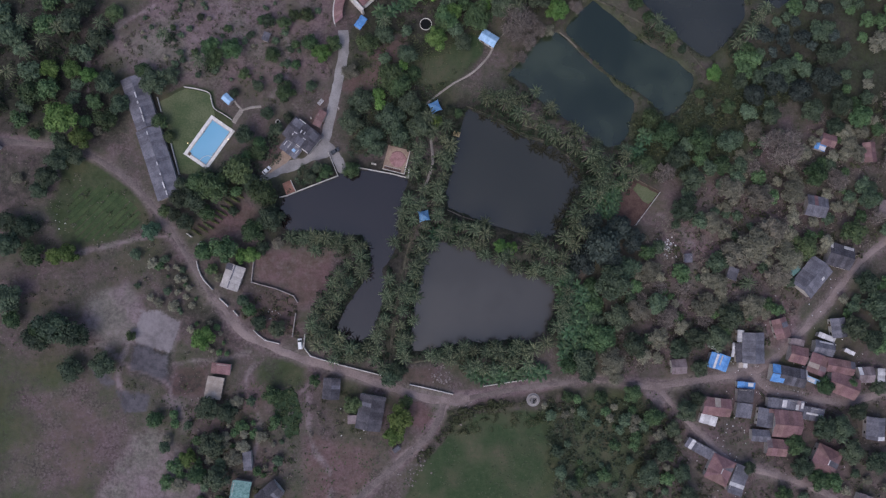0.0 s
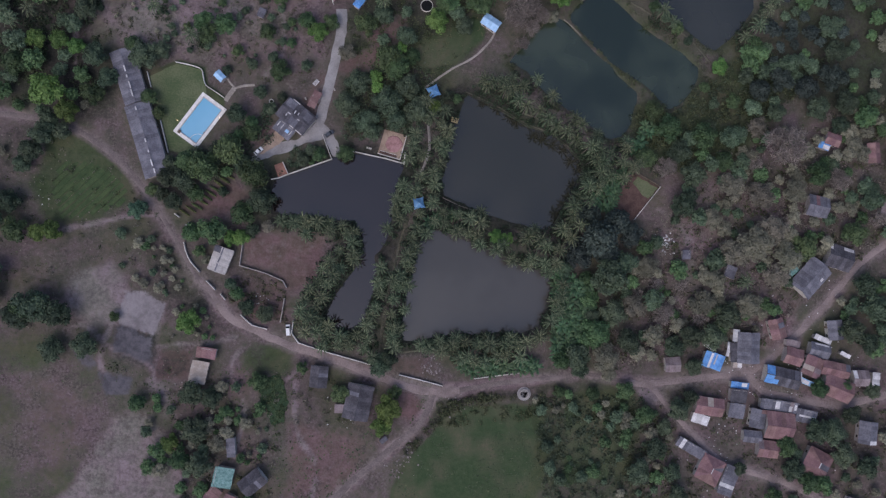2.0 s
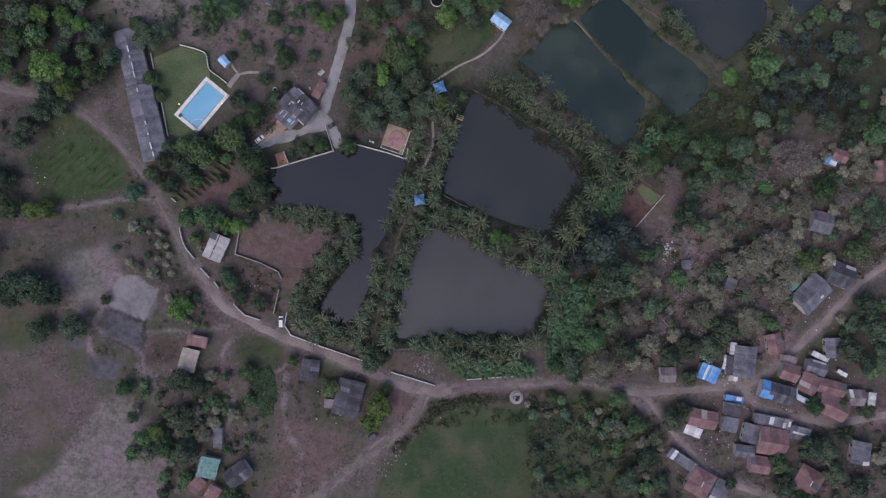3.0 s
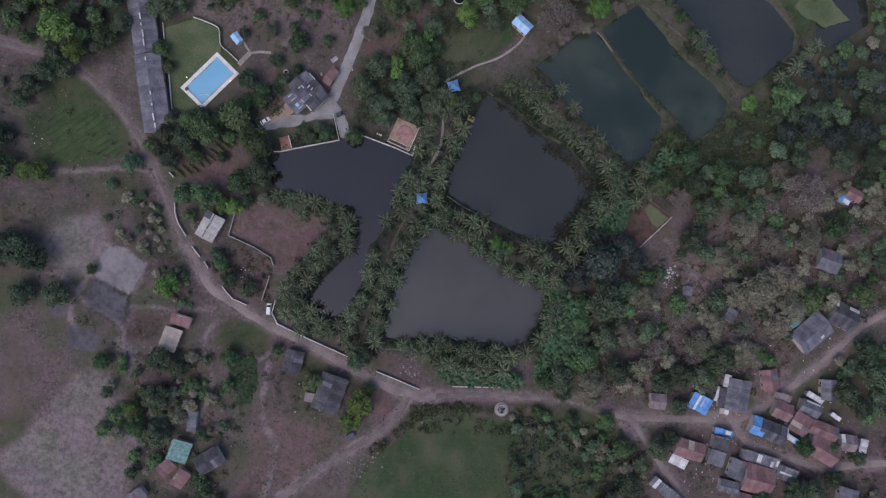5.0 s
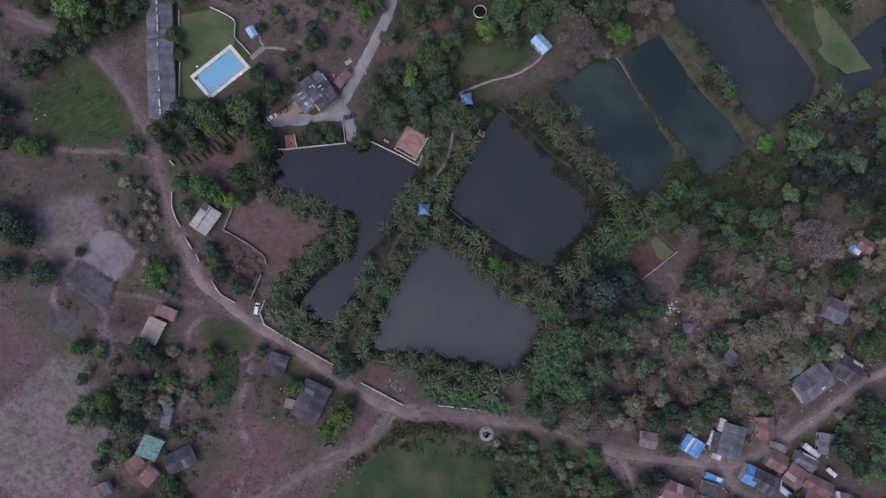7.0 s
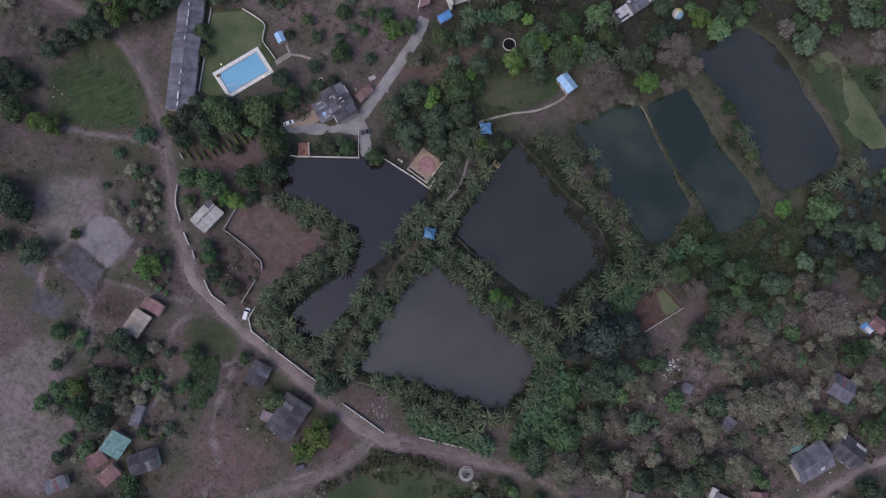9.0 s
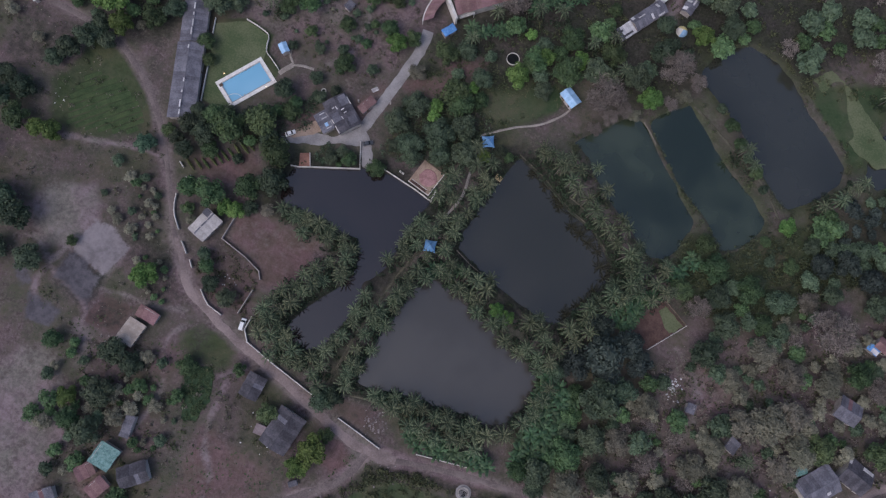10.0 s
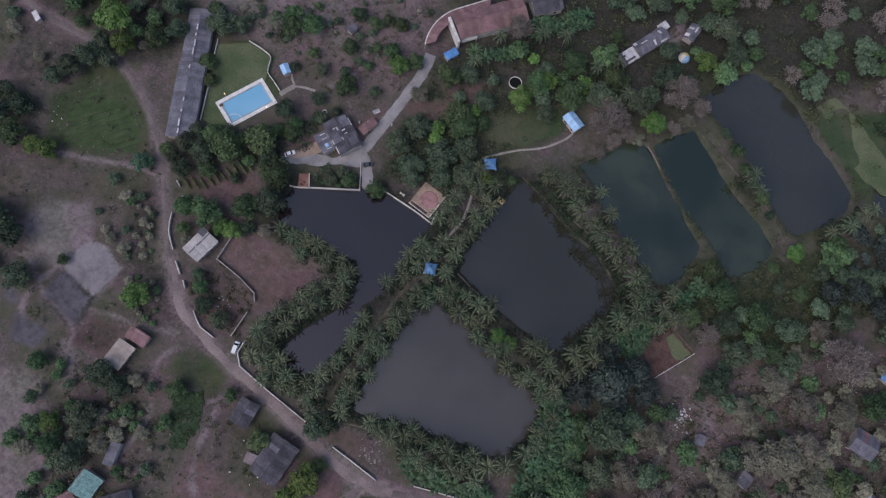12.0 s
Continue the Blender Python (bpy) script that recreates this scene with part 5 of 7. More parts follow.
def house(x, y, l, w, turn, eaves, roof, cover, rng, label="", name="", category="", pitch=0.2, ragged=1.0):
    small = l * w < 32
    TAKEN.append((x, y, max(l, w) * 0.5))
    words = label or (f"small lean-to shed roofed with {WORDS[cover]}" if small else f"village house roofed with {WORDS[cover]}")
    h = thing(name or ("shed" if small else "house"), x, y, ground_z(x, y) - 0.15, turn, words, category or ("shed" if small else "house"), "" if label else "village roofs")
    material, over = ROOF[cover], 0.3 if small else 0.5
    bl, bw = l - 2 * over, w - 2 * over
    box("wall", PLASTER, h, bl, bw, eaves + 0.15)
    rise = 0.14 * w if roof == "s" else pitch * w
    odd = {"grey": ("white", "pink", "red"), "slate": ("grey", "grey"), "red": ("grey", "pink", "cream"), "white": ("cream", "grey"), "pink": ("grey", "white")}.get(cover, ())

    def sheet_cover():
        return ROOF[rng.choice(odd)] if odd and not label and rng.random() < 0.06 else material
    sheets = max(2, round(l / (1.6 if cover not in ("red",) else 2.2)))
    z0 = eaves + 0.22
    if roof == "s":
        lowest = box("upper_wall", PLASTER, h, bl, 0.2, rise, 0, bw / 2 - 0.15, eaves + 0.15)
        for k in range(sheets):
            x0, x1 = -l / 2 + l * k / sheets, -l / 2 + l * (k + 1) / sheets + 0.05
            j, e = ragged * rng.uniform(-0.12, 0.12), ragged * rng.uniform(-0.03, 0.05)
            roof_sheet(h, (x0, -w / 2 + j, z0 + e), (x1, -w / 2 + j, z0 + e), (x1, w / 2 + j, z0 + rise + e), (x0, w / 2 + j, z0 + rise + e), sheet_cover())
    else:
        hip = w * 0.42 if roof == "h" else 0.0
        bm = bmesh.new()
        slab(bm, max(l - 2 * hip, 0.6), 0.32, 0.12, 0, 0, z0 + rise - 0.01, 0, 0.03)
        part("ridge_cap", bm, ROOF["white"] if cover == "red" and roof == "h" else material, h)
        bm = bmesh.new()
        vs = [bm.verts.new(v) for v in ((-bl / 2, -bw / 2, eaves + 0.15), (-bl / 2, bw / 2, eaves + 0.15), (bl / 2, -bw / 2, eaves + 0.15), (bl / 2, bw / 2, eaves + 0.15),
            (-bl / 2 + hip, 0, eaves + rise * 0.88), (bl / 2 - hip, 0, eaves + rise * 0.88))]
        for f in ((0, 4, 1), (2, 3, 5), (0, 2, 5, 4), (1, 4, 5, 3)):
            bm.faces.new([vs[i] for i in f])
        part("gable_wall", bm, PLASTER, h)
        for side in (-1, 1):
            for k in range(sheets):
                x0, x1 = -l / 2 + l * k / sheets, -l / 2 + l * (k + 1) / sheets + 0.04
                j, e = ragged * rng.uniform(-0.1, 0.1), ragged * rng.uniform(-0.02, 0.05)
                t0, t1 = (max(-l / 2 + hip, min(l / 2 - hip, v)) for v in (x0, x1))
                if t1 - t0 < 0.02:
                    t1 = t0 + 0.02
                lo0, lo1 = (x0, side * (w / 2 + j), z0 + e), (x1, side * (w / 2 + j), z0 + e)
                up0, up1 = (t0, side * 0.02, z0 + rise + e), (t1, side * 0.02, z0 + rise + e)
                if side < 0:
                    roof_sheet(h, lo0, lo1, up1, up0, sheet_cover())
                else:
                    roof_sheet(h, lo1, lo0, up0, up1, sheet_cover())
            if hip:
                a, b = side * l / 2, side * (l / 2 - hip)
                if side > 0:
                    roof_sheet(h, (a, -w / 2, z0), (a, w / 2, z0), (b, 0.05, z0 + rise), (b, -0.05, z0 + rise), material)
                else:
                    roof_sheet(h, (a, w / 2, z0), (a, -w / 2, z0), (b, -0.05, z0 + rise), (b, 0.05, z0 + rise), material)
    side = rng.choice((-1, 1))
    d = box("door", WOOD, h, 0.9, 0.08, 2.0, rng.uniform(-bl / 5, bl / 5), side * (bw / 2 + 0.03), 0.15)
    if not small:
        for a, b in ((-bl / 3.2, side), (bl / 3.2, side), (-bl / 4, -side), (bl / 4, -side)):
            wi = box("window", WOOD, h, 1.1, 0.08, 1.0, a, b * (bw / 2 + 0.03), 1.0)
            box("pane", GLASS, wi, 0.9, 0.1, 0.8, a, b * (bw / 2 + 0.035), 1.1)
    return h


def white_shed():
    """The cream-white shed beside the bend, with a dark sagging ridge."""
    h = house(-84.6, 2.2, 10.8, 8.0, 71, 3.0, "g", "bleached", HOUSE_RNG, "shed with a streaked cream-white sheet roof and dark ridge", "garden_shed", "shed")
    for a, b, c in ((-3.4, 3.2, 2), (0.2, 3.0, -3), (3.6, 3.4, 1)):
        box("ridge_strip", ROOF["grey"], h, b, 0.6, 0.08, a, 0.1, 4.88, c, 0.02, "dark strip along the ridge")
    box("ridge_strip", ROOF["grey"], h, 2.6, 3.2, 0.06, 3.9, 2.3, 4.42, 0, 0.01, "dark grey sheet")


HOUSES = {}
HOUSE_RNG = random.Random(5)
white_shed()
for table in (VILLAGE_NORTH, VILLAGE_EDGE, VILLAGE_SOUTH, EAST_HOUSES, SOUTH_HOUSES, SOUTH_WEST_HOUSES, NORTH_HOUSES):
    for row in table:
        HOUSES[row[:2]] = house(*row, HOUSE_RNG), row

def ridge_scraps(h, l, w, eaves, places, rng):
    """Pale worn pieces of the ridge capping."""
    z = eaves + 0.22 + 0.2 * w + 0.06
    for a, b in places:
        box("ridge_scrap", ROOF["white"], h, b - a, 0.5, 0.09, (a + b) / 2, rng.uniform(-0.1, 0.1), z, rng.uniform(-2, 2), 0.02, "bleached piece of ridge capping")


def overlay(near, x0, x1, f0, f1, cover, label, side=-1):
    """A loose sheet over part of the roof nearest to a place; x as a share of the length, f from the eaves to the ridge."""
    h, (_, _, l, w, _, eaves, roof, _) = HOUSES[min(HOUSES, key=lambda k: math.hypot(k[0] - near[0], k[1] - near[1]))]
    rise = 0.14 * w if roof == "s" else 0.2 * w
    row = []
    for f in (f0, f1):
        y = -w / 2 + w * f if roof == "s" else side * w / 2 * (1 - f)
        row.append((y, eaves + 0.36 + rise * f))
    (ya, za), (yb, zb) = row
    x0, x1 = x0 * l, x1 * l
    a, b, c, d = (x0, ya, za), (x1, ya, za), (x1, yb, zb), (x0, yb, zb)
    ob = roof_sheet(h, *((a, b, c, d) if roof == "s" or side < 0 else (b, a, d, c)), ROOF[cover])
    tagged(ob, label)


for side in (-1, 1):
    overlay((156, -41), -0.5, -0.27, 0.05, 0.95, "blue", "blue tarpaulin over the end of the roof", side)
overlay((156, -41), -0.27, -0.12, 0.1, 0.6, "blue", "blue tarpaulin over the end of the roof", -1)
overlay((156, -41), 0.47, 0.5, 0.0, 1.0, "white", "bleached verge strip", 1)
overlay((126, -35), -0.2, -0.08, 0.02, 0.95, "white", "white sheets over the blue tarpaulin")
overlay((126, -35), 0.05, 0.12, 0.3, 0.95, "white", "white sheets over the blue tarpaulin")
overlay((137, -45), 0.1, 0.4, 0.3, 0.9, "white", "bleached scrap on the tarpaulin")
overlay((166, -42), -0.3, 0.2, 0.1, 0.8, "white", "white sheet on the lean-to")
overlay((154, -53), -0.1, 0.02, 0.2, 0.9, "white", "bleached scrap on the roof")
overlay((154, -53), 0.28, 0.36, 0.1, 0.6, "white", "bleached scrap on the roof")
overlay((154, -53), 0.42, 0.48, 0.3, 0.8, "white", "bleached scrap on the roof")
overlay((167, -57), -0.35, 0.45, 0.42, 0.55, "white", "bleached sheet across the roof")
overlay((181, 12), 0.05, 0.45, 0.05, 0.3, "white", "white sheet on the roof", 1)
overlay((181, 12), -0.5, -0.4, 0.05, 0.5, "white", "white sheet on the roof", 1)
overlay((168, 2), 0.1, 0.2, 0.2, 0.4, "white", "white sheet on the roof")
overlay((174, 60), -0.1, 0.5, 0.05, 0.6, "white", "white sheet on the lean-to")
overlay((173, -28), -0.3, 0.4, 0.1, 0.3, "white", "bleached scrap on the roof", 1)


for x0, x1, f0, f1, side in ((-0.46, -0.38, 0.1, 0.5, 1), (-0.3, -0.1, 0.6, 0.75, 1), (0.02, 0.08, 0.2, 0.9, -1), (0.2, 0.4, 0.1, 0.3, -1), (0.3, 0.36, 0.3, 0.9, 1)):
    overlay((43, 155), x0, x1, f0, f1, "white", "bleached scrap on the roof", side)
for x0, x1, f0, f1, side in ((-0.4, -0.2, 0.1, 0.8, 1), (0.05, 0.4, 0.5, 0.8, -1), (0.1, 0.2, 0.1, 0.9, 1)):
    overlay((58, 167), x0, x1, f0, f1, "white", "bleached scrap on the roof", side)
overlay((37, 145), -0.4, 0.3, 0.15, 0.3, "slate", "dark sheet across the roof")
overlay((37, 145), -0.45, -0.2, 0.6, 0.75, "slate", "dark sheet across the roof")


# the resort's own buildings
north_shed = house(-126.0, 78.2, 23.5, 10.1, -70.8, 3.2, "g", "grey", HOUSE_RNG, "long low shed with a weathered grey sheet roof", "long_shed", "shed", 0.12, 0.4)
south_shed = house(-117.2, 51.6, 31.8, 10.6, -71.3, 3.4, "g", "grey", HOUSE_RNG, "long low shed with a weathered grey sheet roof", "long_shed", "shed", 0.12, 0.4)


def resort_house():
    """A low-pitched main block of dark patched sheets with a lower annex along its south-west side."""
    h = house(-55.4, 64.0, 14.8, 10.2, -38, 3.5, "g", "slate", HOUSE_RNG, "resort house with a dark grey patched sheet roof", "resort_house", "house", 0.07, 0.5)
    for a, b, sx, sy, cover in ((-4.6, 2.6, 4.4, 3.6, "grey"), (0.6, -2.7, 3.8, 3.4, "grey"), (4.4, 2.4, 3.4, 3.8, "grey"), (3.6, -3.0, 2.2, 2.8, "slate")):
        box("roof_panel", ROOF[cover], h, sx, sy, 0.07, a, b, 4.26 - 0.14 * (abs(b) - 2.4), 0, 0.01, "darker sheet laid over the roof")
    for a, b, sx, sy in ((-2.8, -1.0, 1.5, 0.4), (-1.2, 0.9, 0.4, 1.5), (0.4, 1.2, 0.4, 1.3), (-3.4, -2.2, 0.4, 1.0), (1.9, -0.8, 1.3, 0.3)):
        box("roof_patch", ROOF["white"], h, sx, sy, 0.06, a, b, 4.36 - 0.14 * max(abs(b) - 1.0, 0), 8, 0.01, "bleached strip laid on the roof")
    for a, b, sx, sy in ((-7.0, 1.8, 0.3, 4.6), (-3.6, 4.8, 3.4, 0.3), (5.2, -4.8, 3.4, 0.3), (7.0, -1.6, 0.3, 3.2), (1.4, -4.8, 2.0, 0.3)):
        box("gutter", WHITEWASH, h, sx, sy, 0.15, a, b, 3.72, 0, 0.02, "white gutter board")
    w = house(-60.5, 58.2, 8.6, 5.6, -38, 2.7, "s", "grey", HOUSE_RNG, "low wing of the resort house under dark grey sheets", "house_wing", "house")
    box("blue_sheet", ROOF["paleblue"], w, 1.6, 1.3, 0.06, 1.6, 0.2, 3.45, 0, 0.01, "pale blue patch on the roof")
    for a in (-3.2, -1.2, 3.2):
        box("roof_patch", ROOF["white"], w, 0.35, 2.2, 0.05, a, 0.6, 3.52, 0, 0.01, "bleached strip laid on the roof")


resort_house()
house(-48.0, 71.6, 7.4, 3.6, 66, 2.6, "s", "red", HOUSE_RNG, "open awning roofed with red clay tiles beside the drive", "awning", "awning")
house(-21.8, 135.6, 30.5, 11.4, 41.5, 4.5, "g", "red", HOUSE_RNG, "large house with a faded red tiled roof", "large_house", "house")


def verandah(outer, inner):
    """A curved lean-to of tile sheets between an outer and an inner line, with a white eaves board and posts."""
    x0, y0 = outer[0]
    v = thing("verandah", x0, y0, None, 0, "curved verandah roofed with red clay tiles and white eaves", "verandah")
    a, b = smooth(outer, 1.6), smooth(inner, 1.6)
    n = len(a)
    b = [b[round(k * (len(b) - 1) / (n - 1))] for k in range(n)]
    for k in range(n - 1):
        lo0, lo1, up0, up1 = ((*p, z) for p, z in ((a[k], 2.9), (a[k + 1], 2.9), (b[k], 3.9), (b[k + 1], 3.9)))
        c = [(p[0] - x0, p[1] - y0, p[2]) for p in (lo1, lo0, up0, up1)]
        roof_sheet(v, *c, ROOF["red"])
        e = part("eaves_board", slab(bmesh.new(), math.hypot(a[k + 1][0] - a[k][0], a[k + 1][1] - a[k][1]) + 0.15, 0.45, 0.14, (a[k][0] + a[k + 1][0]) / 2 - x0, (a[k][1] + a[k + 1][1]) / 2 - y0,
            2.86, math.degrees(math.atan2(a[k + 1][1] - a[k][1], a[k + 1][0] - a[k][0]))), WHITEWASH, v, "white eaves board")
        if k % 2 == 0:
            part("post", rod(bmesh.new(), (a[k][0] - x0, a[k][1] - y0, -0.3), (a[k][0] - x0, a[k][1] - y0, 2.9), 0.12, 0.12), WHITEWASH, v)


verandah([(-41.9, 113.9), (-42.5, 117.0), (-42.5, 121.1), (-41.6, 126.1), (-38.7, 131.9), (-33.7, 137.2), (-25.3, 145.1)],
    [(-38.2, 116.5), (-38.4, 118.7), (-38.0, 121.7), (-37.0, 124.9), (-35.4, 127.6), (-31.5, 131.6), (-23.5, 139.2)])


def end_porch():
    p = thing("porch", -33.3, 123.8, None, -47, "white gable front and balcony of the large house", "porch")
    box("gable_front", WHITEWASH, p, 11.6, 0.9, 5.4, 0, 0, -0.2)
    box("coping", WHITEWASH, p, 11.9, 1.2, 0.2, 0, 0, 5.2, bevel=0.03)
    box("balcony_floor", WHITEWASH, p, 6.6, 1.8, 0.2, 4.5, 5.2, 2.8, 90)
    for k in range(6):
        box("baluster", WHITEWASH, p, 0.14, 0.14, 1.0, 5.3, 2.2 + 1.2 * k, 3.0)
    box("handrail", WHITEWASH, p, 6.6, 0.2, 0.12, 5.3, 5.2, 4.0, 90)
    box("balcony_post", WHITEWASH, p, 0.25, 0.25, 3.0, 5.2, 8.2, -0.2)


end_porch()
ridge_scraps(north_shed, 23.5, 10.5, 3.2, ((-4, -1.5), (0, 1.2), (3, 6), (6.5, 9.5)), HOUSE_RNG)
ridge_scraps(south_shed, 33.5, 11.0, 3.4, ((-14, -12.5), (0, 1.5), (5, 6), (9, 12), (13, 15)), HOUSE_RNG)
for q in ((-98, 62, 14), (-14.6, 54, 7)):
    TAKEN.append(q)


# ---- blue gazebos ----
def gazebo(x, y, turn, size, label):
    TAKEN.append((x, y, size * 0.6))
    g = thing("gazebo", x, y, None, turn, label, "gazebo", "gazebos among the ponds")
    s = size / 2
    for a, b in ((-1, -1), (1, -1), (1, 1), (-1, 1)):
        part("post", rod(bmesh.new(), (a * s * 0.85, b * s * 0.85, -0.2), (a * s * 0.85, b * s * 0.85, 2.5), 0.07, 0.06), METAL, g)
    verts, faces, n = [], [], 6
    for k in range(4):
        c0 = Vector(((-1, 1, 1, -1)[k] * s, (-1, -1, 1, 1)[k] * s))
        c1 = Vector(((1, 1, -1, -1)[k] * s, (-1, 1, 1, -1)[k] * s))
        base = len(verts)
        for i in range(n + 1):
            for j in range(n + 1):
                u, v = i / n, j / n
                q = c0.lerp(c1, u) * (1 - v)
                pinch = 1 - 0.13 * math.sin(math.pi * u) * (1 - v)
                verts.append((q.x * pinch, q.y * pinch, 2.3 + 2.6 * v ** 1.4 + 0.25 * math.sin(math.pi * u) * (1 - v)))
        for i in range(n):
            for j in range(n):
                p = base + i * (n + 1) + j
                faces.append((p, p + n + 1, p + n + 2, p + 1))
    o = link("canopy", verts, faces, ROOF["canvas"], g, "taut blue fabric canopy", True)
    m = o.modifiers.new("thickness", "SOLIDIFY")
    m.thickness = 0.04
    for a, b in ((-1, -1), (1, -1), (1, 1), (-1, 1)):
        bm = bmesh.new()
        for i in range(n):
            v0, v1 = i / n, (i + 1) / n
            rod(bm, (a * s * (1 - v0), b * s * (1 - v0), 2.33 + 2.6 * v0 ** 1.4), (a * s * (1 - v1), b * s * (1 - v1), 2.33 + 2.6 * v1 ** 1.4), 0.09, 0.09, 5)
        part("seam", bm, ROOF["paleblue"], g, "pale seam along the hip of the canopy")
    part("finial", rod(bmesh.new(), (0, 0, 4.8), (0, 0, 5.3), 0.06, 0.02), METAL, g)


gazebo(2.4, 77.2, 25, 5.0, "pale blue pointed gazebo beside the footpath")
gazebo(-2.4, 28.9, 12, 4.8, "pale blue pointed gazebo where the pond banks meet")


# ---- vehicles ----
def car(x, y, turn, paint, label, van=False, name="car"):
    TAKEN.append((x, y, 2.5))
    c = thing(name, x, y, 0.12, turn, label, name)
    l, w = (4.6, 1.8) if van else (4.1, 1.7)
    body = [(-l / 2, 0.35), (-l / 2, 0.95), (-l / 2 + 0.15, 1.0), (l / 2 - 0.5, 0.92), (l / 2, 0.75), (l / 2, 0.35)]
    cab = [(-l / 2 + 0.08, 1.0), (-l / 2 + 0.25, 1.85), (l / 2 - 1.5, 1.85), (l / 2 - 0.7, 0.98)] if van else [(-l / 2 + 0.35, 1.0), (-l / 2 + 0.95, 1.45), (l / 2 - 1.75, 1.45), (l / 2 - 1.0, 0.96)]
    for nm, prof, ww, material in (("body", body, w, paint), ("cabin", cab, w * 0.86, GLASS)):
        bm = bmesh.new()
        f = bm.faces.new([bm.verts.new((a, -ww / 2, b)) for a, b in prof])
        out = bmesh.ops.extrude_face_region(bm, geom=[f])
        bmesh.ops.translate(bm, vec=(0, ww, 0), verts=[v for v in out["geom"] if isinstance(v, bmesh.types.BMVert)])
        bmesh.ops.bevel(bm, geom=bm.edges[:], offset=0.06, segments=2, affect="EDGES")
        bmesh.ops.recalc_face_normals(bm, faces=bm.faces)
        part(nm, bm, material, c)
    top = cab[1][1]
    x0, x1 = cab[1][0], cab[2][0]
    box("roof_panel", paint, c, x1 - x0 + 0.1, w * 0.84, 0.06, (x0 + x1) / 2, 0, top - 0.02, bevel=0.02)
    for a in (-l / 2 + 0.75, l / 2 - 0.8):
        for b in (-w / 2 + 0.1, w / 2 - 0.1):
            part("wheel", rod(bmesh.new(), (a, b - 0.11, 0.31), (a, b + 0.11, 0.31), 0.31, 0.31, 14), RUBBER, c)
    for b in (-w / 3, w / 3):
        box("headlight", WHITEWASH, c, 0.06, 0.3, 0.14, l / 2, b, 0.6)


car(-71.3, 49.0, 44, CAR_WHITE, "white car parked on the sandy strip")
car(-41.6, 57.6, 34, CAR_DARK, "dark car parked in the courtyard")
car(-55.8, -26.6, 96, CAR_WHITE, "white van parked beside the road wall", True, "van")


def cart(x, y, turn):
    c = thing("cart", x, y, None, turn, "small flat cart with a grey sheet cover", "cart")
    box("bed", WOOD, c, 4.2, 2.0, 0.2, 0, 0, 0.6, bevel=0.04)
    box("cover", ROOF["grey"], c, 3.6, 2.1, 0.5, 0, 0, 0.8, bevel=0.15)
    for a in (-1.2, 1.2):
        for b in (-1.05, 1.05):
            part("wheel", rod(bmesh.new(), (a, b - 0.08, 0.38), (a, b + 0.08, 0.38), 0.38, 0.38, 12), RUBBER, c)


cart(-14.0, -71.6, 40)


# ---- well, tank, tent, fence ----
def ring_wall(name, x, y, r, height, thick, label, category, apron=0.0):
    w = thing(name, x, y, None, 0, label, category)
    TAKEN.append((x, y, r + 1))
    n, verts, faces = 28, [], []
    for k in range(n):
        c, s = math.cos(2 * math.pi * k / n), math.sin(2 * math.pi * k / n)
        verts += [(c * q, s * q, z) for q, z in ((r, -0.5), (r, height), (r - thick, height), (r - thick, -0.25))]
    for k in range(n):
        a, b = 4 * k, 4 * ((k + 1) % n)
        faces += [(a + j, b + j, b + j + 1, a + j + 1) for j in range(3)]
    link("ring", verts, faces, PLASTER if apron else WHITEWASH, w)
    # Shallow near-black disc in place of a deep, shaded interior.
    bm = bmesh.new()
    bmesh.ops.create_circle(bm, cap_ends=True, segments=n, radius=r - thick * 0.5, matrix=pose(0, 0, 0.12))
    part("water", bm, WELL_SHADE, w, "near-black disc painted as the shaded inside")
    if apron:
        bm = bmesh.new()
        bmesh.ops.create_cone(bm, cap_ends=True, segments=n, radius1=r + apron, radius2=r + apron - 0.1, depth=0.5, matrix=pose(0, 0, -0.13))
        part("apron", bm, CONCRETE, w, "round concrete apron")


ring_wall("well", 45.2, -51.1, 2.1, 0.8, 0.45, "round masonry well with a pale concrete rim", "well", 0.9)
ring_wall("tank", -1.7, 115.2, 2.7, 0.6, 0.2, "round open tank with a pale rim", "tank")


def tent(x, y):
    t = thing("dome_tent", x, y, None, 20, "white and yellow dome tent on bare ground", "tent")
    for nm, lo, hi, material in (("yellow_panel", 0, 7, TENT_YELLOW), ("white_panel", 7, 12, WHITEWASH), ("blue_panel", 12, 18, ROOF["paleblue"])):
        verts, faces = [], []
        for k in range(lo, hi + 1):
            for j in range(6):
                a, e = 2 * math.pi * k / 18, math.pi / 2 * j / 5
                verts.append((2.5 * math.cos(a) * math.cos(e), 2.5 * math.sin(a) * math.cos(e), 1.9 * math.sin(e)))
        for k in range(hi - lo):
            for j in range(5):
                p = 6 * k + j
                faces.append((p, p + 6, p + 7, p + 1))
        link(nm, verts, faces, material, t, "", True)


tent(59.4, 156.4)


TAKEN.append((59.4, 156.4, 3.0))


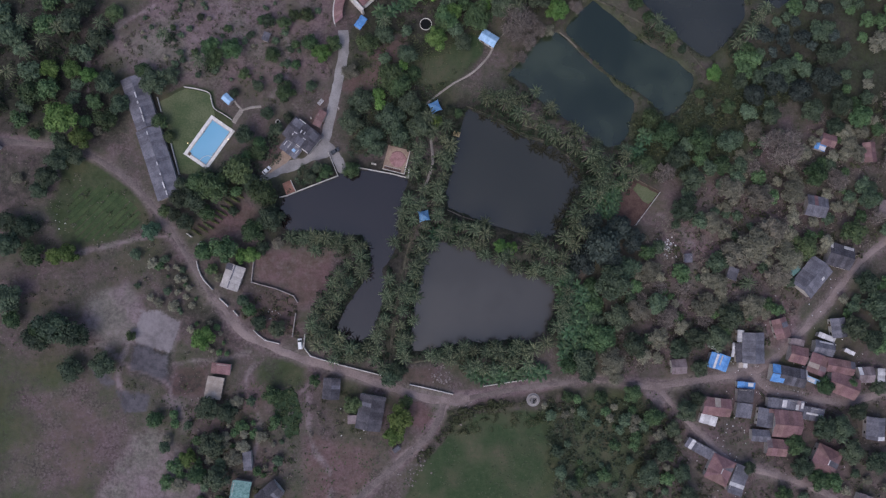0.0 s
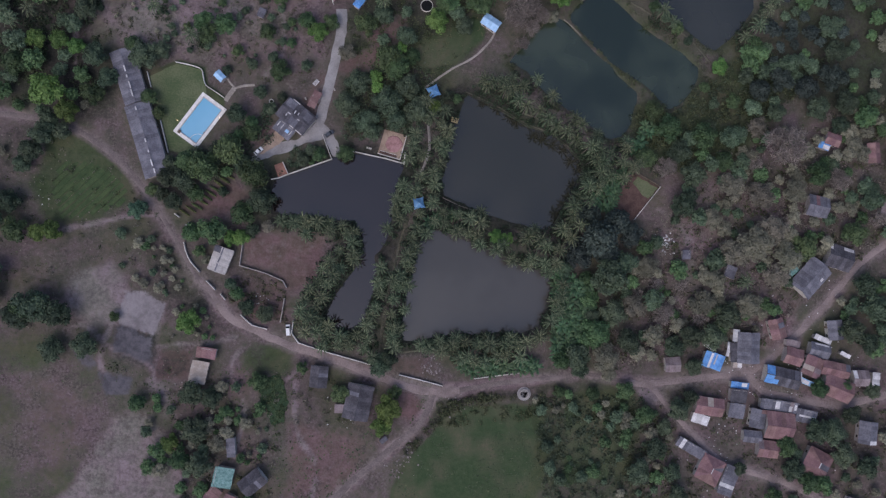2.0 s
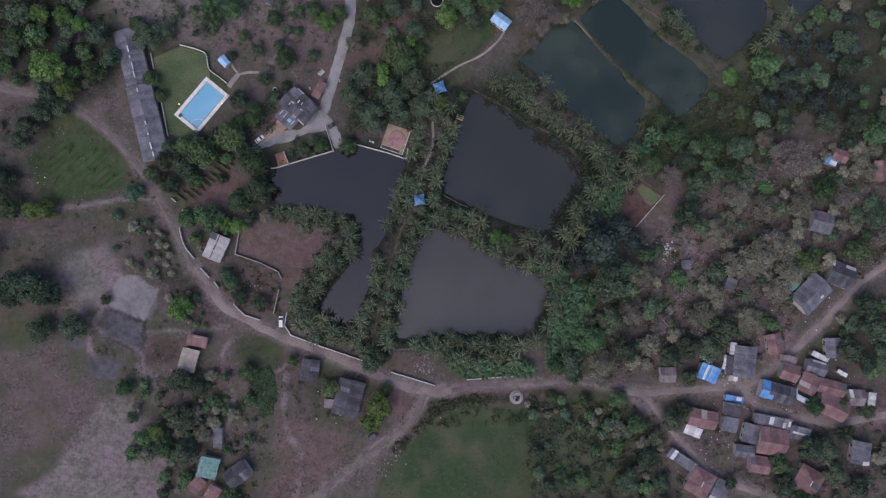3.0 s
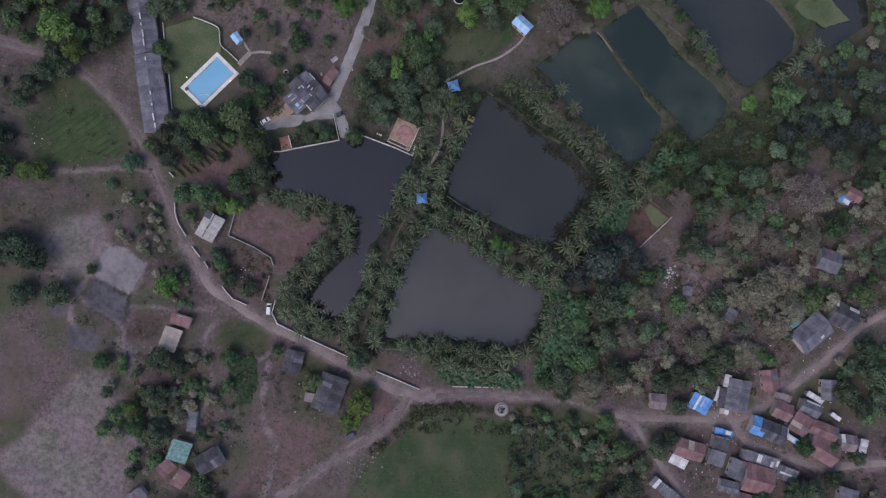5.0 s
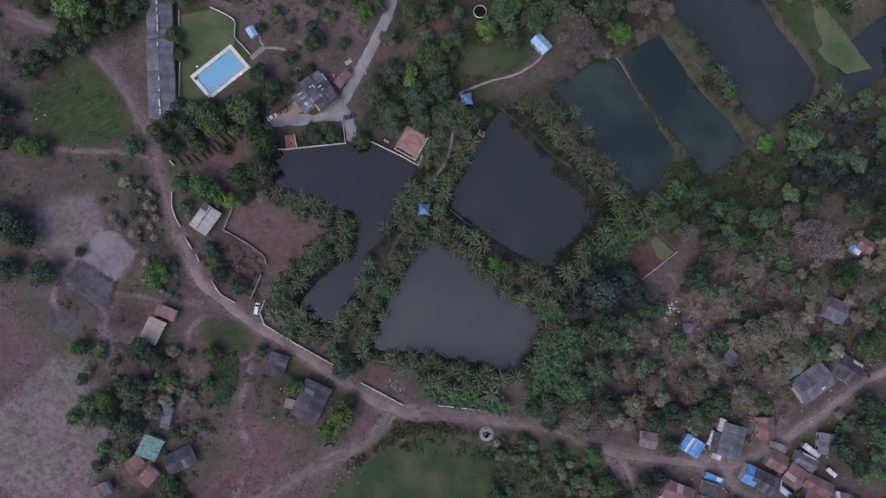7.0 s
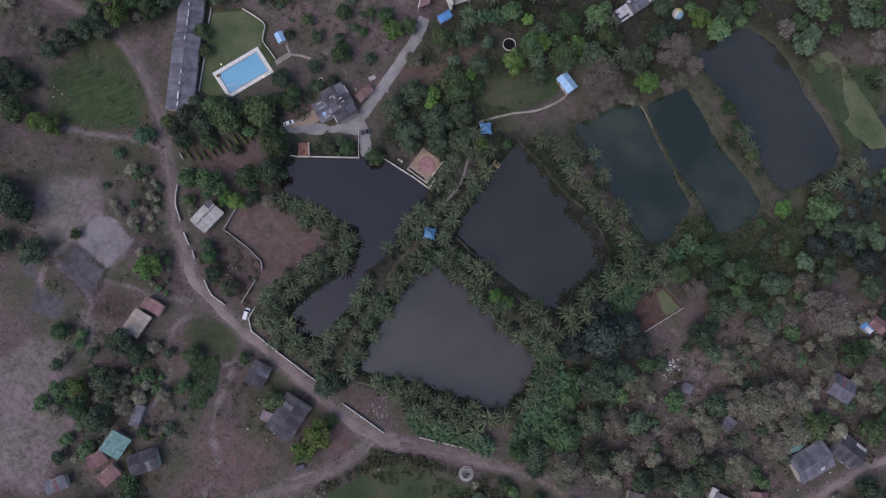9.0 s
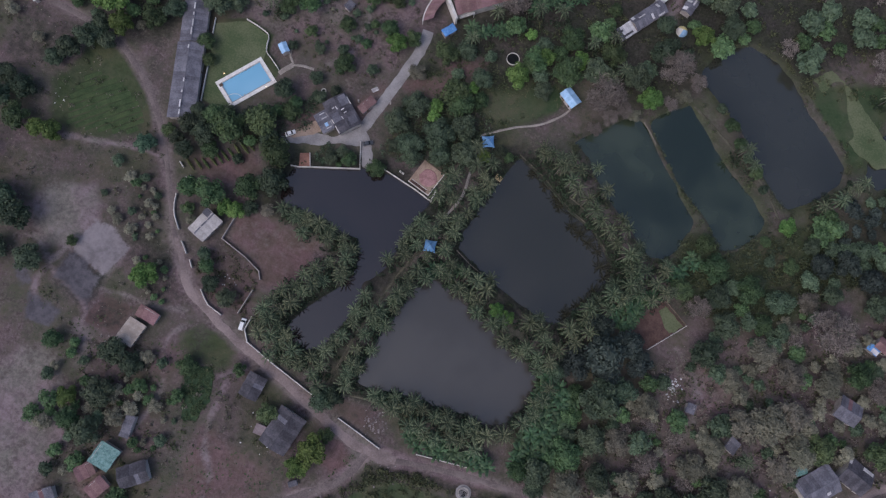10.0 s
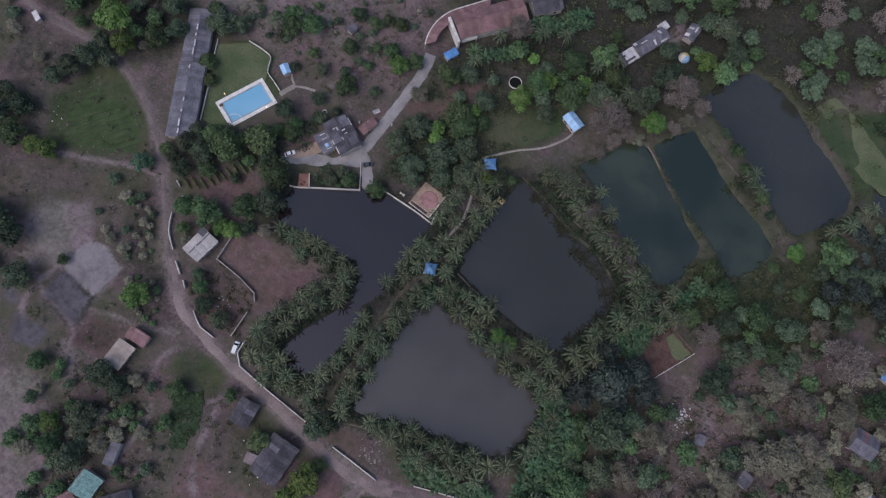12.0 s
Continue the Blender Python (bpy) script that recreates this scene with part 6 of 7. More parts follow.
def garden_fence(pts, material, label):
    f = thing("garden_fence", *pts[0], None, 0, label, "fence")
    x0, y0 = pts[0]
    for (ax, ay), (bx, by) in zip(pts[:-1], pts[1:]):
        l = math.hypot(bx - ax, by - ay)
        n = max(2, round(l / 2.2))
        for k in range(n + 1):
            px, py = ax + (bx - ax) * k / n - x0, ay + (by - ay) * k / n - y0
            part("post", slab(bmesh.new(), 0.14, 0.14, 1.9, px, py, -0.4), material, f)
        for z in (0.7, 1.3):
            part("rail", slab(bmesh.new(), l, 0.12, 0.2, (ax + bx) / 2 - x0, (ay + by) / 2 - y0, z, math.degrees(math.atan2(by - ay, bx - ax))), material, f)


garden_fence([(102.2, 39.8), (91.0, 25.1)], WHITEWASH, "pale rail fence along the red garden bed")
garden_fence([(90.8, 46.0), (102.0, 40.0)], WOOD, "dark wooden rail fence along the red garden bed")


# ---- vegetation ----
def leaf_cloud(rng, lobes, count, size, flat=0.35, inner=0.78):
    """Leaf clumps on the skins of several lobes: many small bent leaves, with gaps."""
    weights = np.array([l[3] ** 2 for l in lobes])
    weights = weights / weights.sum()
    verts, faces = [], []
    which = rng.choice(len(lobes), count, p=weights)
    for i in which:
        cx, cy, cz, r = lobes[i]
        d = rng.normal(size=3)
        d[2] = abs(d[2]) * 1.1 - 0.25
        d /= np.linalg.norm(d)
        c = np.array((cx, cy, cz)) + d * r * rng.uniform(inner, 1.08) * np.array((1, 1, 0.8))
        n = d + rng.normal(size=3) * 0.55 + np.array((0, 0, flat))
        n /= np.linalg.norm(n)
        u = np.cross(n, rng.normal(size=3))
        u /= np.linalg.norm(u)
        v = np.cross(n, u)
        s = size * rng.uniform(0.6, 1.35)
        k = len(verts)
        verts += [c - u * s, c - v * s * 0.55 + n * s * 0.18, c + u * s, c + v * s * 0.55 + n * s * 0.18]
        faces.append((k, k + 1, k + 2, k + 3))
    return verts, faces


def add_core(verts, faces, lobes, shrink, rng, detail=1):
    """Lumpy inner masses of foliage that close the crown."""
    for cx, cy, cz, r in lobes:
        bm = bmesh.new()
        bmesh.ops.create_icosphere(bm, subdivisions=detail, radius=r * shrink)
        k = len(verts)
        verts += [np.array((v.co.x, v.co.y, v.co.z * 0.8)) * rng.uniform(0.8, 1.15) + (cx, cy, cz) for v in bm.verts]
        faces += [tuple(v.index + k for v in f.verts) for f in bm.faces]
        bm.free()


def crown_lobes(rng, spread):
    lobes = [(0, 0, 0.95, 0.52)]
    n = rng.randint(6, 9)
    for k in range(n):
        a = 2 * math.pi * (k + rng.uniform(-0.3, 0.3)) / n
        d = rng.uniform(0.4, 0.66) * spread
        lobes.append((d * math.cos(a), d * math.sin(a), rng.uniform(0.6, 1.0), rng.uniform(0.26, 0.42)))
    return lobes


def trunk_bm(lobes, dry=False):
    bm = bmesh.new()
    rod(bm, (0, 0, -0.06), (0.02, 0.01, 0.5), 0.055, 0.04, 7)
    for cx, cy, cz, r in lobes[1:]:
        rod(bm, (0.02, 0.01, 0.42), (cx * 0.55, cy * 0.55, cz * 0.8), 0.028, 0.017, 5)
        rod(bm, (cx * 0.55, cy * 0.55, cz * 0.8), (cx, cy, cz + (r * 0.5 if dry else 0)), 0.017, 0.008, 5)
    return bm


TREE_WORDS = ["dense dark green broadleaf tree", "broad green tree with a rounded leafy crown", "bright yellow-green leafy tree", "bluish green leafy tree",
    "thinly leaved olive-brown tree", "leafless dry tree with pinkish grey twigs", "very dark bluish green evergreen tree"]
TREES = {}
PLANTED = []


def tree_data(foliage, variant, coarse=False):
    """The verts and faces of the trunk and of the crown of a tree with a crown radius of 1."""
    rng = np.random.RandomState(11 * foliage + variant + 3)
    lobes = crown_lobes(rng, 1.0)
    bm = trunk_bm(lobes, foliage == 5)
    bm.verts.index_update()
    trunk = [np.array(v.co) for v in bm.verts], [tuple(v.index for v in f.verts) for f in bm.faces]
    bm.free()
    if foliage == 5:
        verts, faces = [], []
        for k in range(900 if coarse else 2600):
            cx, cy, cz, r = lobes[rng.randint(len(lobes))]
            d = rng.normal(size=3)
            d[2] = abs(d[2])
            d /= np.linalg.norm(d)
            c = np.array((cx, cy, cz)) + d * r * rng.uniform(0.2, 1.05)
            e = d * 0.4 + rng.normal(size=3) * 0.6
            e *= rng.uniform(0.08, 0.2) / np.linalg.norm(e)
            w = np.cross(e, rng.normal(size=3))
            w *= (0.022 if coarse else 0.014) / np.linalg.norm(w)
            q = len(verts)
            verts += [c - w, c + w, c + e + w * 0.3, c + e - w * 0.3]
            faces.append((q, q + 1, q + 2, q + 3))
    else:
        thin = foliage == 4
        count, size = (1300, 0.062) if thin else (1100, 0.075)
        if coarse:
            count, size = (480, 0.092) if thin else (420, 0.115)
        verts, faces = leaf_cloud(rng, lobes, count, size, 1.3 if thin else 0.5, 0.6 if thin else 0.76)
        add_core(verts, faces, lobes, 0.7 if thin else 0.74, rng, 0 if coarse else 1)
    return trunk, (verts, faces)


def tree_template(foliage, variant):
    trunk, crown = tree_data(foliage, variant)
    t = new("tree")
    t.empty_display_size = 0.2
    link("trunk", *trunk, BARK, t)
    link("crown", *crown, LEAF[foliage], t)
    return tagged(t, TREE_WORDS[foliage], "tree", "trees")


def plant_tree(x, y, r, foliage, rng):
    key = (foliage, rng.randrange(3))
    tall = r * rng.uniform(0.95, 1.25)
    z = ground_z(x, y) - 0.05 * r
    if key not in TREES:
        t = tree_template(*key)
        t.matrix_basis = pose(x, y, z, 0, 0, rng.uniform(0, 360))
        t.scale = (r, r, tall)
        TREES[key] = t
    else:
        t = TREES[key]
        k, kz = r / t.scale[0], tall / t.scale[2]
        copy_thing(t, pose(x, y, z, 0, 0, rng.uniform(0, 360)) @ Matrix.Diagonal((k, k, kz, 1)))
    PLANTED.append((x, y, r))


TREE_RNG = random.Random(9)
for table in (NORTH_WEST, POOL_SIDE, WEST_FIELDS, SOUTH_WEST, ORCHARD, HILL_GARDEN, HILL_GARDEN_B, EAST_OF_PONDS, EAST_OF_PONDS_B,
              EAST_WOOD, EAST_WOOD_B, NORTH_EAST, VILLAGE, VILLAGE_B, FAR_NORTH, FAR_NORTH_B, BANK_TREES):
    for x, y, r, foliage in table:
        plant_tree(x, y, r, foliage, TREE_RNG)


def palm_template(variant):
    rng = random.Random(60 + variant)
    t = new("coconut_palm")
    t.empty_display_size = 0.2
    h = 8.8
    bend = Vector((rng.uniform(-0.7, 0.7), rng.uniform(-0.7, 0.7), 0))
    bm = bmesh.new()
    pts = [Vector((0, 0, -0.3)) + bend * (k / 5) ** 2 + Vector((0, 0, (h + 0.3) * k / 5)) for k in range(6)]
    for k in range(5):
        rod(bm, pts[k], pts[k + 1], 0.2 - 0.018 * k, 0.19 - 0.02 * k, 7)
    part("trunk", bm, BARK, t)
    top = pts[-1]
    verts, faces = [], []
    n = 21
    for k in range(n):
        a = 2.399963 * k + rng.uniform(-0.2, 0.2)
        lift = radians(-12 + 74 * (k / n) ** 1.2 + rng.uniform(-6, 6))
        length = rng.uniform(4.0, 4.9) * (1.0 if k < 17 else 0.7)
        out, up, side = Vector((math.cos(a), math.sin(a), 0)), Vector((0, 0, 1)), Vector((-math.sin(a), math.cos(a), 0))
        line, p, ang, m = [], top.copy(), lift, 9
        for i in range(m + 1):
            line.append((p.copy(), out * math.cos(ang) + up * math.sin(ang)))
            p = p + (out * math.cos(ang) + up * math.sin(ang)) * length / m
            ang -= radians(7 + 0.8 * i)
        for i in range(m):
            q = len(verts)
            (p0, d0), (p1, d1) = line[i], line[i + 1]
            w0 = side * 0.07 * (1 - i / m * 0.7)
            verts += [p0 - w0, p0 + w0, p1 + w0 * 0.9, p1 - w0 * 0.9]
            faces.append((q, q + 1, q + 2, q + 3))
            if i == 0:
                continue
            reach = 0.58 * math.sin(math.pi * min(1, (i + 0.9) / (m + 1.3))) ** 0.7
            for s in (-1, 1):
                for f in (0.1, 0.43, 0.76):
                    b = p0.lerp(p1, f)
                    tip = b + (side * s * 0.7 + d0 * 0.75 - up * rng.uniform(0.2, 0.6)).normalized() * reach * rng.uniform(0.85, 1.15)
                    wd = d0 * 0.075
                    q = len(verts)
                    verts += [b - wd, b + wd, tip + wd * 0.4, tip - wd * 0.4]
                    faces.append((q, q + 1, q + 2, q + 3))
    link("crown", verts, faces, PALM_LEAF, t)
    return tagged(t, "coconut palm with a star of drooping green fronds", "palm tree", "coconut palms along the pond banks")


PALMS = {}
PALM_SPOTS = []


def plant_palm(x, y, size, rng):
    if sd_poly(np.array([x]), np.array([y]), [(90.6, 45.8), (102.5, 39.6), (90.1, 24.8), (81.1, 29.2)])[0] < 2.6:
        return
    key = rng.randrange(4)
    z = ground_z(x, y) - 0.05
    tall = size * rng.uniform(0.85, 1.2)
    if sd_line(np.array([x]), np.array([y]), POND_MIDDLE[1:9])[0] < 8 and sd_poly(np.array([x]), np.array([y]), POND_MIDDLE)[0] > 0:
        tall *= 1.7
    if key not in PALMS:
        t = palm_template(key)
        t.matrix_basis = pose(x, y, z, 0, 0, rng.uniform(0, 360))
        t.scale = (size, size, tall)
        PALMS[key] = t
    else:
        t = PALMS[key]
        k, kz = size / t.scale[0], tall / t.scale[2]
        copy_thing(t, pose(x, y, z, 0, 0, rng.uniform(0, 360)) @ Matrix.Diagonal((k, k, kz, 1)))
    PLANTED.append((x, y, 3.2 * size))
    PALM_SPOTS.append((x, y))


PALM_RNG = random.Random(21)
for row in (
        [(-64, 20), (-53, 18.5), (-41, 19), (-29, 18)], [(-58, 15), (-48, 16), (-34, 15), (-27, 11)], [(-27, 13), (-29, 5), (-37, -4), (-41, -12), (-47, -22), (-44, -29)],
        [(-34, 7), (-41, 0), (-48, -14), (-50, -24)], [(-44, -31), (-34, -32), (-23, -32)], [(-17, 5), (-18, -10), (-22, -22), (-22, -29)],
        [(-4, 17), (-7, 7), (-11, -10), (-12, -24), (-11, -35)], [(-8, 40), (-12, 27), (-8, 22)], [(10, 65), (8, 54), (5, 44), (3, 34)], [(-4, 62), (-5, 53), (-8, 46)],
        [(-1, 22), (10, 20), (22, 15), (34, 17), (47, 14), (59, 11)], [(19, 27.5), (27, 25)], [(42, 8), (55, 4), (60, 8)],
        [(19, 83), (30, 78), (42, 70), (56, 62), (69, 53), (81, 49)], [(27, 84), (40, 79), (46, 82)], [(82, 44), (74, 40), (67, 31), (59, 22), (55, 17)],
        [(69, 51), (76, 46)], [(3, -33), (17, -30), (32, -30), (46, -28), (56, -17), (60, -3)], [(60, -34), (66, -36)], [(-7, 36), (-6, 22)], [(2, 23), (4, 30), (0, 37)], [(3, 60), (1, 68), (6, 72)], [(6, 48), (3, 56)], [(-15, 12), (-13, 20)], [(-20, -4), (-24, -14)], [(4, 25), (14, 24), (24, 21)], [(30, 20), (40, 18), (50, 17)], [(50, 9), (60, 14), (66, 22)], [(62, 52), (74, 52)], [(12, -37), (27, -36), (42, -34)],
        [(80, 38), (88, 46), (93, 54)], [(62, 16), (70, 24)], [(81, 52), (88, 58)], [(-12, 33), (-9, 37)], [(-8, -2), (-10, -18)], [(57, 69), (63, 63)], [(69.5, 47), (66, 38), (60.5, 28), (56, 20.5)], [(44, 66.8), (55, 62.6), (64, 56.4), (68.5, 51)], [(133, 100), (137, 106), (143, 113), (148, 122)], [(96, 117), (104, 111)]):
    carry = 0.0
    line = smooth(row, 0.5)
    for (ax, ay), (bx, by) in zip(line[:-1], line[1:]):
        carry += math.hypot(bx - ax, by - ay)
        if carry > 4.9:
            carry = PALM_RNG.uniform(-0.6, 0.6)
            x, y = bx + PALM_RNG.uniform(-0.9, 0.9), by + PALM_RNG.uniform(-0.9, 0.9)
            if chart("pond", x, y) > 0.3 and all(math.hypot(x - a, y - b) > 3.4 for a, b, r in PLANTED):
                plant_palm(x, y, PALM_RNG.uniform(0.8, 1.12), PALM_RNG)
# palms that lean over the water of the southern pond
for rim in POND_RIMS[2:3]:
    ring, carry = grown(rim, 1.0), 0.0
    for (ax, ay), (bx, by) in zip(ring, ring[1:] + ring[:1]):
        carry += math.hypot(bx - ax, by - ay)
        if carry > 6.0 and all(math.hypot(bx - a, by - b) > 3.3 for a, b, r in PLANTED) and chart("path", bx, by) > 0.8:
            carry = PALM_RNG.uniform(-0.8, 0.4)
            plant_palm(bx, by, PALM_RNG.uniform(0.8, 1.05), PALM_RNG)
PALM_AREAS = (
    ([(-50, -19), (-44, -16), (-40, -21), (-36, -26), (-29, -27.5), (-24, -24), (-20, -28), (-19, -36), (-38, -30.5), (-48.5, -26)], 110),
    ([(66, 52), (76, 56), (90, 60), (92, 52), (84, 40), (76, 32), (68, 26), (60, 18), (56, 16), (62, 30), (70, 45)], 60),
    ([(-50, -14), (-44, -30), (-22, -31), (-20, -37), (-36, -31), (-48, -26), (-50, -22)], 60), ([(-6, -31), (50, -27), (52, -33), (10, -39), (-4, -36)], 40),
    ([(18, 79), (34, 90), (50, 78), (66, 64), (80, 58), (78, 52), (66, 54), (44, 68)], 50),
    ([(-16, 10), (-12, 30), (-6, 46), (4, 60), (10, 68), (8, 45), (4, 32), (-2, 14), (-8, 0), (-10, -30), (-20, -30), (-18, 0)], 70), ([(-62, 22), (-40, 21), (-29, 20), (-26, 8), (-31, -2), (-40, -15), (-45, -24), (-50, -20), (-48, -8), (-40, 4), (-36, 12), (-60, 15)], 70),
    ([(0, 24), (10, 28), (30, 24), (52, 18), (60, 12), (56, 4), (40, 8), (20, 15), (6, 19)], 26), ([(133, 99), (150, 122), (153, 119), (138, 98)], 10))
for poly, n in PALM_AREAS:
    for k in range(n):
        xs, ys = [p[0] for p in poly], [p[1] for p in poly]
        x, y = PALM_RNG.uniform(min(xs), max(xs)), PALM_RNG.uniform(min(ys), max(ys))
        if sd_poly(np.array([x]), np.array([y]), poly)[0] < 0 and chart("pond", x, y) > 0.4 and chart("path", x, y) > 1.2 and all(math.hypot(x - a, y - b) > 3.0 for a, b, r in PLANTED + TAKEN):
            plant_palm(x, y, PALM_RNG.uniform(0.75, 1.05), PALM_RNG)
for x, y in ((-172, 98), (-180, 90), (-165, 103), (-174, 112), (-186, 78), (-115, 107), (-98, 95), (-142, 112), (1, 136), (10, 139), (42, 126), (38, 120), (27, 133), (-14, 128),
             (138, 0), (148, 160), (-160, 110), (-190, 100), (34, 138), (-20, 113), (8.2, 68.1), (-1.1, 72.0)):
    plant_palm(x, y, PALM_RNG.uniform(0.85, 1.05), PALM_RNG)


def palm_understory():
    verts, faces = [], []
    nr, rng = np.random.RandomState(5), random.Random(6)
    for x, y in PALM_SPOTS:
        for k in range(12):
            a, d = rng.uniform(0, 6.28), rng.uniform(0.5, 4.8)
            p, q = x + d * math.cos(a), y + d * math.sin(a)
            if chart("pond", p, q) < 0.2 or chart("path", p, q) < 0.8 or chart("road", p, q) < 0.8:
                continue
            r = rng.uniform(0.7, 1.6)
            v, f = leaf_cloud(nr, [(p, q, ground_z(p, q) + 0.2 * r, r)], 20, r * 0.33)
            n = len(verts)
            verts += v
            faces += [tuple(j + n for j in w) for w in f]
    # This leaf colour carries the shade of the palm crowns.
    tagged(link("undergrowth", verts, faces, SHADED_UNDERGROWTH), "green undergrowth beneath the palms, coloured darker for their shade", "undergrowth", kind="stuff")


palm_understory()


def banana_template(variant):
    rng = random.Random(80 + variant)
    t = new("banana_plant")
    t.empty_display_size = 0.2
    part("stem", rod(bmesh.new(), (0, 0, -0.2), (0, 0, 1.6), 0.16, 0.11, 7), HEDGE_LEAF, t)
    verts, faces = [], []
    for k in range(9):
        a = 2.4 * k + rng.uniform(-0.3, 0.3)
        out, up, side = Vector((math.cos(a), math.sin(a), 0)), Vector((0, 0, 1)), Vector((-math.sin(a), math.cos(a), 0))
        p, ang, m = Vector((0, 0, 1.5)), radians(rng.uniform(25, 65)), 5
        prev = None
        for i in range(m + 1):
            w = 0.34 * math.sin(math.pi * (0.08 + 0.88 * i / m)) ** 0.7
            q = len(verts)
            verts += [p - side * w - up * w * 0.3, p, p + side * w - up * w * 0.3]
            if prev is not None:
                faces += [(prev, prev + 1, q + 1, q), (prev + 1, prev + 2, q + 2, q + 1)]
            prev = q
            p = p + (out * math.cos(ang) + up * math.sin(ang)) * rng.uniform(0.42, 0.5)
            ang -= radians(17)
    link("crown", verts, faces, BANANA_LEAF, t, "", True)
    return tagged(t, "banana plant with broad bluish green leaves", "banana plant", "banana grove by the pond")


BANANAS = {}


def in_poly(x, y, poly):
    inside = False
    for (ax, ay), (bx, by) in zip(poly, poly[1:] + poly[:1]):
        if (ay > y) != (by > y) and x < (bx - ax) * (y - ay) / (by - ay) + ax:
            inside = not inside
    return inside


def free(x, y, gap):
    if any(math.hypot(x - a, y - b) < r + gap for a, b, r in TAKEN):
        return False
    return chart("pond", x, y) > 0.4 and chart("road", x, y) > gap


def spots(poly, n, rng, gap=1.0, apart=0.0):
    xs, ys = [p[0] for p in poly], [p[1] for p in poly]
    out, tries = [], 0
    while len(out) < n and tries < n * 14:
        tries += 1
        x, y = rng.uniform(min(xs), max(xs)), rng.uniform(min(ys), max(ys))
        if in_poly(x, y, poly) and all(math.hypot(x - a, y - b) > apart for a, b in out) and free(x, y, gap):
            out.append((x, y))
    return out


for poly, n in (([(57, 0), (72, -3), (74, -28), (58, -37), (57, -18)], 85), ([(76, 40), (86, 46), (88, 43), (79, 29), (72, 31)], 22), ([(14, -39), (50, -36), (50, -41), (24, -43)], 26),
                ([(88, 58), (96, 68), (99, 66), (90, 54)], 8), ([(0, 20), (9, 27), (13, 24), (4, 18)], 6), ([(-26, 123), (-12.1, 132.5), (-7.1, 123.4), (-21.5, 115.2)], 34), ([(-5.9, 142.7), (14.1, 158), (18, 151), (-2.4, 137.1)], 34)):
    for x, y in spots(poly, n, PALM_RNG, 0.3, 2.1):
        key = PALM_RNG.randrange(3)
        s = PALM_RNG.uniform(1.2, 1.8)
        if key not in BANANAS:
            BANANAS[key] = banana_template(key)
            BANANAS[key].matrix_basis = pose(x, y, ground_z(x, y), 0, 0, PALM_RNG.uniform(0, 360))
        else:
            copy_thing(BANANAS[key], pose(x, y, ground_z(x, y), 0, 0, PALM_RNG.uniform(0, 360)) @ Matrix.Diagonal((s, s, s, 1)))


TAKEN += [(-17, 123.5, 6.5), (-1, 141, 4.5), (6, 147, 5), (13, 152, 4.5)]
STRAY = []
CLEARING = [(101, 18), (113, 28), (125, 24), (128, 12), (118, 5), (105, 9)]


def grove(poly, n, mix, lo, hi, rng, gap=1.5, close=0.6):
    """Trees strewn over an area between those already planted. mix: foliage kinds, as often as they stand in it."""
    for x, y in spots(poly, n, rng, gap, lo * 0.8):
        if in_poly(x, y, CLEARING):
            continue
        r = lo + (hi - lo) * rng.random() ** 1.5
        if all(math.hypot(x - a, y - b) > close * (r + q) for a, b, q in PLANTED):
            STRAY.append((x, y, r, r * rng.uniform(0.9, 1.25), rng.uniform(0, 6.28), rng.choice(mix), rng.randrange(3), rng.uniform(-0.3, 0.5)))
            PLANTED.append((x, y, r))


def woodland():
    """The trees that stand too thick to count, in one mesh."""
    verts, faces, which, tones, kinds = [], [], [], [], {}
    for x, y, r, tall, turn, foliage, variant, tone in STRAY:
        key = (foliage, variant)
        if key not in kinds:
            kinds[key] = [(np.array(v), f) for v, f in tree_data(foliage, variant, True)]
        c, q, z = math.cos(turn), math.sin(turn), ground_z(x, y) - 0.04 * r
        for slot, (v, f) in zip((0, foliage + 1), kinds[key]):
            k = len(verts)
            verts += np.stack([x + r * (c * v[:, 0] - q * v[:, 1]), y + r * (q * v[:, 0] + c * v[:, 1]), z + tall * v[:, 2]], -1).tolist()
            faces += [tuple(i + k for i in w) for w in f]
            which += [slot] * len(f)
            tones += [tone] * len(v)
    ob = link("woodland", verts, faces, BARK)
    for m in LEAF:
        ob.data.materials.append(m)
    ob.data.polygons.foreach_set("material_index", which)
    ob.data.attributes.new("tone", "FLOAT", "POINT").data.foreach_set("value", tones)
    tagged(ob, "mixed woodland of green, olive and leafless trees", "woodland", kind="stuff")


GROVE_RNG = random.Random(4)
grove([(-210, 135), (-146, 135), (-148, 100), (-136, 90), (-138, 64), (-173, 70), (-215, 70)], 70, (0, 0, 0, 1, 1, 0), 3.5, 6.0, GROVE_RNG)
grove([(-37, 111), (-15, 129), (28, 130), (23, 109), (8, 92), (-2, 84), (-6, 70), (-12, 61), (-34, 54), (-37, 80)], 60, (0, 0, 1, 1, 0, 2), 3.0, 5.5, GROVE_RNG)
grove([(89, 72), (140, 94), (170, 98), (144, 60), (136, 25), (93, 5), (76, 8), (83, 22), (104, 38), (91, 53)], 52, (0, 0, 1, 0, 0), 2.4, 4.8, GROVE_RNG)
EAST_SCRUBLAND = [(93, 12), (110, 20), (130, 50), (145, 66), (215, 92), (230, 18), (182, 12), (142, -25), (122, -28), (82, -38), (84, -10)]
grove([(135, 108), (150, 116), (158, 121), (180, 130), (186, 99), (149, 91), (134, 94)], 60, (0, 6, 0, 1, 6), 2.6, 5.5, GROVE_RNG, 0.8, 0.5)
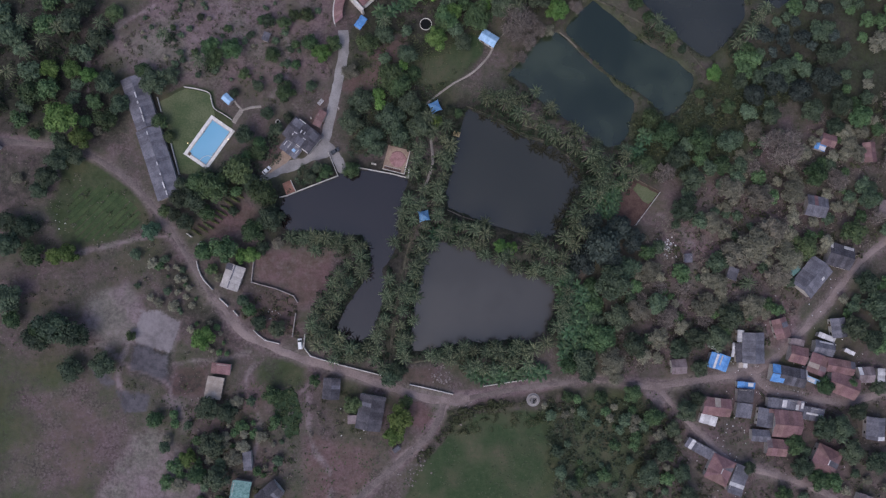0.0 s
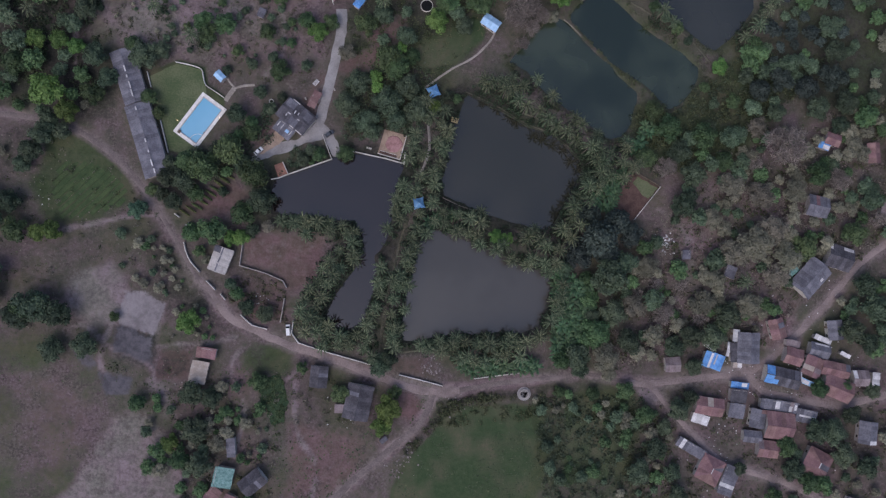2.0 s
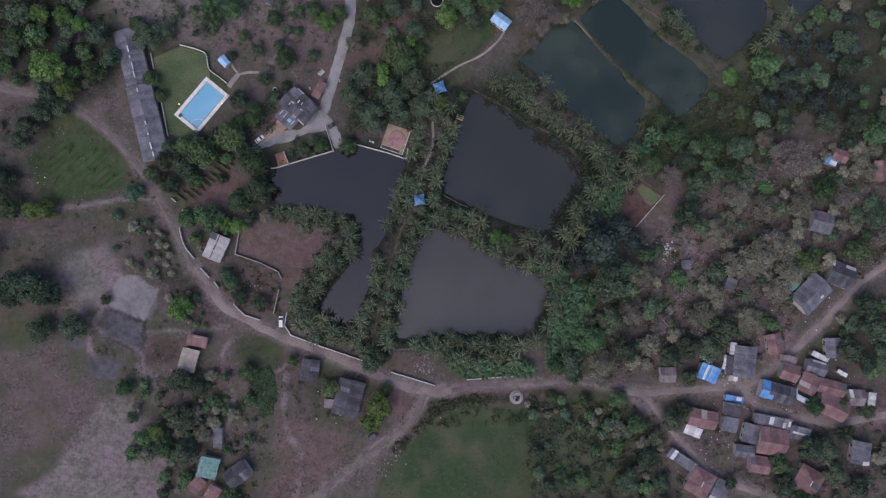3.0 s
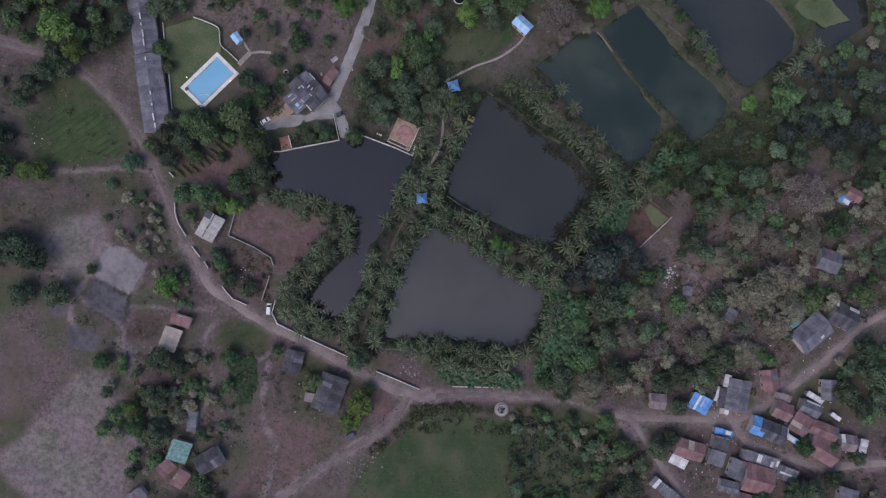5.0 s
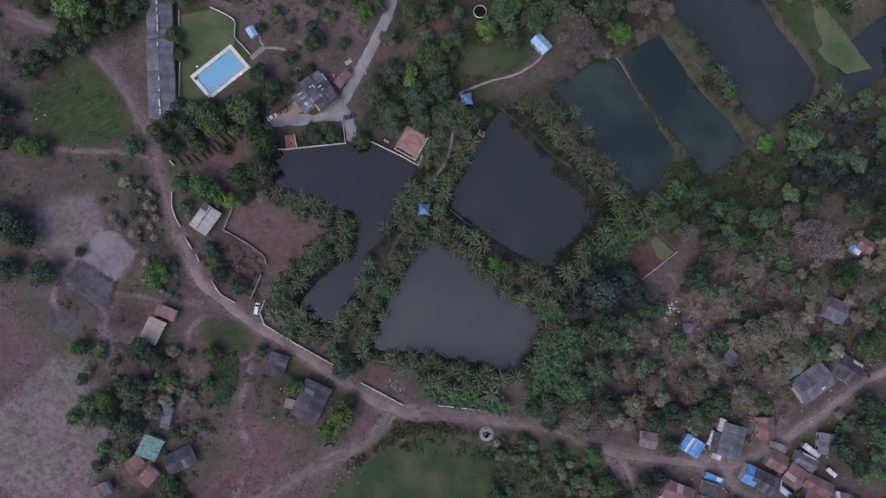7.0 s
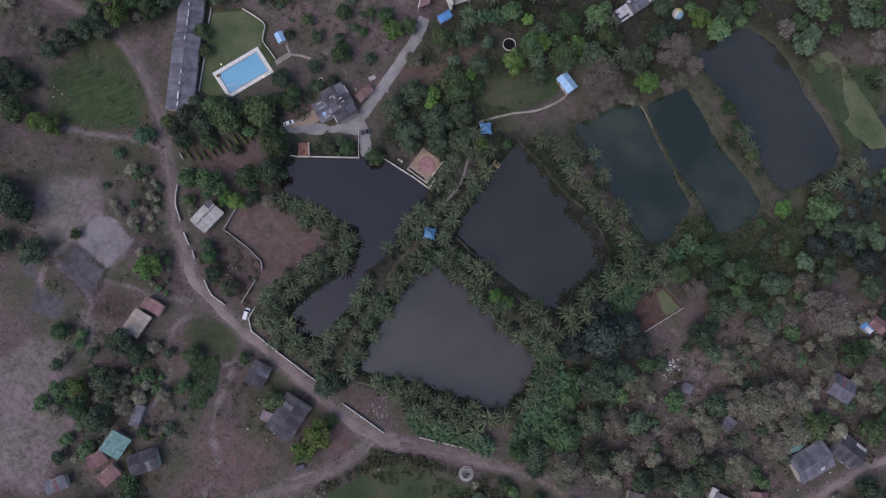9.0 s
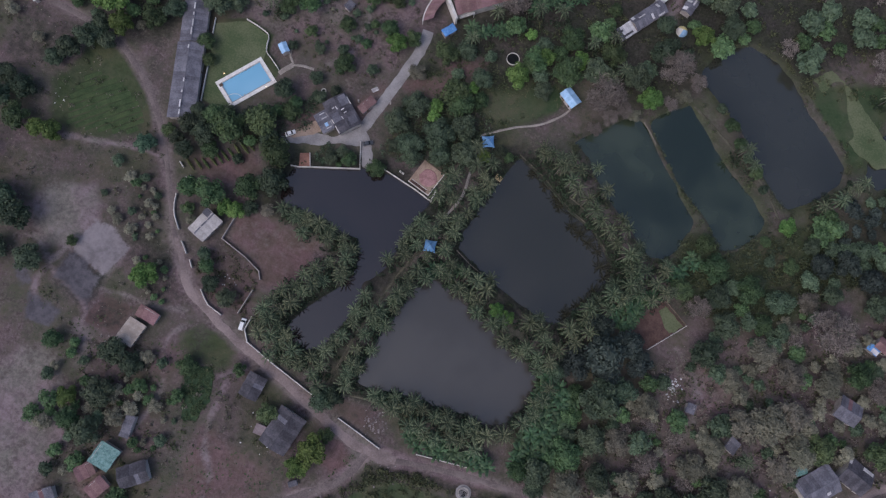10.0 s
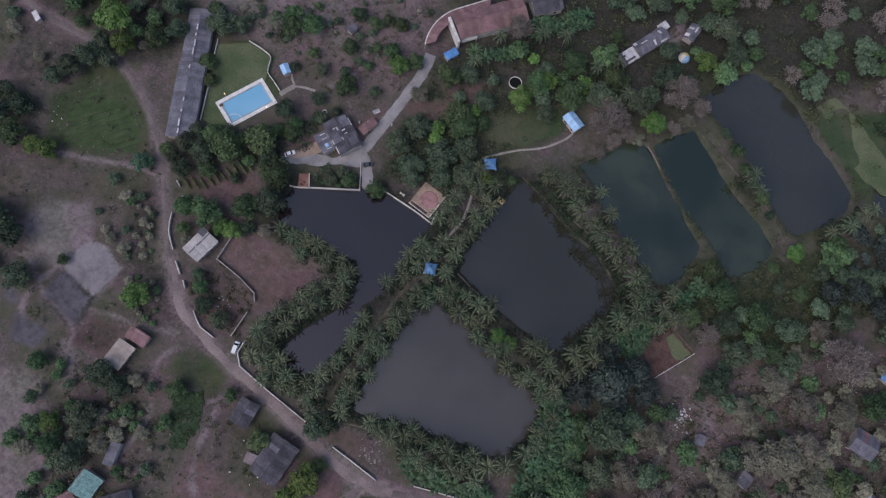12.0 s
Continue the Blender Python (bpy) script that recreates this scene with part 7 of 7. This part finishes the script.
grove(EAST_SCRUBLAND, 115, (0, 4, 4, 5, 1, 4, 4), 2.8, 5.6, GROVE_RNG, 1.0, 0.5)
grove(EAST_SCRUBLAND, 170, (4, 4, 5, 4, 1, 4, 0), 1.8, 4.2, GROVE_RNG, 0.8, 0.45)
grove([(87, -52), (108, -62), (145, -95), (215, -120), (225, -57), (180, -58), (150, -80), (120, -80), (100, -55)], 55, (0, 0, 1, 4), 2.5, 5.0, GROVE_RNG)
grove([(165, -12), (200, 0), (230, 20), (230, -45), (200, -48), (190, -28)], 55, (0, 0, 1, 4), 2.6, 5.2, GROVE_RNG)
grove([(-114, -53), (-88, -50), (-56, -45), (-60, -66), (-82, -72), (-84, -110), (-112, -110)], 30, (0, 1, 4, 4, 1), 2.2, 4.4, GROVE_RNG)
grove([(-66, -92), (-46, -110), (-40, -140), (-120, -140), (-96, -112), (-84, -104)], 40, (0, 0, 1), 3.0, 5.5, GROVE_RNG)
grove([(46, -52), (96, -50), (112, -68), (106, -104), (60, -112), (54, -76)], 55, (1, 0, 0, 4, 0), 1.4, 3.4, GROVE_RNG, 0.8, 0.5)
grove([(62, -49), (92, -50), (112, -70), (108, -110), (82, -110), (94, -75)], 36, (1, 1, 0, 4), 1.8, 3.6, GROVE_RNG)
grove([(-34, 146), (70, 205), (160, 235), (175, 170), (122, 152), (100, 166), (72, 146), (60, 122), (30, 116), (0, 125), (-18, 130)], 120, (0, 0, 1, 1, 0, 5), 3.5, 6.5, GROVE_RNG)
grove([(140, 92), (152, 108), (160, 121), (176, 138), (172, 170), (200, 230), (255, 230), (255, 60), (190, 74)], 170, (0, 0, 1, 0, 1, 4), 2.6, 5.5, GROVE_RNG)
grove([(-106, 44), (-78, 60), (-70, 46), (-76, 41), (-90, 37), (-104, 36)], 16, (0, 1, 0), 2.5, 4.0, GROVE_RNG, 0.8)
grove([(-215, 60), (-151, 96), (-136, 66), (-145, 52), (-190, 40)], 16, (0, 1, 0, 4), 2.2, 4.0, GROVE_RNG)
grove([(-130, 14), (-112, 6), (-104, -10), (-112, -14), (-128, -4)], 12, (4, 0, 4), 1.6, 3.0, GROVE_RNG)
grove([(-142, 107), (-125, 120), (-108, 140), (-50, 150), (-42, 130), (-43, 95), (-73, 88), (-102, 89)], 80, (0, 0, 4, 0), 1.0, 2.2, GROVE_RNG)
grove([(-54, 50), (-46, 50), (-41, 47), (-50, 44.5), (-57, 43)], 9, (0, 1), 1.4, 2.4, GROVE_RNG, 0.3)
grove([(-104, -52), (-62, -60), (-58, -80), (-80, -84), (-98, -82)], 34, (4, 1, 4, 0, 1), 1.3, 3.0, GROVE_RNG, 0.6, 0.5)
grove([(-116, 14), (-106, 6), (-100, -8), (-91, -20), (-98, -28), (-108, -14), (-118, 4)], 26, (4, 1, 4, 0), 1.0, 2.4, GROVE_RNG, 1.2, 0.5)
grove([(-97, -13), (-88, -22), (-80, -30), (-88, -36), (-98, -30)], 8, (4, 1), 1.0, 2.0, GROVE_RNG, 1.5, 0.5)
woodland()


# ---- low growth ----
PALE_FIELD = [(-127.5, -65), (-112, -63), (-103, -76), (-97, -92), (-100, -114), (-125, -122), (-156, -104), (-141, -91.5)]
DUST_YARD = [(-148, -5), (-132, -1), (-108, -12), (-108, -48), (-128, -42), (-150, -20)]


def scrub(name, poly, clumps, material, rng, lo, hi, label, category="scrub"):
    """Low bushes and weeds over an area, in one mesh."""
    verts, faces = [], []
    nr = np.random.RandomState(rng.randrange(9999))
    for x, y in spots(poly, clumps, rng, 0.5):
        if in_poly(x, y, PALE_FIELD) or in_poly(x, y, DUST_YARD):
            continue
        r = rng.uniform(lo, hi)
        lobes = [(x, y, ground_z(x, y) + r * 0.3, r), (x + r * 0.6, y + r * rng.uniform(-0.6, 0.6), ground_z(x, y) + r * 0.2, r * 0.7)]
        v, f = leaf_cloud(nr, lobes, 16, r * 0.34)
        k = len(verts)
        verts += v
        faces += [tuple(i + k for i in q) for q in f]
    tagged(link(name, verts, faces, material), label, category, kind="stuff")


SCRUB_RNG = random.Random(17)
for poly, n, material, lo, hi in (
        ([(93, 18), (145, 63), (215, 90), (230, 18), (182, 8), (142, -35), (74, -40), (80, -10)], 900, SCRUB_DRY, 0.6, 1.7),
        ([(93, 18), (145, 63), (215, 90), (230, 18), (182, 8), (142, -35), (74, -40), (80, -10)], 500, SCRUB_GREEN, 0.6, 1.8),
        ([(89, 72), (140, 100), (175, 100), (144, 60), (98, 43), (91, 53)], 520, SCRUB_GREEN, 0.6, 1.7),
        ([(89, 72), (140, 100), (175, 100), (144, 60), (98, 43), (91, 53)], 320, LEAF[0], 0.7, 1.7),
        ([(-37, 111), (-15, 135), (28, 130), (23, 109), (8, 88), (-2, 80), (-10, 61), (-34, 54), (-37, 80)], 420, SCRUB_GREEN, 0.5, 1.4),
        ([(-145, 95), (-125, 120), (-108, 140), (-50, 150), (-40, 111), (-43, 80), (-73, 78), (-84, 84), (-102, 89)], 420, SCRUB_GREEN, 0.4, 1.1),
        ([(-215, 130), (-146, 130), (-136, 66), (-215, 64)], 420, SCRUB_GREEN, 0.6, 1.6),
        ([(-200, 60), (-130, 44), (-108, 16), (-96, -14), (-110, -60), (-150, -34), (-200, -30)], 120, SCRUB_DRY, 0.4, 1.2),
        ([(-200, 60), (-130, 44), (-108, 16), (-96, -14), (-110, -60), (-150, -34), (-200, -30)], 150, SCRUB_GREEN, 0.4, 1.3),
        ([(-114, -53), (-60, -44), (-22, -50), (-26, -68), (-58, -66), (-62, -110), (-120, -110)], 190, SCRUB_GREEN, 0.5, 1.5),
        ([(-114, -53), (-60, -44), (-22, -50), (-26, -68), (-58, -66), (-62, -110), (-120, -110)], 150, SCRUB_DRY, 0.4, 1.3),
        ([(-4, -79), (3, -71), (11, -62), (19, -57), (36, -53), (30, -50), (12, -56), (5, -65), (-6, -76)], 120, SCRUB_GREEN, 0.6, 1.5),
        ([(8, -55), (60, -50), (112, -60), (112, -110), (82, -110), (92, -62), (40, -62), (12, -66)], 420, SCRUB_GREEN, 0.5, 1.3),
        ([(100, -48), (225, -40), (225, -110), (110, -100)], 420, SCRUB_GREEN, 0.4, 1.4),
        ([(100, -48), (225, -40), (225, -110), (110, -100)], 200, SCRUB_DRY, 0.4, 1.2),
        ([(68, -2), (76, -4), (78, -26), (70, -28)], 90, SCRUB_GREEN, 0.7, 1.6),
        ([(-84, -12), (-76, 0), (-58, -6), (-57, -24), (-72, -23)], 120, SCRUB_GREEN, 0.4, 1.2),
        ([(-34, 146), (70, 205), (160, 235), (175, 170), (122, 152), (72, 146), (60, 122), (0, 120)], 500, SCRUB_GREEN, 0.7, 1.8)):
    scrub("scrub", poly, n, material, SCRUB_RNG, lo, hi, "low tangled scrub and weeds on dry earth" if material is SCRUB_DRY else "low green bushes and weeds")


DARK_PATCH = [(-68.2, -47.9), (-59.7, -45.3), (-56.6, -48.5), (-54.9, -58.8), (-56.3, -66.0), (-60.5, -67.6), (-63.6, -60.7), (-67.5, -53.9)]
paving("crop_patch", DARK_PATCH, GREENS, "low dense patch of dark green crop", 0.22, 2.2)
scrub("scrub", [(50, -53), (95, -50), (108, -66), (100, -100), (60, -112), (50, -78)], 620, LEAF[0], SCRUB_RNG, 0.6, 1.6, "dense low green bushes beside the meadow")
for poly, n in (([(-36, 56), (-36, 80), (-30, 86), (-8, 90), (2, 84), (6, 76), (8, 70), (-2, 60), (-12, 58), (-22, 56)], 420),
                ([(-106, 44), (-90, 50), (-78, 62), (-68, 66), (-66, 56), (-72, 44), (-90, 36)], 260), ([(-58, 52), (-45, 53), (-41, 49), (-58, 42)], 40)):
    scrub("scrub", poly, n, LEAF[0], SCRUB_RNG, 0.6, 1.5, "dense low green shrubs beneath the trees")
scrub("leafy_crop", DARK_PATCH, 260, LEAF[1], SCRUB_RNG, 0.35, 0.6, "low dark green leafy crop in a patch", "crop")


def weeds(poly, n, material, rng, lo, hi, label, bare=0.45):
    """Single tufts and dead leaves over an area, thicker where the ground is damp."""
    verts, faces, tones = [], [], []
    xs, ys = [p[0] for p in poly], [p[1] for p in poly]
    for k in range(n):
        x, y = rng.uniform(min(xs), max(xs)), rng.uniform(min(ys), max(ys))
        if float(wave(x, y, 11, 7)) * 0.65 + float(wave(x, y, 4, 1)) * 0.35 < bare or not in_poly(x, y, poly) or chart("pond", x, y) < 0.5 or chart("road", x, y) < 0.3 or in_poly(x, y, PALE_FIELD) or in_poly(x, y, DUST_YARD):
            continue
        a, r, z = rng.uniform(0, 6.28), rng.uniform(lo, hi), ground_z(x, y)
        c, q = r * math.cos(a), r * math.sin(a)
        i = len(verts)
        verts += [(x - c, y - q, z + 0.02), (x + q * 0.6, y - c * 0.6, z + rng.uniform(0.1, 0.5) * r), (x + c, y + q, z + 0.03), (x - q * 0.6, y + c * 0.6, z + rng.uniform(0.1, 0.5) * r)]
        faces.append((i, i + 1, i + 2, i + 3))
    tagged(link("weeds", verts, faces, material), label, "weeds", kind="stuff")


for poly, n, material, lo, hi in (
        ([(-205, 62), (-130, 40), (-104, 6), (-84, -22), (-100, -60), (-150, -34), (-200, -34)], 1400, SCRUB_GREEN, 0.2, 0.6),
        ([(-205, 62), (-130, 40), (-104, 6), (-84, -22), (-100, -60), (-150, -34), (-200, -34)], 1000, SCRUB_DRY, 0.2, 0.5),
        ([(-205, -30), (-150, -34), (-112, -56), (-130, -110), (-205, -110)], 600, SCRUB_GREEN, 0.2, 0.55),
        ([(-112, -50), (-60, -40), (-14, -50), (-24, -100), (-70, -120), (-125, -110)], 2000, SCRUB_GREEN, 0.25, 0.7),
        ([(-145, 95), (-125, 120), (-108, 140), (-50, 150), (-40, 111), (-43, 80), (-73, 78), (-84, 84), (-102, 89)], 1100, SCRUB_GREEN, 0.2, 0.6),
        ([(80, 15), (100, 42), (145, 66), (215, 92), (230, 18), (182, 10), (142, -30), (84, -40)], 3200, SCRUB_DRY, 0.25, 0.75),
        ([(80, 15), (100, 42), (145, 66), (215, 92), (230, 18), (182, 10), (142, -30), (84, -40)], 2400, SCRUB_GREEN, 0.25, 0.75),
        ([(89, 70), (140, 100), (180, 100), (144, 60), (98, 43), (91, 53)], 3000, SCRUB_GREEN, 0.25, 0.7),
        ([(0, -54), (100, -48), (112, -62), (112, -112), (-20, -112)], 5000, SCRUB_GREEN, 0.25, 0.65),
        ([(100, -48), (225, -30), (225, -112), (108, -104)], 2000, SCRUB_GREEN, 0.2, 0.6),
        ([(-36, 108), (-10, 128), (30, 128), (24, 104), (6, 86), (-12, 60), (-36, 56)], 3000, SCRUB_GREEN, 0.25, 0.7)):
    weeds(poly, n, material, SCRUB_RNG, lo, hi, "tufts of dry weeds and fallen leaves" if material is SCRUB_DRY else "tufts of green weeds on the earth")


def bank_growth(rim, n, rng):
    verts, faces = [], []
    nr = np.random.RandomState(rng.randrange(9999))
    for k in range(n):
        i = rng.randrange(len(rim))
        a, b = Vector(rim[i]), Vector(rim[(i + 1) % len(rim)])
        p = a.lerp(b, rng.random())
        x, y = p.x + rng.uniform(-4.0, 4.0), p.y + rng.uniform(-4.0, 4.0)
        if chart("pond", x, y) < 0.5 or not free(x, y, 0.2) or chart("path", x, y) < 1.0:
            continue
        r = rng.uniform(0.5, 1.3)
        v, f = leaf_cloud(nr, [(x, y, ground_z(x, y) + 0.3 * r, r)], 14, r * 0.36)
        q = len(verts)
        verts += v
        faces += [tuple(j + q for j in w) for w in f]
    # Banks of the first three ponds take the leaf colour with shade in it.
    tagged(link("bank_growth", verts, faces, SHADED_UNDERGROWTH if rim in POND_RIMS[:3] else SCRUB_GREEN), "thick green weeds on the pond bank", "weeds", kind="stuff")


for rim, n in zip(POND_RIMS, (260, 420, 320, 380, 260, 260, 60)):
    bank_growth(rim, n, SCRUB_RNG)


# ---- hedge rows beside the pool garden ----
def hedge_shrub_template():
    t = new("hedge_shrub")
    t.empty_display_size = 0.2
    rng = np.random.RandomState(3)
    lobes = [(0.42 * k, 0, 0.8, 0.62 - 0.04 * abs(k)) for k in range(-6, 7)]
    verts, faces = leaf_cloud(rng, lobes, 620, 0.16)
    add_core(verts, faces, lobes, 0.75, rng)
    link("foliage", verts, faces, HEDGE_LEAF, t)
    part("stem", rod(bmesh.new(), (0, 0, -0.2), (0, 0, 0.6), 0.08), BARK, t)
    return tagged(t, "clipped narrow hedge row of yellowish green shrubs", "hedge", "hedge rows")


first = hedge_shrub_template()
HEDGE_ROWS = [(-101.5, 21.8), (-98.7, 23.2), (-96.2, 24.5), (-94.1, 26.6), (-92.3, 28.6), (-90.7, 30.3), (-88.8, 32.1), (-87.1, 34.3), (-85.1, 36.1), (-83.4, 37.8)]
first.matrix_basis = pose(*HEDGE_ROWS[0], 0, 0, 0, -33)
for k, (x, y) in enumerate(HEDGE_ROWS[1:]):
    copy_thing(first, pose(x, y, ground_z(x, y), 0, 0, -33 + (k % 3) * 3))


# ---- odds and ends in the resort ----
def pallet(x, y, turn):
    p = thing("pallet", x, y, None, turn, "bleached wooden pallet lying beside the drive", "pallet")
    for k in range(5):
        box("slat", ROOF["white"], p, 2.8, 0.22, 0.06, 0, -0.7 + 0.35 * k, 0.12)
    for a in (-1.3, 0, 1.3):
        box("bearer", WOOD, p, 0.12, 1.7, 0.14, a, 0, -0.02)


pallet(-48.2, 79.6, 50)
ring_wall("cistern", -66.8, 70.6, 1.0, 0.7, 0.25, "small round concrete cistern by the house", "cistern")


def marker_post(x, y):
    m = thing("marker_post", x, y, None, 20, "short white marker post beside the drive", "post")
    box("shaft", WHITEWASH, m, 0.5, 0.9, 0.9, 0, 0, -0.1, bevel=0.05)
    box("cap", PLASTER, m, 0.6, 1.0, 0.1, 0, 0, 0.8, bevel=0.03)


marker_post(-40.2, 76.9)
marker_post(-52.3, 72.4)


def garden_bench(x, y, turn):
    g = thing("garden_bench", x, y, None, turn, "small white garden bench by the pond terrace", "bench")
    for k in range(3):
        box("seat_slat", WHITEWASH, g, 2.2, 0.18, 0.05, 0, -0.2 + 0.2 * k, 0.45, bevel=0.01)
    for k in range(2):
        box("back_slat", WHITEWASH, g, 2.2, 0.05, 0.14, 0, 0.36, 0.6 + 0.2 * k, bevel=0.01)
    for a in (-0.95, 0.95):
        box("leg", WHITEWASH, g, 0.08, 0.6, 0.45, a, 0.02, 0)
        box("back_post", WHITEWASH, g, 0.08, 0.06, 0.95, a, 0.41, 0)


garden_bench(-24.5, 52.0, -14)


def bamboo_landing(x, y, turn):
    """A small platform of split canes that tips towards the water."""
    p = thing("bamboo_landing", x, y, 0.15, turn, "straw-coloured bamboo landing at the pond edge", "landing")
    for k in range(8):
        part("cane", rod(bmesh.new(), (-1.5, -0.98 + 0.28 * k, 0.42), (1.5, -0.98 + 0.28 * k, 0.3), 0.13, 0.12, 7), CANE, p)
    for a in (-1.1, 1.1):
        part("bearer", rod(bmesh.new(), (a, -1.1, 0.25), (a, 1.1, 0.25), 0.08), WOOD, p)
        for b in (-0.9, 0.9):
            part("stake", rod(bmesh.new(), (a, b, -1.4), (a, b, 0.3), 0.07), WOOD, p)


bamboo_landing(12.0, 65.6, -15)


# ---- rubbish, stones ----
def strewn(name, x, y, spread, n, lo, hi, material, label, rng):
    bm = bmesh.new()
    for k in range(n):
        a, b = x + rng.gauss(0, spread), y + rng.gauss(0, spread)
        s = rng.uniform(lo, hi)
        slab(bm, s, s * rng.uniform(0.4, 1), s * rng.uniform(0.2, 0.5), a, b, ground_z(a, b) - 0.03, rng.uniform(0, 180))
    tagged(part(name, bm, material, None), label, name, kind="stuff")


LITTER_RNG = random.Random(2)
for x, y, spread, n in ((142, -47, 5, 30), (150, -62, 6, 34), (165, -36, 6, 30), (186, -38, 6, 30), (128, -76, 6, 26), (160, -50, 6, 24), (138, -30, 5, 24), (105, 15, 2.2, 14), (107, 11, 1.4, 10), (130, -20, 3, 14), (136, -60, 5, 22), (150, -48, 5, 18), (176, -28, 5, 18), (192, -42, 4, 16), (132, -90, 4, 20),
                        (-161, 26, 2.5, 6), (-68, -14, 3.0, 14), (-28, -60, 6, 12), (168, -68, 10, 16), (178, -8, 7, 14), (155, -16, 6, 12)):
    strewn("litter", x, y, spread, n if x < 100 else round(n * 0.6), 0.2, 0.5, LITTER, "scraps of pale litter on the ground", LITTER_RNG)
strewn("litter", 105.5, 15.5, 1.8, 34, 0.4, 0.9, LITTER, "heap of pale litter in a clearing", LITTER_RNG)
for x, y, spread, n in ((5, -41, 2.4, 60), (16, -57, 3, 30), (-4, -77, 2.5, 30), (-8, -84, 2.5, 24), (-100, -52, 3, 30)):
    strewn("rubble", x, y, spread, n, 0.3, 0.9, RUBBLE, "heap of broken stone and rubble", LITTER_RNG)
